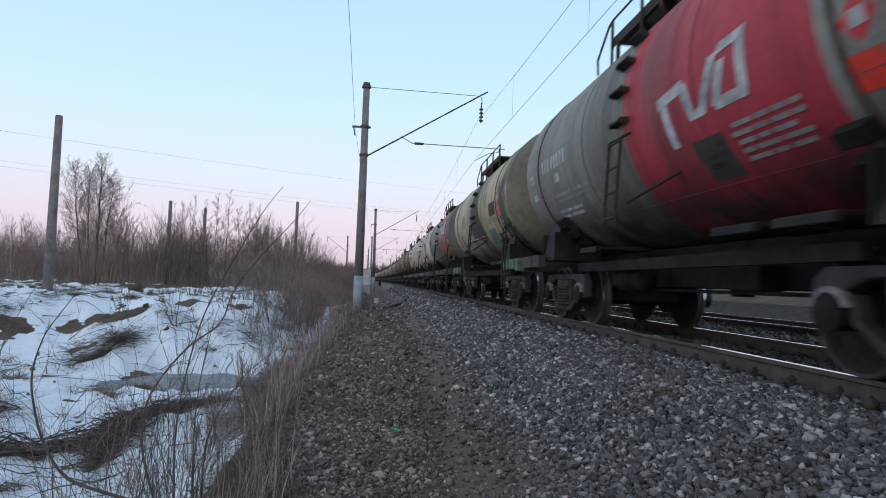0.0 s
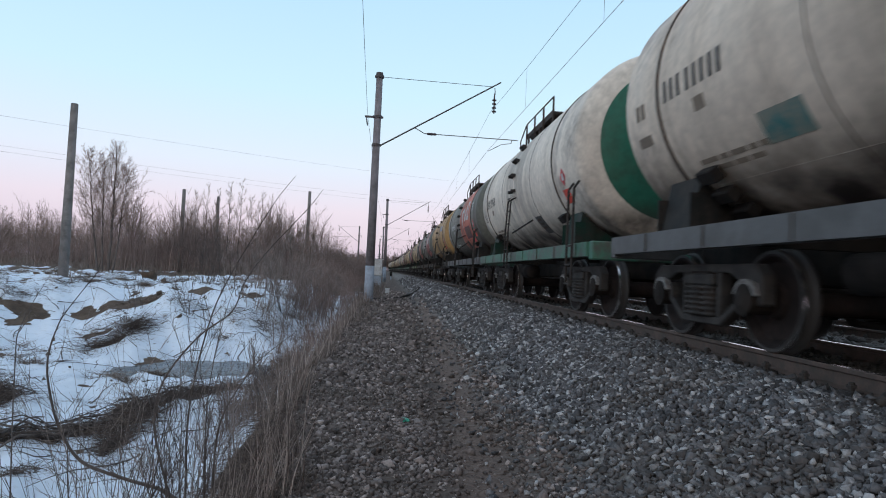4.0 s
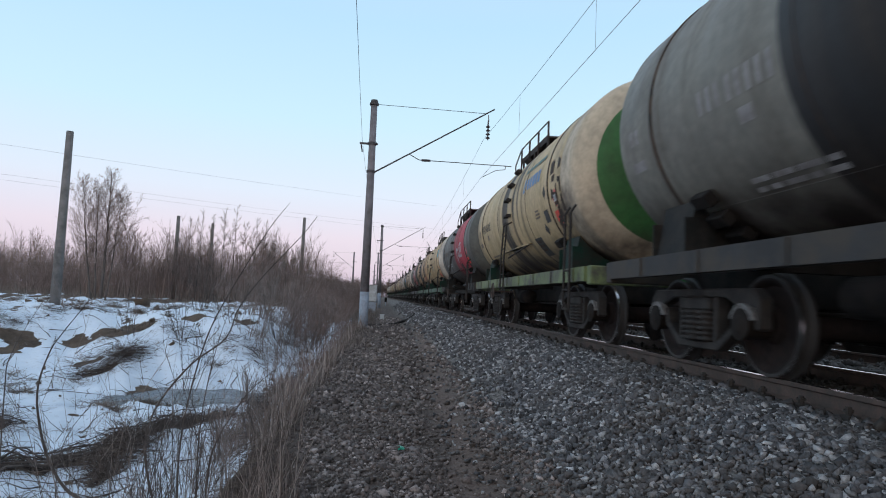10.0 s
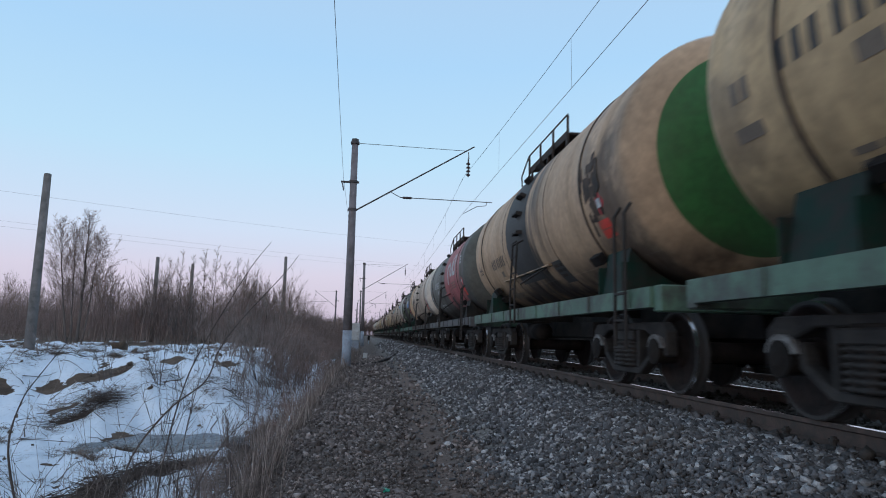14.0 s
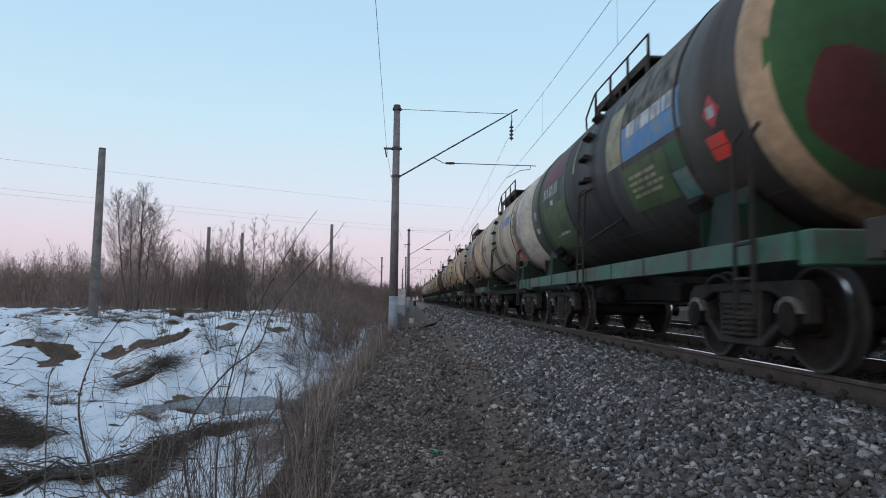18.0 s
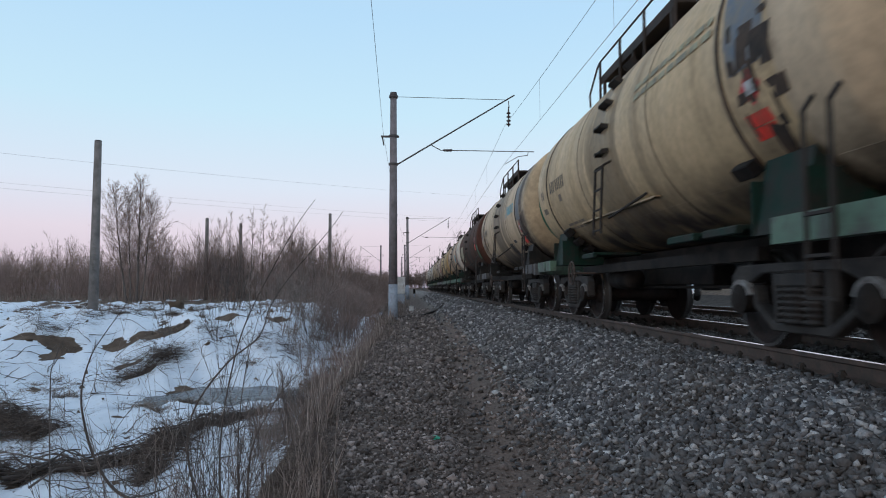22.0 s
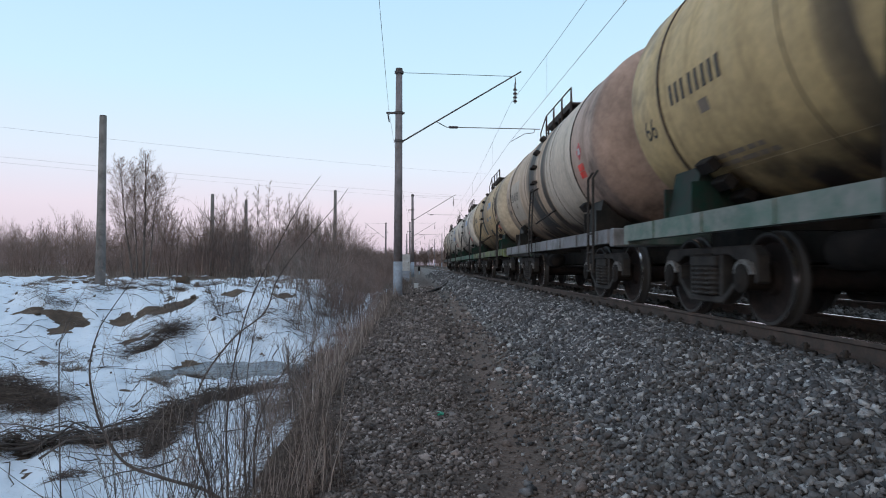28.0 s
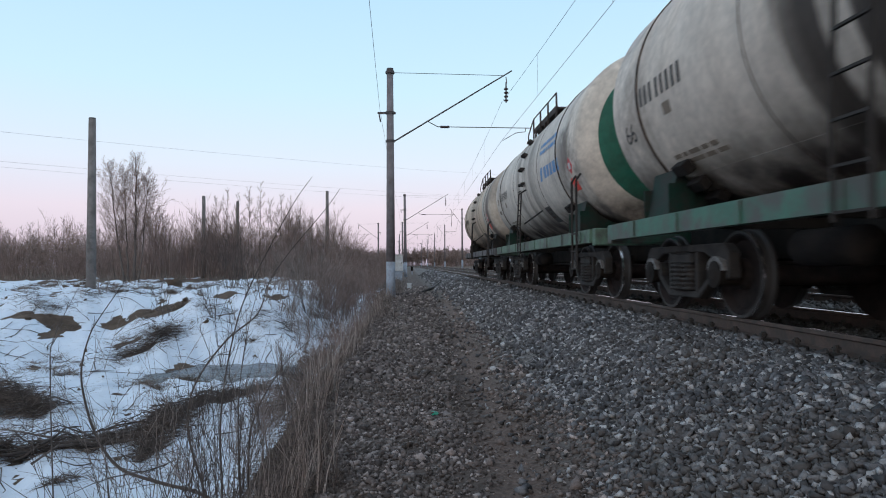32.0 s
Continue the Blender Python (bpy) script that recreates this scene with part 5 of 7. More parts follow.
# ---- masts, wires ----
def build_mast(height, reach, zc, zm, flip=1):
    """A tapered concrete catenary mast with bracket, stay, steady arm and insulators; origin at its foot."""
    root = new("catenary_mast")
    bm = bmesh.new()
    rod(bm, (0, 0, -0.4), (0, 0, 1.62), 0.205, 0.195, 18)
    part("mast_foot", bm, M["mastfoot"], root, "pale painted foot", True)
    bm = bmesh.new()
    rod(bm, (0, 0, 1.62), (0, 0, height), 0.193, 0.140, 18)
    part("mast_shaft", bm, M["mast"], root, "", True)
    bm = bmesh.new()
    rod(bm, (0, 0, height - 0.05), (0, 0, height + 0.06), 0.16, 0.15, 16)
    part("mast_cap", bm, M["steel"], root)
    bm = bmesh.new()
    tip = (flip * (reach + 0.15), 0, height + 0.02)
    foot = (flip * 0.18, 0, height - 3.15)
    rod(bm, foot, tip, 0.035, 0.03, 8)
    part("bracket_arm", bm, M["steel"], root)
    bm = bmesh.new()
    rod(bm, (0.1 * flip, 0, height - 0.12), (flip * (reach - 0.25), 0, height - 0.2), 0.012, 0.012, 6)
    part("stay_rod", bm, M["steel"], root)
    for z in (height - 0.12, height - 1.9, height - 3.15):
        bm = bmesh.new()
        lathe(bm, [(z - 0.05, 0.165 + (height - z) * 0.006), (z - 0.05, 0.20), (z + 0.05, 0.20), (z + 0.05, 0.165)], 14, "z")
        part("band", bm, M["steel"], root)
    bm = bmesh.new()
    hx = flip * (reach - 0.12)
    zt = height - 0.25
    pipe(bm, [(hx, 0, zt), (hx + 0.03 * flip, 0, zt - 0.3)], 0.02)
    prof, z = [], zm + 0.02
    for i in range(4):
        prof += [(z, 0.03), (z + 0.06, 0.03), (z + 0.07, 0.09), (z + 0.11, 0.10), (z + 0.15, 0.04)]
        z += 0.17
    prof = [(a, r) for a, r in prof] + [(zt - 0.25, 0.025)]
    lathe(bm, prof, 12, "z", (hx, 0, 0))
    part("insulator_string", bm, M["insulator"], root)
    bm = bmesh.new()
    a = Vector(foot).lerp(Vector(tip), 0.28)
    za = zc + 0.56
    pipe(bm, [a, (a.x + 0.45 * flip, 0, za + 0.04), (flip * (reach + 1.0), 0, za)], 0.018)
    part("steady_tube", bm, M["steel"], root)
    bm = bmesh.new()
    lathe(bm, [(0.0, 0.03), (0.05, 0.06), (0.12, 0.05), (0.2, 0.06), (0.28, 0.05), (0.36, 0.06), (0.42, 0.03)] if flip > 0 else [(-0.42, 0.03), (-0.36, 0.06), (-0.2, 0.06), (0.0, 0.03)], 10, "x", (a.x + 0.55 * flip, 0, za + 0.035))
    part("rod_insulator", bm, M["insulator"], root)
    bm = bmesh.new()
    pipe(bm, [(flip * (reach + 0.75), 0, za), (flip * (reach + 0.72), 0, za - 0.16), (flip * (reach + 0.3), 0, za - 0.22), (flip * (reach - 0.3), 0, zc)], 0.014)
    part("registration_arm", bm, M["steel"], root)
    bm = bmesh.new()
    box(bm, -0.55 * flip if flip > 0 else -0.25, 0.25 if flip > 0 else 0.55, -0.04, 0.04, height - 1.95, height - 1.87)
    rod(bm, (-0.48 * flip, 0, height - 1.97), (-0.42 * flip, 0, height - 2.3), 0.03, 0.03, 8)
    part("cross_arm", bm, M["steel"], root)
    return root


MAST_X, MAST_Y0, SPAN = -0.80, 28.0, 52.0
CONTACT_Z, MESSENGER_Z = 6.95, 8.62
MAST_H = 10.05
left_mast = build_mast(MAST_H, TRACK_X - MAST_X, CONTACT_Z, MESSENGER_Z)
left_mast.location = (MAST_X, MAST_Y0, -0.02)
tagged(left_mast, "grey concrete catenary mast with bracket and pale foot", "catenary mast", "masts of the near track")
for i, mx in enumerate((-0.45, -1.3, -2.7, -3.6, -4.4, -5.2)):
    copy_thing(left_mast, pose(mx, MAST_Y0 + SPAN * (i + 1), 0.2, 0, -0.4))
right_mast = build_mast(12.2, 2.3, CONTACT_Z, MESSENGER_Z, -1)
right_mast.location = (11.0, MAST_Y0 + SPAN * 2, 0.8)
tagged(right_mast, "grey concrete catenary mast beyond the second track", "catenary mast", "masts of the far track")
for i in (3, 4, 5, 6):
    copy_thing(right_mast, pose(11.0 + bend(MAST_Y0 + SPAN * i), MAST_Y0 + SPAN * i, 0.8))


def wire(name, label, x, z_end, sag, r, n=12, spans=range(-1, 8), lean=None):
    bm = bmesh.new()
    for i in spans:
        y0 = MAST_Y0 + SPAN * i
        pts = []
        for j in range(n + 1):
            u = j / n
            side = -0.32 if i % 2 == 0 else 0.32
            drift = side * (1 - 2 * u) if lean is None else lean * min(0.0, i + u)
            pts.append((x + drift + bend(y0 + SPAN * u), y0 + SPAN * u, z_end - sag * 4 * u * (1 - u)))
        for a, b in zip(pts[:-1], pts[1:]):
            rod(bm, a, b, r, r, 5, False)
    ob = part(name, bm, M["wire"])
    return tagged(ob, label, "overhead wire", kind="structure")


for tx in (TRACK_X, TRACK_X + 4.3):
    wire("contact_wire", "thin dark contact wire over the track", tx, CONTACT_Z, 0.0, 0.0065)
    wire("messenger_wire", "thin dark messenger wire sagging between masts", tx, MESSENGER_Z, 0.6, 0.0065)
    bm = bmesh.new()
    for i in range(-1, 6):
        for j in range(1, 7):
            u = j / 7
            dx = (-0.32 if i % 2 == 0 else 0.32) * (1 - 2 * u)
            dx += bend(MAST_Y0 + SPAN * (i + u))
            rod(bm, (tx + dx, MAST_Y0 + SPAN * (i + u), MESSENGER_Z - 2.4 * u * (1 - u)), (tx + dx, MAST_Y0 + SPAN * (i + u), CONTACT_Z), 0.004, 0.004, 4, False)
    tagged(part("dropper_wire", bm, M["wire"]), "thin droppers between the overhead wires", "overhead wire", kind="structure")
wire("feeder_wire", "thin feeder wire on the masts' cross-arms", MAST_X - 0.45, MAST_H - 1.75, 0.4, 0.007, lean=-1.25)


def old_pole(x, y, h, r, label, lean=0.0, z=0.25):
    ob = new("utility_pole")
    bm = bmesh.new()
    rod(bm, (0, 0, -0.4), (lean, 0, h), r, r * 0.68, 14)
    part("pole_shaft", bm, M["pole"], ob, "", True)
    bm = bmesh.new()
    rod(bm, (lean, 0, h), (lean * 1.002, 0, h + 0.04), r * 0.70, r * 0.60, 14)
    part("pole_cap", bm, M["steel"], ob)
    ob.location = (x, y, z)
    return tagged(ob, label, "pole", "disused poles in the field")


old_pole(-13.95, 28.9, 7.75, 0.215, "bare weathered concrete pole without wires, close by")
old_pole(-18.9, 60.0, 7.65, 0.22, "bare weathered concrete pole among bushes")
old_pole(-17.4, 66.0, 7.75, 0.20, "slim bare pole among bushes")
old_pole(-7.6, 60.0, 8.1, 0.20, "bare dark pole rising out of the thicket")


# ---- gravel ----
def stone_material(name, dark, mid, pale):
    m, n, l, b = nodes_of(name)
    g = n.new("ShaderNodeNewGeometry")
    base = ramp_node(n, l, g.outputs["Random Per Island"], [(0.0, dark), (0.40, mid), (0.72, tuple(c * 1.5 for c in mid)), (0.90, tuple(c * 0.75 for c in pale)), (1.0, tuple(min(1, c * 1.2) for c in pale))]).outputs[0]
    co = n.new("ShaderNodeTexCoord").outputs["Object"]
    nz = noise_node(n, l, 60, 4, co)
    patchy = noise_node(n, l, 0.9, 4, co)
    col = mix_node(n, l, 1.0, base, ramp_node(n, l, nz.outputs[0], [(0.3, (0.65,) * 3), (0.7, (1.25,) * 3)]).outputs[0], "MULTIPLY")
    col = mix_node(n, l, ramp_node(n, l, patchy.outputs[0], [(0.45, (0, 0, 0)), (0.70, (0.55,) * 3)]).outputs[0], col, (0.075, 0.06, 0.048))
    l.new(col, b.inputs["Base Color"])
    b.inputs["Roughness"].default_value = 0.85
    bump(n, l, nz.outputs[0], b, 0.3, 0.01)
    return m


M["ballast"] = stone_material("crushed_ballast", (0.033, 0.033, 0.036), (0.101, 0.099, 0.104), (0.46, 0.455, 0.46))
# stones past the near rail share the bed's deepened colour
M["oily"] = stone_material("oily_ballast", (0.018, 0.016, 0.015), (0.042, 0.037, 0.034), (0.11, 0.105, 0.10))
M["grit"] = stone_material("path_grit", (0.050, 0.038, 0.034), (0.132, 0.106, 0.097), (0.40, 0.338, 0.315))


def stone_shapes(count, rng):
    """Broken stones: blocks with eight uneven corners and split faces."""
    f = np.array([(0, 1, 3), (0, 3, 2), (4, 6, 7), (4, 7, 5), (0, 4, 5), (0, 5, 1), (2, 3, 7), (2, 7, 6), (0, 2, 6), (0, 6, 4), (1, 5, 7), (1, 7, 3)])
    v = np.array([(x, y, z) for x in (-1, 1) for y in (-1, 1) for z in (-1, 1)], float) * 0.72
    out = []
    for _ in range(count):
        p = v + rng.uniform(-0.42, 0.42, v.shape)
        # one corner is knocked in, one stands out
        p[rng.integers(0, 8)] *= 0.45
        p[rng.integers(0, 8)] *= 1.3
        out.append(p)
    return np.array(out), f


def strew(name, spots, sizes, mat, label, seed, flat=0.85):
    """Loose stones at the spots (x, y, z), each turned and shaped by chance."""
    rng = np.random.default_rng(seed)
    shapes, f = stone_shapes(40, rng)
    n = len(spots)
    p = shapes[rng.integers(0, 40, n)] * (sizes[:, None, None] * rng.uniform(0.65, 1.45, (n, 1, 3)))
    q = rng.normal(size=(n, 4))
    q /= np.linalg.norm(q, axis=1, keepdims=True)
    w, x, y, z = q.T
    R = np.stack([1 - 2 * (y * y + z * z), 2 * (x * y - z * w), 2 * (x * z + y * w), 2 * (x * y + z * w), 1 - 2 * (x * x + z * z), 2 * (y * z - x * w), 2 * (x * z - y * w), 2 * (y * z + x * w), 1 - 2 * (x * x + y * y)], 1).reshape(n, 3, 3)
    p = np.einsum("nij,nvj->nvi", R, p)
    p[:, :, 2] *= flat
    p += spots[:, None, :]
    k = p.shape[1]
    faces = (f[None] + (np.arange(n) * k)[:, None, None]).reshape(-1, 3)
    ob = new(name, mesh_np(name, p.reshape(-1, 3), faces, mat))
    return tagged(ob, label, "gravel", kind="stuff")


def scatter(x0, x1, y0, y1, density, rng):
    n = int((x1 - x0) * (y1 - y0) * density)
    x, y = rng.uniform(x0, x1, n), rng.uniform(y0, y1, n)
    return x, y


rng = np.random.default_rng(11)
xs, ys, ss = [], [], []
for x0, x1, y0, y1, dens, size in ((0.7, 3.35, 2.2, 8.5, 1350, 0.0185), (0.8, 3.35, 8.5, 18, 620, 0.0225), (1.1, 3.35, 18, 40, 150, 0.035), (1.2, 3.35, 40, 90, 28, 0.06),
                                   (3.35, 6.4, 3.0, 12, 240, 0.028), (3.35, 6.4, 12, 40, 60, 0.04), (6.4, 10.5, 5, 26, 50, 0.04)):
    x, y = scatter(x0, x1, y0, y1, dens, rng)
    keep = rng.random(len(x)) < np.clip((x - 1.15 - 0.02 * np.minimum(y, 16)) / 0.6 + 0.16 * np.sin(y * 2.1) + 0.12 * np.sin(y * 5.3 + x * 4), 0.03, 1)
    for rx in (TRACK_X - 0.7965, TRACK_X + 0.7965):
        keep &= np.abs(x - rx) > 0.085
    x, y = x[keep], y[keep]
    xs.append(x), ys.append(y), ss.append(size * rng.lognormal(0, 0.24, len(x)))
xs, ys, ss = np.concatenate(xs), np.concatenate(ys), np.concatenate(ss)
zs = ground_z(xs, ys) + 0.3 * ss + 0.018 * rng.random(len(xs))
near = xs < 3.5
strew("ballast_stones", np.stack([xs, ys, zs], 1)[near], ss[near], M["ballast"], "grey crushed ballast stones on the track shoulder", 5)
strew("oily_ballast_stones", np.stack([xs, ys, zs], 1)[~near], ss[~near], M["oily"], "oil-dark ballast between and behind the rails, deepened to cut bounced light", 15)

xs, ys, ss = [], [], []
for x0, x1, y0, y1, dens, size in ((-0.75, 1.5, 2.2, 8.0, 800, 0.0140), (-1.0, 1.5, 2.2, 9.0, 1000, 0.0085), (-1.0, 1.5, 8.0, 18, 480, 0.0195), (-1.0, 1.5, 18, 45, 60, 0.032)):
    x, y = scatter(x0, x1, y0, y1, dens, rng)
    path = 0.55 + 0.035 * np.minimum(y, 20)
    keep = rng.random(len(x)) < np.clip((np.abs(x - path - 0.05) - 0.06) / 0.42, 0.13, 1) * (0.75 + 0.55 * lumps(x * 1.4, y * 1.2, 3.0)) * (x > edge_x(y) - 0.12)
    x, y = x[keep], y[keep]
    xs.append(x), ys.append(y), ss.append(size * rng.lognormal(0, 0.35, len(x)))
xs, ys, ss = np.concatenate(xs), np.concatenate(ys), np.concatenate(ss)
zs = ground_z(xs, ys) + 0.35 * ss
strew("path_stones", np.stack([xs, ys, zs], 1), ss, M["grit"], "brownish grit and small stones beside the footpath", 6)


# ---- dry grass ----
def blades(name, base, direction, length, width, mat, label, bend=0.35, seed=1, cat="grass", segs=3):
    """Thin dry stalks from base points, bending over along their length."""
    rng = np.random.default_rng(seed)
    n = len(base)
    d = direction / np.linalg.norm(direction, axis=1, keepdims=True)
    side = np.cross(d, rng.normal(size=(n, 3)))
    side /= np.linalg.norm(side, axis=1, keepdims=True)
    side2 = np.cross(d, side)
    droop = np.stack([rng.normal(size=n), rng.normal(size=n), -0.6 - rng.random(n)], 1) * bend
    rings = []
    for i in range(segs + 1):
        u = i / segs
        c = base + d * (length * u)[:, None] + droop * (length * u * u)[:, None]
        w = (width * (1 - 0.85 * u))[:, None]
        rings.append(np.stack([c + side * w, c - side * w * 0.5 + side2 * w * 0.8, c - side * w * 0.5 - side2 * w * 0.8], 1))
    v = np.stack(rings, 1).reshape(n, -1, 3)
    k = v.shape[1]
    quads = []
    for i in range(segs):
        for j in range(3):
            a, b = 3 * i + j, 3 * i + (j + 1) % 3
            quads.append([a, b, b + 3, a + 3])
    f = (np.array(quads)[None] + (np.arange(n) * k)[:, None, None]).reshape(-1, 4)
    ob = new(name, mesh_np(name, v.reshape(-1, 3), f, mat))
    return tagged(ob, label, cat, kind="stuff")


def stalk_material(name, a, b, c):
    m, n, l, bs = nodes_of(name)
    g = n.new("ShaderNodeNewGeometry")
    base = ramp_node(n, l, g.outputs["Random Per Island"], [(0.0, a), (0.5, b), (1.0, c)]).outputs[0]
    co = n.new("ShaderNodeTexCoord").outputs["Object"]
    l.new(mix_node(n, l, 1.0, base, ramp_node(n, l, noise_node(n, l, 1.2, 4, co).outputs[0], [(0.3, (0.6,) * 3), (0.7, (1.3,) * 3)]).outputs[0], "MULTIPLY"), bs.inputs["Base Color"])
    bs.inputs["Roughness"].default_value = 0.85
    return m


M["straw"] = stalk_material("dry_straw", (0.080, 0.062, 0.055), (0.155, 0.123, 0.109), (0.31, 0.26, 0.232))
M["pale_bark"] = stalk_material("pale_grey_bark", (0.13, 0.10, 0.088), (0.22, 0.175, 0.155), (0.34, 0.285, 0.255))
M["brush"] = stalk_material("matted_dead_grass", (0.075, 0.054, 0.043), (0.165, 0.124, 0.099), (0.32, 0.255, 0.21))
M["bark"] = stalk_material("thin_dark_bark", (0.055, 0.043, 0.038), (0.09, 0.072, 0.063), (0.15, 0.122, 0.108))
M["twig"] = stalk_material("reddish_brown_twigs", (0.125, 0.085, 0.074), (0.235, 0.166, 0.143), (0.38, 0.292, 0.256))


def clumps(rng, y0, y1, count, back, fore, wide):
    """Places of grass in clumps that follow the shelf's edge."""
    cy = y0 + (y1 - y0) * rng.random(count)
    cx = edge_x(cy) - rng.uniform(-fore, back, count)
    return cx, cy, rng.uniform(0.5, 1.4, count) * wide


def bank_grass():
    """Dry stalks in clumps along the edge of the shelf, thicker further on."""
    rng = np.random.default_rng(21)
    B, D, L, W = [], [], [], []
    for y0, y1, count, each, size, wid, wide in ((3.2, 4.9, 12, 20, 0.36, 0.0032, 0.09), (6.3, 7.8, 10, 22, 0.42, 0.0036, 0.11), (4.9, 6.3, 6, 12, 0.28, 0.003, 0.12), (8, 14, 22, 22, 0.36, 0.0045, 0.14), (14, 30, 50, 18, 0.44, 0.0075, 0.22), (30, 60, 90, 16, 0.55, 0.013, 0.4)):
        for cx, cy, r in zip(*clumps(rng, y0, y1, count, 0.45 if y0 > 6 else 0.35, 0.05, wide)):
            n = int(each * rng.uniform(0.5, 1.5))
            x, y = cx + rng.normal(0, r, n), cy + rng.normal(0, r * 1.4, n)
            lean = rng.normal(0, 0.16, 2)
            B.append(np.stack([x, y, ground_z(x, y) - 0.03], 1))
            D.append(np.stack([lean[0] + rng.normal(0.05, 0.20, n), lean[1] + rng.normal(0, 0.20, n), np.ones(n)], 1))
            L.append(size * rng.uniform(0.7, 1.15) * rng.lognormal(0, 0.30, n))
            W.append(wid * rng.lognormal(0, 0.25, n))
    blades("bank_grass", np.concatenate(B), np.concatenate(D), np.concatenate(L), np.concatenate(W), M["straw"], "dry straw-coloured grass stalks on the bank", 0.22, 22)


bank_grass()


def thatch():
    """Dark matted grass that hangs over the shelf's edge and lies on the slope."""
    rng = np.random.default_rng(31)
    B, D, L, W = [], [], [], []
    for y0, y1, dens, wid in ((2.4, 6, 1000, 0.0036), (6, 9, 560, 0.0036), (9, 20, 260, 0.0055), (20, 48, 80, 0.010)):
        x, y = scatter(-2.6, -0.35, y0, y1, dens, rng)
        d = edge_x(y) - x
        keep = rng.random(len(x)) < np.clip(0.5 + 1.0 * lumps(x * 1.5, y * 1.1, 9.0), 0.04, 1) * np.clip((d + 0.06) / 0.1, 0, 1) * np.clip((np.where(y < 6, 1.05, 0.85) - d) / 0.5, 0.05, 1)
        x, y = x[keep], y[keep]
        n = len(x)
        B.append(np.stack([x, y, ground_z(x, y) + 0.02], 1))
        D.append(np.stack([rng.normal(-0.55, 0.6, n), rng.normal(0, 0.7, n), rng.uniform(-0.05, 0.55, n)], 1))
        L.append(0.26 * rng.lognormal(0, 0.35, n))
        W.append(np.full(n, wid))
    blades("matted_grass", np.concatenate(B), np.concatenate(D), np.concatenate(L), np.concatenate(W), M["mat"], "dark brown matted dead grass on the slope", 0.5, 32)


M["mat"] = stalk_material("dark_matted_grass", (0.045, 0.032, 0.027), (0.095, 0.070, 0.058), (0.21, 0.165, 0.14))
thatch()


def tall_straw():
    """Pale upright stalks in loose clumps along the shelf's edge."""
    rng = np.random.default_rng(35)
    B, D, L, W = [], [], [], []
    spots_ = [(-0.70, 4.15, 34), (-0.86, 4.35, 32), (-0.62, 4.5, 22), (-1.02, 4.0, 28), (-0.80, 4.75, 18), (-1.05, 4.5, 20), (-1.20, 4.2, 18), (-1.12, 7.0, 28), (-0.98, 7.3, 26), (-1.25, 7.5, 22), (-0.95, 6.8, 14), (-1.1, 8.6, 16)]
    spots_ += [(float(edge_x(cy)) - rng.uniform(0.0, 0.5), cy, int(rng.integers(6, 16))) for cy in 8.5 + 20 * rng.random(36) ** 1.3]
    for cx, cy, n in spots_:
        x, y = cx + rng.normal(0, 0.07, n), cy + rng.normal(0, 0.12, n)
        lean = rng.normal(0.06, 0.12, 2)
        B.append(np.stack([x, y, ground_z(x, y) - 0.02], 1))
        D.append(np.stack([lean[0] + rng.normal(0, 0.15, n), lean[1] + rng.normal(0, 0.15, n), np.ones(n)], 1))
        L.append(rng.uniform(0.42, 0.66) * rng.lognormal(0, 0.25, n))
        W.append((0.0032 + 0.00036 * cy) * rng.lognormal(0, 0.2, n))
    blades("tall_straw", np.concatenate(B), np.concatenate(D), np.concatenate(L), np.concatenate(W), M["reed"], "pale dry upright stalks in clumps on the bank's edge", 0.10, 36)


M["reed"] = stalk_material("bleached_stalks", (0.15, 0.117, 0.103), (0.30, 0.24, 0.212), (0.50, 0.42, 0.375))
tall_straw()


def brush_ridge(name, line, width, count, length, height, label, seed):
    """A heap of lying dead stalks along a line of points."""
    rng = np.random.default_rng(seed)
    line = np.array(line)
    tufts = rng.random(max(6, count // 36)) * (len(line) - 1)
    at = np.clip(tufts[rng.integers(0, len(tufts), count)] + rng.normal(0, 0.10, count), 0, len(line) - 1.001)
    seg = at.astype(int)
    u = (at - seg)[:, None]
    p = line[seg] * (1 - u) + line[seg + 1] * u
    off = rng.normal(0, width, (count, 2))
    x, y = p[:, 0] + off[:, 0], p[:, 1] + off[:, 1]
    fall = np.exp(-(off ** 2).sum(1) / (2 * width ** 2))
    z = np.maximum(ground_z(x, y), snow_z(x, y)) + height * fall * rng.random(count) - 0.02
    along = (line[seg + 1] - line[seg])
    along = along / np.linalg.norm(along, axis=1, keepdims=True)
    d = np.stack([along[:, 0] * rng.choice([-1, 1], count) + rng.normal(0, 1.1, count), along[:, 1] * rng.choice([-1, 1], count) + rng.normal(0, 1.1, count), rng.normal(0.30, 0.42, count)], 1)
    blades(name, np.stack([x, y, z], 1), d, length * rng.lognormal(0, 0.40, count), 0.0055 * rng.lognormal(0, 0.3, count), M["mat"], label, 0.18, seed + 1, "dead grass")


brush_ridge("brush_heap", [(-7.2, 9.6), (-6.2, 10.1), (-5.5, 10.4), (-5.0, 11.0), (-4.6, 11.8), (-4.3, 12.8), (-3.9, 13.9), (-3.3, 15.0)], 0.10, 4400, 0.34, 0.22, "dark ridge of dead grass and brush across the snow", 41)
brush_ridge("brush_heap", [(-10.2, 13.9), (-9.2, 13.8), (-8.2, 13.5), (-7.3, 13.1)], 0.26, 4200, 0.5, 0.6, "tangled heap of dead grass rising from the snow", 43)
brush_ridge("brush_heap", [(-4.7, 8.0), (-4.55, 8.5), (-4.5, 9.1)], 0.05, 150, 0.22, 0.10, "small streak of dead grass in the snow", 45)
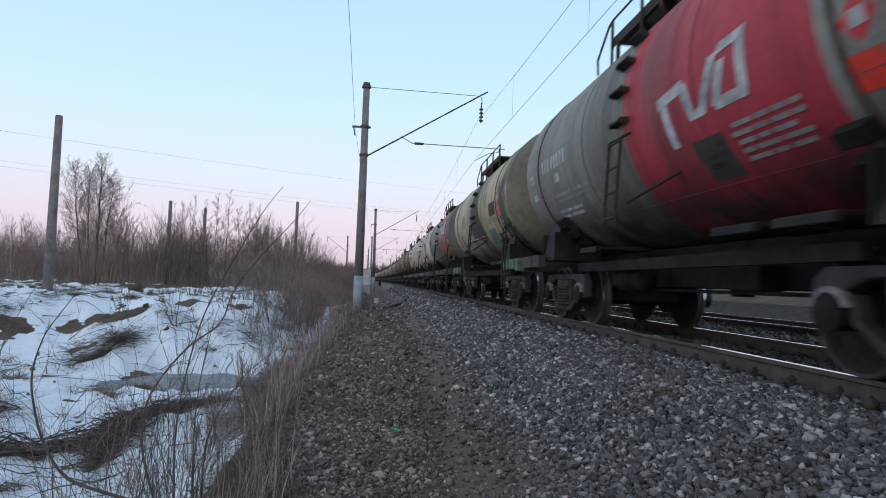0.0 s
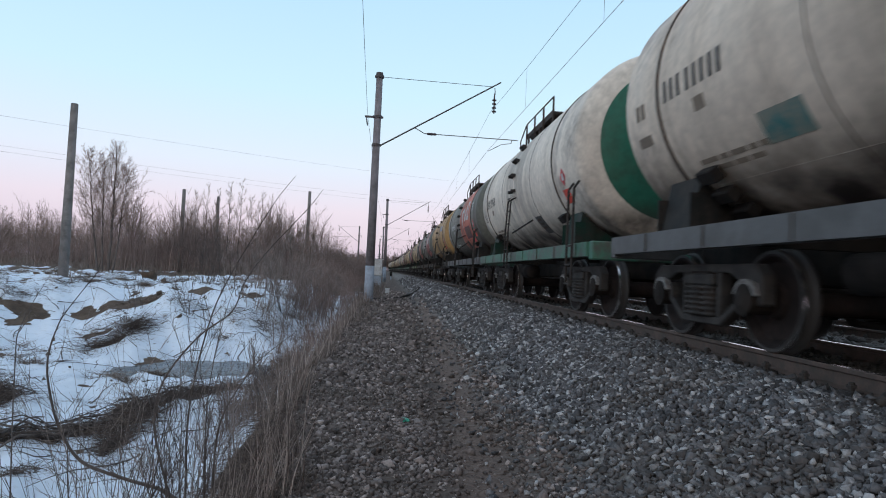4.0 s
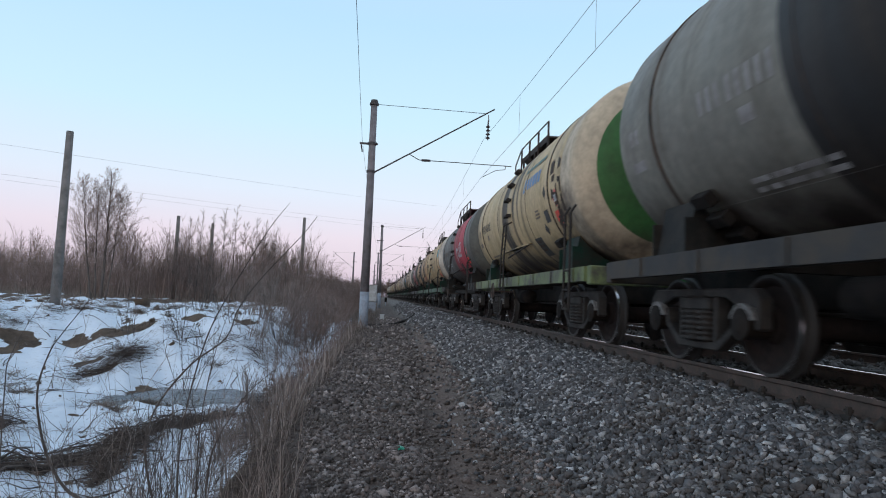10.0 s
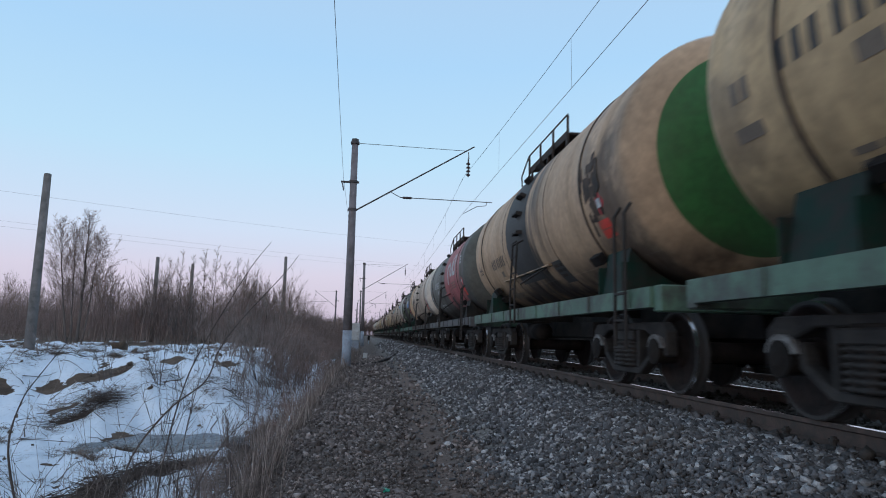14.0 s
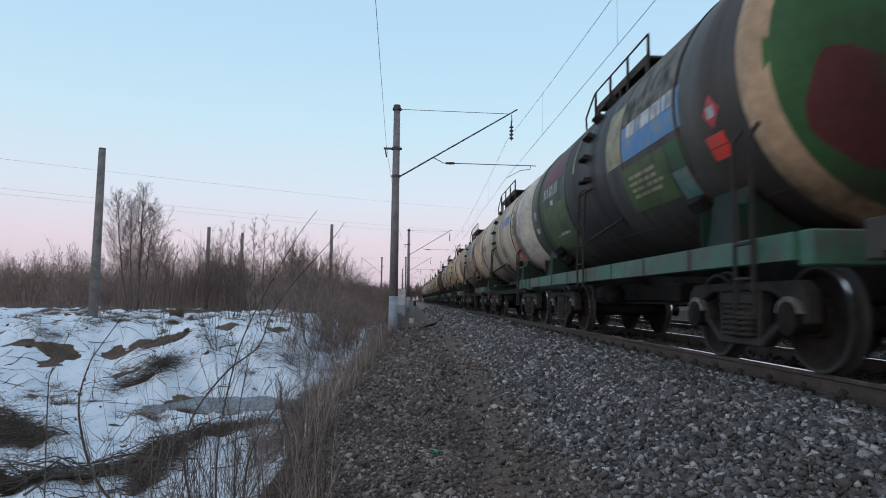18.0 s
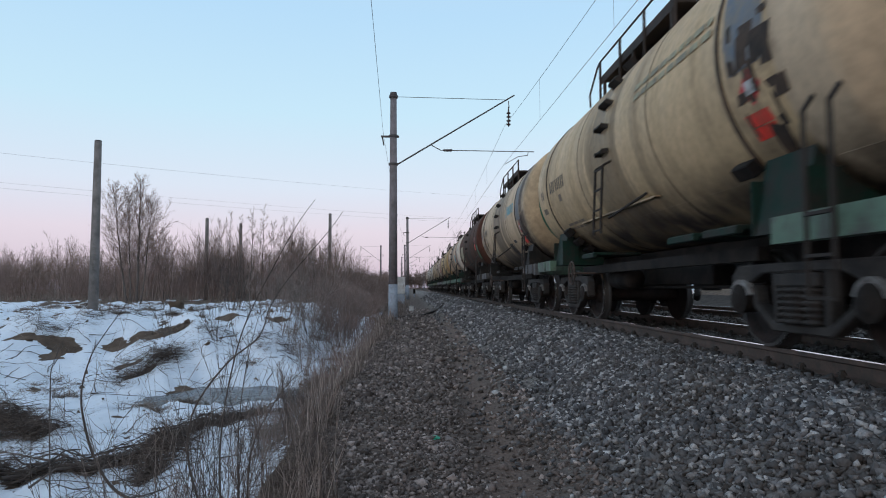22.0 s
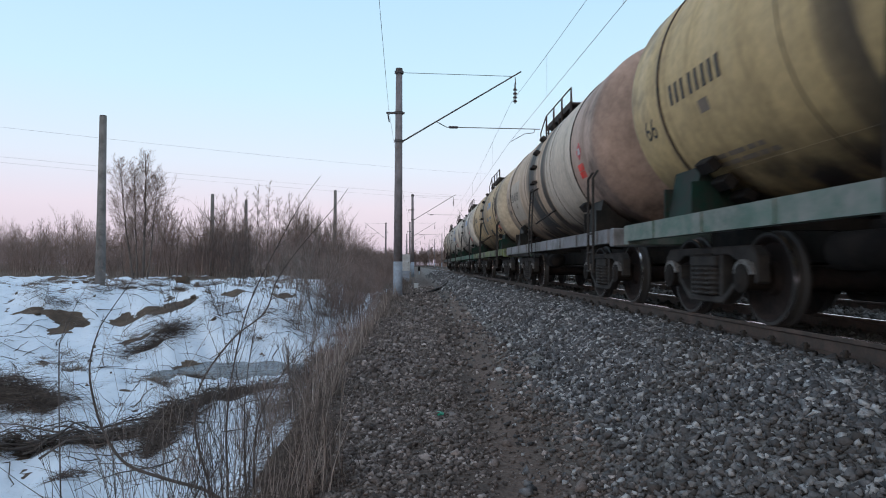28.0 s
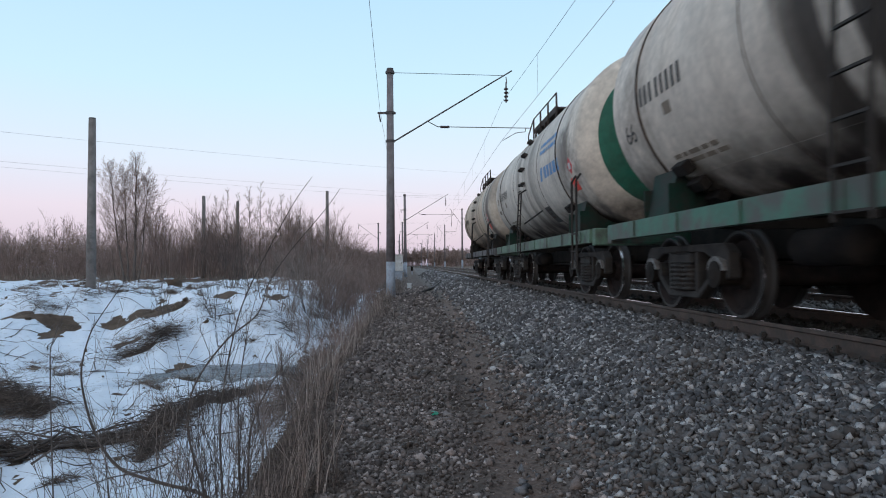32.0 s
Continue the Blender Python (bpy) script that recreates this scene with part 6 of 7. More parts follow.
brush_ridge("brush_heap", [(-4.45, 12.4), (-4.25, 11.2), (-4.05, 10.1)], 0.13, 1900, 0.42, 0.25, "arm of dead brush reaching over the snow", 46)
brush_ridge("brush_heap", [(-8.9, 20.3), (-8.3, 21.0), (-7.9, 21.9)], 0.25, 1300, 0.6, 0.4, "tuft of dead grass on the snowy bank", 47)
brush_ridge("brush_heap", [(-7.5, 24.0), (-5.5, 23.0), (-4.0, 23.5), (-3.0, 26.0)], 0.4, 800, 0.45, 0.25, "fringe of dead grass above the pool", 49)
brush_ridge("brush_heap", [(-15.2, 25.4), (-13.0, 24.0), (-12.2, 28.5), (-10.0, 29.5), (-8.0, 31.0)], 0.3, 1100, 0.4, 0.2, "dead grass along the field's broken edge", 51)
brush_ridge("brush_heap", [(-2.6, 12.2), (-2.7, 15.0), (-2.9, 19.0), (-2.6, 22.0)], 0.22, 2600, 0.45, 0.25, "dead grass along the pool's shore", 53)


# ---- bare bushes and trees ----
def grow(rng, base, direction, length, radius, depth, kids, spread, out, up=0.25, segs=4, reach=0.445, wobble=0.10):
    """Adds one stem and its shoots to out, each as (points, radii)."""
    p, d = np.array(base, float), np.array(direction, float)
    d /= np.linalg.norm(d)
    step = length / segs
    pts, rad = [p], [radius]
    for i in range(segs):
        d = d + rng.normal(0, wobble, 3) + np.array((0, 0, up * 0.25))
        d /= np.linalg.norm(d)
        q = p + d * step
        r0, r1 = radius * (1 - i / segs * 0.8), radius * (1 - (i + 1) / segs * 0.8)
        pts.append(q)
        rad.append(r1)
        if depth > 0 and i >= (1 if depth > 1 else 0):
            for _ in range(kids):
                a = np.cross(d, rng.normal(size=3))
                a /= np.linalg.norm(a)
                grow(rng, p + (q - p) * rng.random(), d * (1 - spread) + a * spread, length * reach * rng.uniform(0.76, 1.24) * (1 - 0.35 * i / segs), max(r0 * 0.5, TWIG), depth - 1, kids, spread, out, up, max(2, segs - (1 if reach > 0.4 else 3)), max(reach, 0.42), 0.10)
        p = q
    out.append((np.array(pts), np.array(rad)))


TWIG = 0.0035


def limbs_mesh(limbs, sides=3):
    """Tapered tubes along the limbs: vertices and four-cornered faces."""
    V, F, off = [], [], 0
    for n in sorted({len(l[0]) for l in limbs}):
        P = np.array([l[0] for l in limbs if len(l[0]) == n])
        R = np.array([l[1] for l in limbs if len(l[0]) == n])
        d = np.gradient(P, axis=1)
        d /= np.linalg.norm(d, axis=2, keepdims=True)
        h = np.array((0.31, 0.83, 0.46))
        s = np.cross(d, h)
        s /= np.linalg.norm(s, axis=2, keepdims=True)
        t = np.cross(d, s)
        rings = [P + (s * math.cos(2 * math.pi * j / sides) + t * math.sin(2 * math.pi * j / sides)) * R[:, :, None] for j in range(sides)]
        v = np.stack(rings, 2).reshape(len(P), -1, 3)
        quads = np.array([[i * sides + j, i * sides + (j + 1) % sides, (i + 1) * sides + (j + 1) % sides, (i + 1) * sides + j] for i in range(n - 1) for j in range(sides)])
        F.append((quads[None] + (np.arange(len(P)) * v.shape[1])[:, None, None]).reshape(-1, 4) + off)
        V.append(v.reshape(-1, 3))
        off += len(V[-1])
    return np.concatenate(V), np.concatenate(F)


def bush_limbs(seed, stems, height, radius, depth, kids, spread, fan, base_r=0.15, up=0.25, segs=4, reach=0.445, wobble=0.10):
    rng = np.random.default_rng(seed)
    out = []
    for _ in range(stems):
        a = rng.uniform(0, 2 * math.pi)
        grow(rng, (base_r * math.cos(a) * rng.random(), base_r * math.sin(a) * rng.random(), -0.1), (fan * math.cos(a), fan * math.sin(a), 1.0), height * rng.uniform(0.65, 1.05), radius * rng.uniform(0.7, 1.2), depth, kids, spread, out, up, segs, reach, wobble)
    return out


def many(name, protos, spots, mat, label, seed):
    """One joined mesh of many bushes: spots are x, y, z, scale."""
    rng = np.random.default_rng(seed)
    V, F, off = [], [], 0
    for x, y, z, s in spots:
        v, f = protos[rng.integers(len(protos))]
        a = rng.uniform(0, 2 * math.pi)
        R = np.array([[math.cos(a), -math.sin(a), 0], [math.sin(a), math.cos(a), 0], [0, 0, 1]])
        V.append((v * s) @ R.T + np.array((x, y, z)))
        F.append(f + off)
        off += len(v)
    ob = new(name, mesh_np(name, np.concatenate(V), np.concatenate(F), mat))
    return tagged(ob, label, "bushes", kind="stuff")


TWIG = 0.005
low = [limbs_mesh(bush_limbs(100 + i, 10, 2.1, 0.011, 2, 2, 0.36, 0.22, 0.9, 0.3)) for i in range(5)]
TWIG = 0.0045
scrub = [limbs_mesh(bush_limbs(140 + i, 8, 0.75, 0.0075, 1, 1, 0.45, 0.45, 0.3)) for i in range(4)]
TWIG = 0.009
shrub = [limbs_mesh(bush_limbs(150 + i, 7, 2.0, 0.015, 2, 1, 0.45, 0.30, 0.3)) for i in range(4)]
TWIG = 0.008
mid = [limbs_mesh(bush_limbs(120 + i, 7, 4.2, 0.028, 2, 3, 0.34, 0.14, 0.6, 0.35)) for i in range(3)]
TWIG = 0.0035
rng = np.random.default_rng(77)


def spots(n, x0, x1, y0, y1, s0, s1, gate=None):
    out = []
    while len(out) < n:
        x, y = rng.uniform(x0, x1), rng.uniform(y0, y1)
        if gate and not gate(x, y):
            continue
        out.append((x, y, float(ground_z(x, y)), rng.uniform(s0, s1)))
    return out


# thicket along the bank, the field's edge and the far side of the field
many("thicket", low, spots(80, -7.5, -2.2, 26, 62, 0.5, 1.1, lambda x, y: x < -1.9 - 0.02 * (y - 26) and x > -3.4 - 0.12 * (y - 26)), M["twig"], "dense leafless reddish brown thicket beside the bank", 1)
many("thicket", low, spots(220, -52, -5, 55, 95, 0.85, 1.75), M["twig"], "dense leafless brown thicket behind the snowy field", 2)
many("thicket", low, spots(190, -120, -20, 76, 140, 1.9, 3.0), M["twig"], "far leafless brown woodland edge", 3)
many("thicket", mid, spots(44, -24, -6, 52, 80, 0.9, 1.35), M["twig"], "tall leafless bushes behind the field", 4)
many("thicket", mid, spots(70, -160, -30, 95, 170, 1.4, 2.2), M["twig"], "far leafless woodland", 5)
many("thicket", low, spots(46, -7.0, -2.4, 62, 125, 1.1, 1.7), M["twig"], "leafless bushes further down the line", 6)
many("thicket", scrub, spots(85, -3.3, -1.0, 8.0, 29, 0.6, 1.25, lambda x, y: x < -0.95 - 0.012 * y), M["twig"], "low leafless brush along the bank's edge", 10)
many("thicket", shrub, spots(30, -6.5, -2.6, 23, 40, 0.7, 1.25), M["pale_bark"], "grey leafless shrubs standing in the snow", 11)
many("thicket", low, spots(90, 15, 70, 120, 330, 1.3, 2.8), M["twig"], "low leafless bushes beyond the far track", 7)
# hedge added on that rise to keep bright sky out of the underframe gaps
many("thicket", low, spots(120, 15, 24, -14, 110, 0.4, 0.85), M["twig"], "leafless hedge added beyond the far track to block low sky", 9)
TWIG = 0.05
wood = [limbs_mesh(bush_limbs(170 + i, 9, 5.2, 0.10, 2, 3, 0.36, 0.16, 1.2, 0.35)) for i in range(3)]
TWIG = 0.0035
many("thicket", wood, spots(120, -110, 90, 520, 620, 1.6, 2.6), M["twig"], "hazy far woodland across the end of the line", 12)
many("thicket", wood, spots(70, 14, 60, 230, 420, 0.7, 1.2), M["twig"], "far leafless bushes beside the second track", 13)
many("thicket", mid, spots(50, -60, -5, 130, 330, 1.0, 1.9), M["twig"], "leafless trees far down the line", 8)


def tree(x, y, name, label, seed, stems, height, radius, depth, kids, spread, fan, mat, up=0.25, segs=4, cat="tree", z=None, reach=0.445, wobble=0.10):
    """A bare tree or bush: its stems are a part of their own, the twigs another."""
    root = new(name)
    rng = np.random.default_rng(seed)
    limbs = bush_limbs(seed, stems, height, radius, depth, kids, spread, fan, 0.2, up, segs, reach, wobble)
    main = sorted(range(len(limbs)), key=lambda i: -limbs[i][1][0])[:stems]
    for i in main:
        v, f = limbs_mesh([limbs[i]], 7)
        new("trunk" if cat == "tree" else "stem", mesh_np("stem", v, f, mat, True)).parent = root
    rest = [l for i, l in enumerate(limbs) if i not in main]
    if rest:
        v, f = limbs_mesh(rest, 3)
        o = new("crown", mesh_np("twigs", v, f, mat))
        o.parent = root
        tagged(o, kind="stuff")
    root.location = (x, y, float(ground_z(x, y)) if z is None else z)
    return tagged(root, label, cat)


def crowned_tree(x, y, name, label, seed, stems, mat, wide, clear=0.3, branches=26, twig=0.010, z=None):
    """A bare tree: stems as (foot offset, tip offset, height, radius), boughs that rise round them to an egg-shaped crown, fine twigs at their ends."""
    global TWIG
    TWIG = twig
    root = new(name)
    rng = np.random.default_rng(seed)
    out = []
    for foot, tip, height, radius in stems:
        n = 12
        u = np.linspace(0, 1, n)
        pts = np.stack([foot + (tip - foot) * u ** 0.8 + rng.normal(0, 0.05, n) * u, rng.normal(0, 0.05, n) * u, height * u - 0.1], 1)
        rad = radius * (1 - 0.85 * u)
        v, f = limbs_mesh([(pts, rad)], 7)
        new("trunk", mesh_np("trunk", v, f, M["bark"], True)).parent = root
        for k in range(branches):
            h = clear + (0.97 - clear) * (k + rng.random()) / branches
            p = np.array([np.interp(h, u, pts[:, c]) for c in range(3)])
            a = 2.4 * k + rng.normal(0, 0.4)
            v_ = (h - clear) / (1 - clear)
            reach = wide * (0.45 + 0.55 * math.sin(math.pi * min(1.0, 0.28 + 0.72 * v_))) * (1.15 - 0.75 * v_) * rng.uniform(0.6, 1.15)
            rise = 0.9 + 1.0 * v_
            grow(rng, p, (math.cos(a), math.sin(a), rise), reach * math.sqrt(1 + rise * rise) * 0.85, max(twig * 1.6, radius * 0.30 * (1 - 0.7 * v_)), 2, 2, 0.46, out, 0.16, 7, 0.30, 0.10)
    v, f = limbs_mesh(out, 3)
    o = new("crown", mesh_np("twigs", v, f, mat))
    o.parent = root
    tagged(o, kind="stuff")
    root.location = (x, y, float(ground_z(x, y)) if z is None else z)
    return tagged(root, label, "tree")


crowned_tree(-19.7, 47.0, "birch_tree", "leafless birch with a full egg-shaped crown at the field's edge", 203, [(0.0, 0.15, 9.2, 0.11), (-0.35, -0.75, 8.2, 0.07), (-0.6, -1.8, 8.4, 0.075), (0.3, 1.0, 7.4, 0.06)], M["twig"], 2.35, 0.27, 36, 0.0065)
TWIG = 0.009
for i, (x, y, h) in enumerate(((-16.4, 58, 7.0), (-14.9, 60, 7.4), (-13.2, 57, 7.2), (-12.0, 60, 6.9), (-10.9, 58, 6.4), (-9.6, 56, 5.4), (-8.3, 54, 4.6), (-6.8, 50, 3.6), (-23.5, 62, 5.6), (-27.0, 64, 5.4), (-25.5, 58, 4.4), (-34, 70, 5.6), (-40, 76, 6.2), (-46, 80, 5.8))):
    crowned_tree(x, y, "bare_tree", "leafless young tree standing out of the thicket", 220 + i, [(0.0, 0.2, h * 1.18, 0.04), (-0.4, -0.9, h * 1.08, 0.03), (0.4, 1.0, h * 0.98, 0.03)], M["pale_bark" if i % 2 else "twig"], 1.0, 0.40, 14, 0.0055)
TWIG = 0.0028
# bushes close to the camera on the bank
for i, (x, y, st, h, fan) in enumerate(((-1.75, 4.4, 12, 1.2, 0.30), (-2.1, 5.2, 12, 1.4, 0.35), (-1.5, 3.6, 10, 0.85, 0.35), (-1.35, 4.9, 9, 0.8, 0.4), (-1.9, 6.6, 9, 1.15, 0.4), (-1.6, 5.8, 8, 1.0, 0.4), (-2.5, 4.6, 4, 0.9, 0.5), (-3.2, 6.2, 4, 1.0, 0.5), (-2.4, 8.8, 8, 1.2, 0.4), (-4.9, 7.4, 3, 0.6, 0.6), (-2.6, 11.5, 9, 1.3, 0.4), (-2.0, 9.8, 8, 1.0, 0.45), (-5.6, 19.5, 6, 2.2, 0.3), (-4.6, 24.5, 8, 2.4, 0.35), (-6.8, 23.0, 7, 2.0, 0.4), (-3.6, 21.5, 8, 1.9, 0.35), (-9.0, 24.0, 6, 1.8, 0.4), (-12.5, 27.0, 6, 1.7, 0.4), (-7.6, 27.5, 8, 2.4, 0.35), (-5.2, 28.5, 8, 2.6, 0.35), (-1.25, 4.2, 14, 0.9, 0.30), (-1.15, 5.4, 10, 0.7, 0.35), (-1.3, 7.6, 9, 0.8, 0.4), (-3.3, 17.0, 8, 1.3, 0.35), (-4.2, 26.5, 9, 2.2, 0.35), (-6.2, 31.0, 9, 2.4, 0.35), (-8.8, 33.0, 9, 2.4, 0.35), (-3.6, 29.5, 10, 2.6, 0.35), (-2.7, 25.0, 9, 1.8, 0.4), (-7.0, 34.5, 9, 2.6, 0.35))):
    TWIG = 0.0027 if y < 8 else (0.004 if y < 15 else 0.007)
    if y < 8:
        h, st = (h - 0.62 * float(ground_z(x, y)), st) if x > -2.2 else (h, max(2, st - 2))
    tree(x, y, "bare_bush", "leafless thin-stemmed bush on the bank's snowy side", 260 + i, st, h, 0.0058 if y < 10 else 0.012, 2 if y > 8 or st > 11 else 1, 1 if y > 8 or st > 11 else 2, 0.34, fan * (0.75 if y < 8 else 1.0), M["pale_bark" if i % 2 else "bark"], 0.3, cat="bush")
TWIG = 0.003


def snow_tufts():
    """Stubble and weeds that stick out of the snow, in small clumps."""
    rng = np.random.default_rng(91)
    B, D, L, W = [], [], [], []
    for i in range(330):
        cx, cy = rng.uniform(-20, -3.0), rng.uniform(9, 44)
        big = i % 8 == 0 and cy > 15
        n = int(rng.integers(8, 60)) if not big else int(rng.integers(90, 220))
        r = rng.uniform(0.05, 0.4) if not big else rng.uniform(0.12, 0.30)
        x, y = cx + rng.normal(0, r, n), cy + rng.normal(0, r * 0.7, n)
        B.append(np.stack([x, y, np.maximum(ground_z(x, y), snow_z(x, y)) - 0.02], 1))
        D.append(np.stack([rng.normal(0, 0.6, n), rng.normal(0, 0.6, n), rng.uniform(0.25, 1.0, n)], 1))
        L.append(rng.uniform(0.12, 0.5) * rng.lognormal(0, 0.3, n))
        W.append(np.full(n, 0.0028 + 0.00025 * cy))
    blades("snow_weeds", np.concatenate(B), np.concatenate(D), np.concatenate(L), np.concatenate(W), M["brush"], "dead weeds and stubble sticking out of the snow", 0.4, 92)


snow_tufts()


def soil_clods():
    """Small dark clods and leaf litter that melted into the snow."""
    rng = np.random.default_rng(93)
    x, y = rng.uniform(-19, -3.0, 420), 8 + 30 * rng.random(420)
    keep = lumps(x * 0.5, y * 0.4, 8.0) + rng.normal(0, 0.35, 420) > 0.1
    x, y = x[keep], y[keep]
    size = 0.03 * rng.lognormal(0, 0.6, len(x)) * (0.7 + y / 30)
    z = np.maximum(ground_z(x, y), snow_z(x, y)) + 0.2 * size
    ob = strew("soil_clods", np.stack([x, y, z], 1), size, M["field"], "small dark clods of soil lying on the snow", 94)
    return ob


soil_clods()


def fallen_sticks():
    rng = np.random.default_rng(95)
    limbs = []
    # broken branches caught in the brush across the ditch
    ridge = np.array([(-7.2, 9.6), (-6.2, 10.1), (-5.5, 10.4), (-5.0, 11.0), (-4.6, 11.8), (-4.3, 12.8), (-3.9, 13.9), (-3.3, 15.0)])
    for _ in range(60):
        k = int(rng.integers(0, len(ridge) - 1))
        a, b = ridge[k], ridge[k + 1]
        way = (b - a) / np.linalg.norm(b - a) * rng.choice([-1, 1]) + rng.normal(0, 0.35, 2)
        n, ln = 6, rng.uniform(0.6, 1.9)
        px = a[0] + (b[0] - a[0]) * rng.random() + rng.normal(0, 0.15) + way[0] * np.linspace(-0.5, 0.5, n) * ln
        py = a[1] + (b[1] - a[1]) * rng.random() + rng.normal(0, 0.15) + way[1] * np.linspace(-0.5, 0.5, n) * ln
        pz = np.maximum(ground_z(px, py), snow_z(px, py)) + 0.03 + rng.uniform(0.0, 0.16) + rng.uniform(-0.05, 0.22) * np.linspace(0, 1, n)
        limbs.append((np.stack([px, py, pz], 1), np.linspace(1.0, 0.35, n) * rng.uniform(0.008, 0.026)))
    for _ in range(200):
        x, y = rng.uniform(-14, -2.6), rng.uniform(9.5, 30)
        a, n, ln = rng.uniform(0, 2 * math.pi), 5, rng.uniform(0.4, 1.8)
        px = x + np.cos(a) * np.linspace(0, ln, n) + rng.normal(0, 0.04, n)
        py = y + np.sin(a) * np.linspace(0, ln, n) + rng.normal(0, 0.04, n)
        pz = np.maximum(ground_z(px, py), snow_z(px, py)) + 0.01 + rng.uniform(0, 0.12) * np.linspace(0, 1, n)
        limbs.append((np.stack([px, py, pz], 1), np.linspace(0.009, 0.003, n) * (1 + y / 30)))
    v, f = limbs_mesh(limbs, 4)
    tagged(new("fallen_sticks", mesh_np("fallen_sticks", v, f, M["bark"])), "thin fallen sticks scattered on the snow", "sticks", kind="stuff")


fallen_sticks()


def whip(points, r, label, twigs, seed):
    """One long bent stem with a few side shoots."""
    root = new("sapling")
    rng = np.random.default_rng(seed)
    pts = [np.array(p, float) for p in points]
    fine = []
    for a, b, c, d in zip([pts[0]] + pts[:-2], pts[:-1], pts[1:], pts[2:] + [pts[-1]]):
        for i in range(5):
            u = i / 5
            fine.append(0.5 * ((2 * b) + (-a + c) * u + (2 * a - 5 * b + 4 * c - d) * u * u + (-a + 3 * b - 3 * c + d) * u ** 3))
    fine.append(pts[-1])
    n = len(fine) - 1
    v, f = limbs_mesh([(np.array(fine), np.array([r * (1 - 0.85 * i / n) for i in range(n + 1)]))], 6)
    new("stem", mesh_np("stem", v, f, M["bark"], True)).parent = root
    for _ in range(twigs):
        i = rng.integers(n // 5, n - n // 6)
        d = fine[i + 1] - fine[i]
        d = d / np.linalg.norm(d) + rng.normal(0, 0.45, 3)
        out = []
        grow(rng, fine[i], d, rng.uniform(0.25, 0.6) * (1.1 - i / n), r * 0.30, 1, 1, 0.4, out)
        v, f = limbs_mesh(out, 3)
        new("side_shoot", mesh_np("side_shoot", v, f, M["bark"])).parent = root
    return tagged(root, label, "sapling")


def gz(x, y, d=-0.08):
    return (x, y, float(ground_z(x, y)) + d)


whip([gz(-1.15, 4.8), (-1.51, 4.9, -0.27), (-1.84, 4.9, -0.16), (-2.15, 4.9, -0.04), (-2.32, 4.9, 0.20), (-2.41, 4.9, 0.49), (-2.43, 4.9, 0.70), (-2.38, 4.9, 0.92), (-2.31, 4.9, 1.06), (-2.12, 4.9, 1.34)], 0.015, "long bent leafless sapling arching over the ditch", 8, 301)
whip([gz(-1.55, 5.4), (-1.68, 5.4, -0.43), (-1.82, 5.4, 0.09), (-1.77, 5.4, 0.47), (-1.52, 5.4, 0.83), (-1.26, 5.4, 1.05), (-1.17, 5.4, 1.30), (-1.0, 5.4, 1.56), (-0.70, 5.4, 1.92), (-0.58, 5.4, 2.09)], 0.011, "leafless sapling leaning towards the track", 8, 302)
whip([gz(-1.60, 5.6), (-1.60, 5.6, -0.53), (-1.62, 5.6, 0.03), (-1.58, 5.6, 0.49), (-1.48, 5.6, 0.97), (-1.38, 5.6, 1.25), (-1.23, 5.6, 1.56), (-1.0, 5.6, 1.99), (-0.84, 5.6, 2.22)], 0.011, "slim leafless sapling on the bank", 8, 303)
whip([gz(-3.4, 6.4), (-3.52, 6.5, 0.34), (-3.48, 6.5, 0.78), (-3.20, 6.5, 1.35)], 0.008, "thin upright sapling in the ditch", 7, 304)
whip([gz(-1.23, 5.0), (-1.23, 5.0, 0.07), (-1.18, 5.0, 0.32), (-1.07, 5.0, 0.53), (-0.93, 5.0, 0.73), (-0.60, 5.0, 1.01)], 0.009, "short leafless shoot leaning over the bank", 4, 305)
whip([gz(-1.36, 5.3), (-1.39, 5.3, 0.09), (-1.37, 5.3, 0.56), (-1.30, 5.3, 0.99), (-1.22, 5.3, 1.29)], 0.008, "thin upright leafless shoot on the bank", 6, 306)
whip([gz(-2.6, 6.0), (-2.75, 6.0, -0.4), (-2.7, 6.0, 0.1), (-2.45, 6.1, 0.5)], 0.007, "thin leafless shoot in the snow", 6, 307)


# ---- small things beside the line ----
def relay_cabinet(x, y):
    root = new("relay_cabinet")
    z = 0.0
    bm = bmesh.new()
    box(bm, -0.34, 0.34, -0.25, 0.25, 0.95, 2.3, 0.02)
    part("body", bm, M["cabinet"], root)
    bm = bmesh.new()
    box(bm, -0.38, 0.38, -0.29, 0.29, 2.3, 2.36, 0.015)
    part("roof", bm, M["cabinet"], root)
    bm = bmesh.new()
    box(bm, -0.29, 0.29, -0.268, -0.252, 1.02, 2.24, 0.006)
    part("door", bm, M["cabinet"], root)
    bm = bmesh.new()
    box(bm, 0.20, 0.235, -0.29, -0.269, 1.55, 1.72, 0.004)
    part("door_handle", bm, M["steel"], root)
    bm = bmesh.new()
    box(bm, -0.30, 0.30, -0.2, 0.2, -0.1, 0.95, 0.02)
    part("plinth", bm, M["mastfoot"], root)
    root.location = (x, y, z)
    return tagged(root, "light grey trackside relay cabinet on a plinth", "cabinet")


relay_cabinet(-0.88, 55.0)


def junction_box(x, y):
    root = new("cable_box")
    bm = bmesh.new()
    box(bm, -0.13, 0.13, -0.10, 0.10, 0.0, 0.34, 0.03)
    part("body", bm, M["cabinet"], root)
    bm = bmesh.new()
    box(bm, -0.15, 0.15, -0.12, 0.12, 0.34, 0.38, 0.015)
    part("lid", bm, M["cabinet"], root)
    root.location = gz(x, y, -0.02)
    return tagged(root, "small pale cable box standing on the earth", "box")


junction_box(0.0, 38.7)


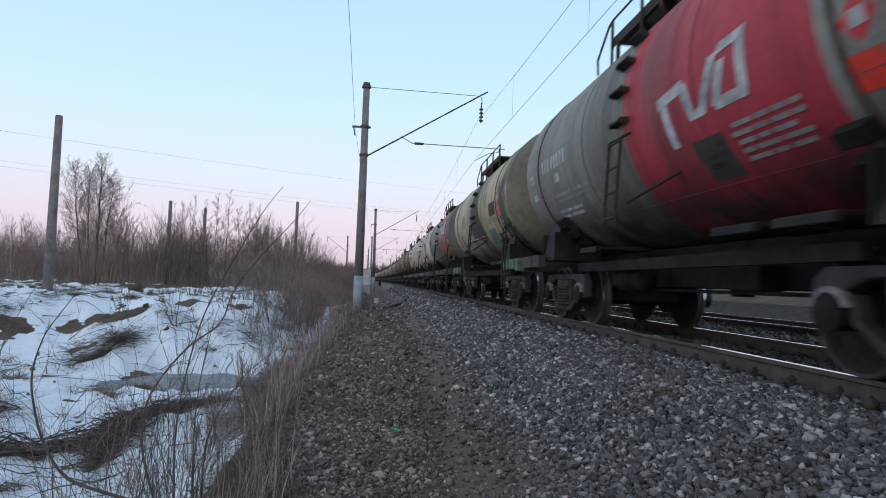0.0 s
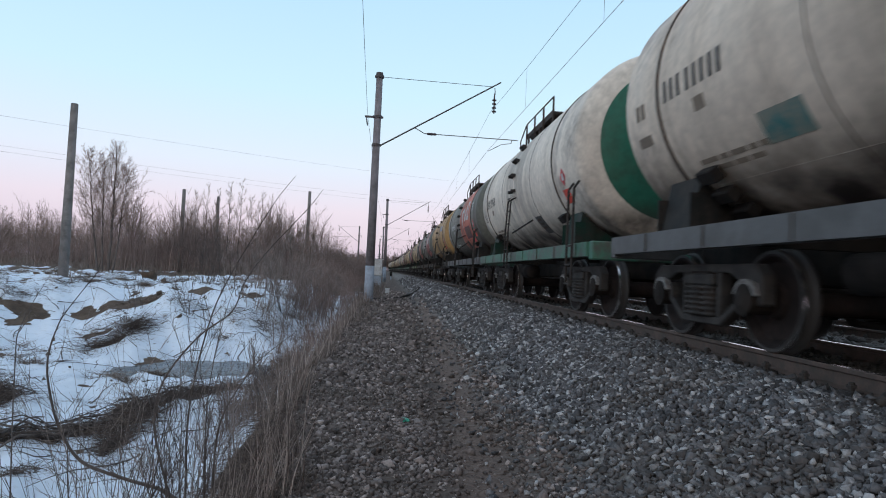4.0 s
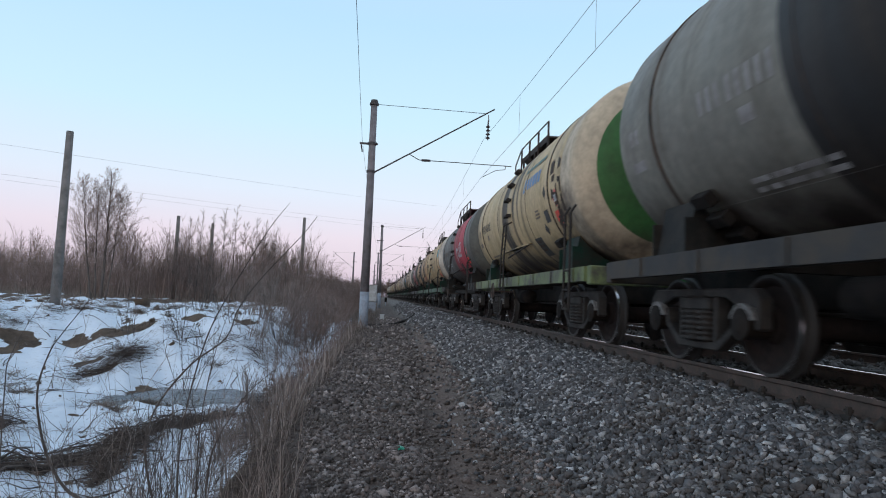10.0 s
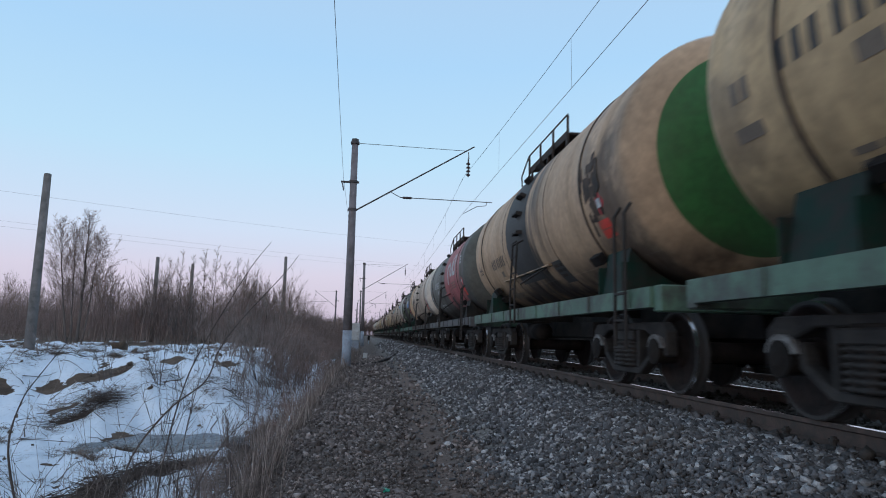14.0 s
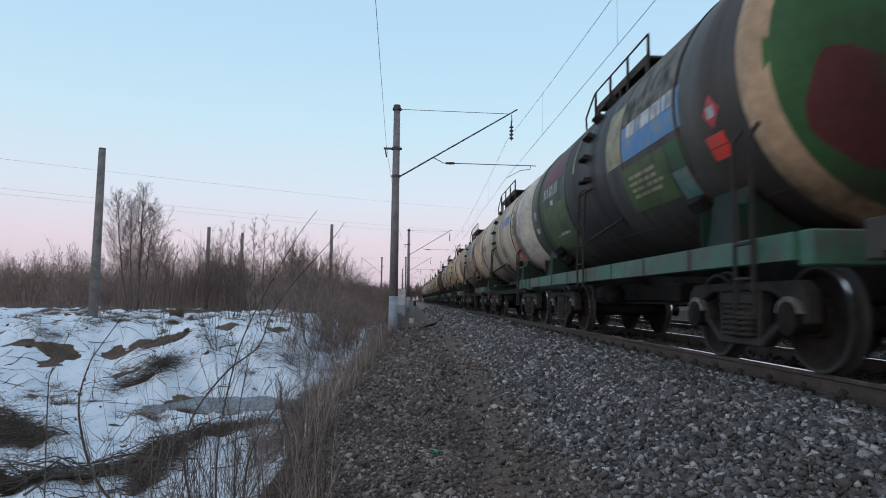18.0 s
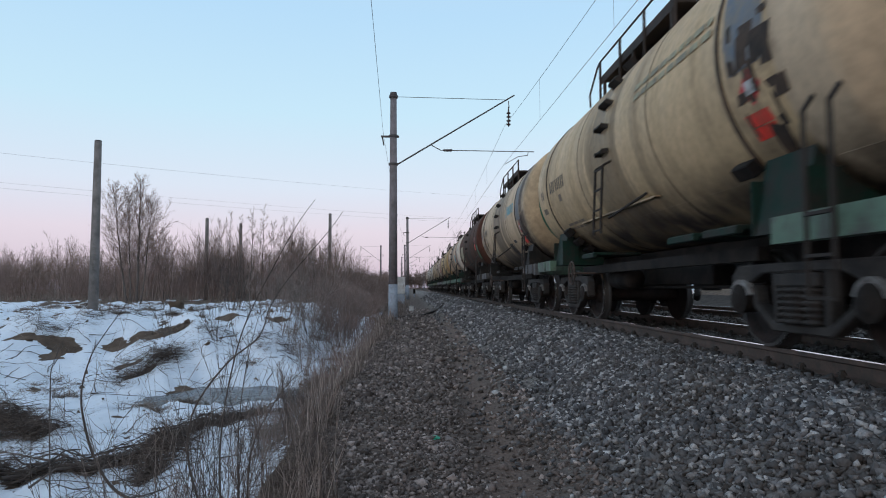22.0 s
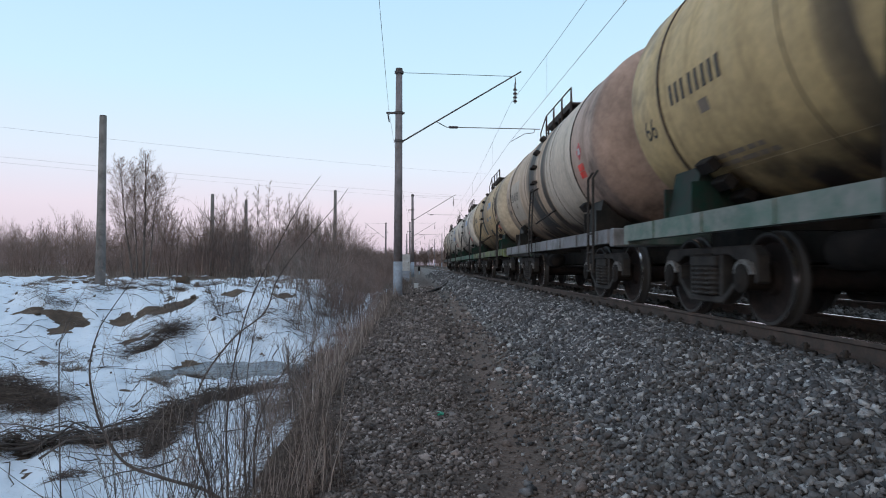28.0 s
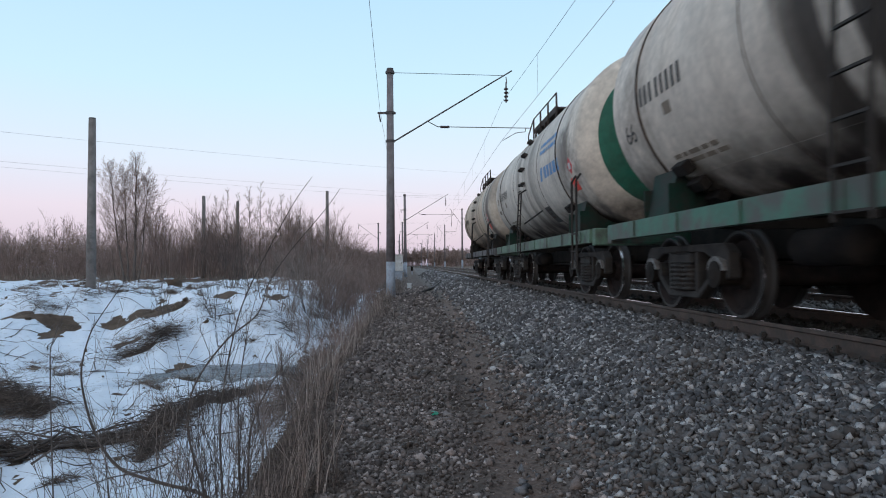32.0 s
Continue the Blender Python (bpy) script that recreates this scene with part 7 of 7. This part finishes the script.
def dwarf_signal(x, y):
    root = new("dwarf_signal")
    bm = bmesh.new()
    box(bm, -0.18, 0.18, -0.15, 0.15, 0.55, 1.25, 0.04)
    part("head", bm, M["black"], root)
    bm = bmesh.new()
    rod(bm, (0, 0, -0.1), (0, 0, 0.55), 0.07, 0.07, 10)
    part("post", bm, M["mastfoot"], root)
    for z in (0.75, 1.05):
        bm = bmesh.new()
        lathe(bm, [(-0.30, 0.10), (-0.15, 0.10), (-0.15, 0.08)], 12, "y", (0, 0, z))
        part("lens_hood", bm, M["black"], root)
    root.location = gz(x, y, 0)
    return tagged(root, "low black shunting signal beside the track", "signal")


dwarf_signal(0.45, 100.0)

M["litter"] = plain("green_plastic", (0.03, 0.30, 0.20), 0.35, 0.0, 0.4, 30, None, 0, 0.3)
M["paper"] = plain("dirty_paper", (0.62, 0.62, 0.60), 0.8, 0.0, 0.2, 20, (0.3, 0.28, 0.25), 0.4)


def scrap(x, y, size, mat, name, label, seed):
    r = random.Random(seed)
    bm = bmesh.new()
    bmesh.ops.create_icosphere(bm, subdivisions=2, radius=size)
    for v in bm.verts:
        v.co *= r.uniform(0.6, 1.25)
        v.co.z *= 0.45
    ob = part(name, bm, mat)
    ob.location = gz(x, y, size * 0.25)
    return tagged(ob, label, "litter")


scrap(0.23, 6.24, 0.042, M["litter"], "plastic_scrap", "crumpled green plastic scrap on the gravel", 1)
scrap(-0.62, 5.18, 0.018, M["paper"], "paper_scrap", "dirty white paper scrap in the grass", 2)
scrap(2.45, 3.55, 0.02, M["paper"], "paper_scrap", "small white scrap on the ballast", 3)


# a black tube stands for the dark line across the shelf
def dark_ridge(points):
    bm = bmesh.new()
    pipe(bm, points, 0.06, 6)
    return tagged(part("cable_pipe", bm, M["black"]), "dark low ridge lying across the shelf", "pipe")


dark_ridge([gz(-0.7, 30.5, 0.02), gz(0.66, 34.5, 0.02), gz(1.5, 38.0, 0.03), gz(2.2, 41.0, 0.03)])

for a, b in (((-37.1, 60, 13.6), (-3.2, 110, 18.2)), ((-43.3, 70, 12.5), (-3.5, 120, 15.2)), ((-43.3, 70, 11.9), (-3.5, 120, 14.4))):
    bm = bmesh.new()
    p0 = Vector(a) + (Vector(a) - Vector(b)) * 0.6
    p1 = Vector(b) + (Vector(b) - Vector(a)) * 0.9
    pts = []
    for i in range(21):
        u = i / 20
        p = p0.lerp(p1, u)
        p.z -= 1.0 * 4 * u * (1 - u) - 0.95
        pts.append(p)
    for c, d in zip(pts[:-1], pts[1:]):
        rod(bm, c, d, 0.011, 0.011, 4, False)
    tagged(part("power_line", bm, M["wire"]), "thin power line crossing far off over the field", "overhead wire", kind="structure")

third = build_mast(9.8, 4.2, CONTACT_Z, MESSENGER_Z, -1)
third.location = (-6.3, 132.0, 0.3)
tagged(third, "concrete mast with its bracket over a side line", "catenary mast")


def motions():
    """The train comes towards the camera and passes it, slowing down; its wheels roll."""
    for k, root in enumerate(TRAIN):
        rows = []
        for t in range(0, 33):
            y = PITCH * (k + 0.5) + SHIFT.get(k, 0.0) - travelled(t)
            rows.append((t, pose(TRACK_X + bend(y), y, RAIL_Z, 0, 0, math.degrees(math.atan(1.3e-4 * max(0.0, y - 80.0))))))
        walk(root, rows)
    sets = [o for root in TRAIN for o in root.children_recursive if o.name.split(".")[0] == "wheelset"]
    rows = []
    for i in range(0, 481):
        t = i / 15.0
        rows.append((t, pose(0, 0, 0, math.degrees(travelled(t) / 0.4785))))
    walk(sets[0], rows)
    first = sets[0].animation_data
    for w in sets[1:]:
        w.rotation_mode = "QUATERNION"
        a = w.animation_data_create()
        a.action = first.action
        a.action_slot = first.action_slot


motions()
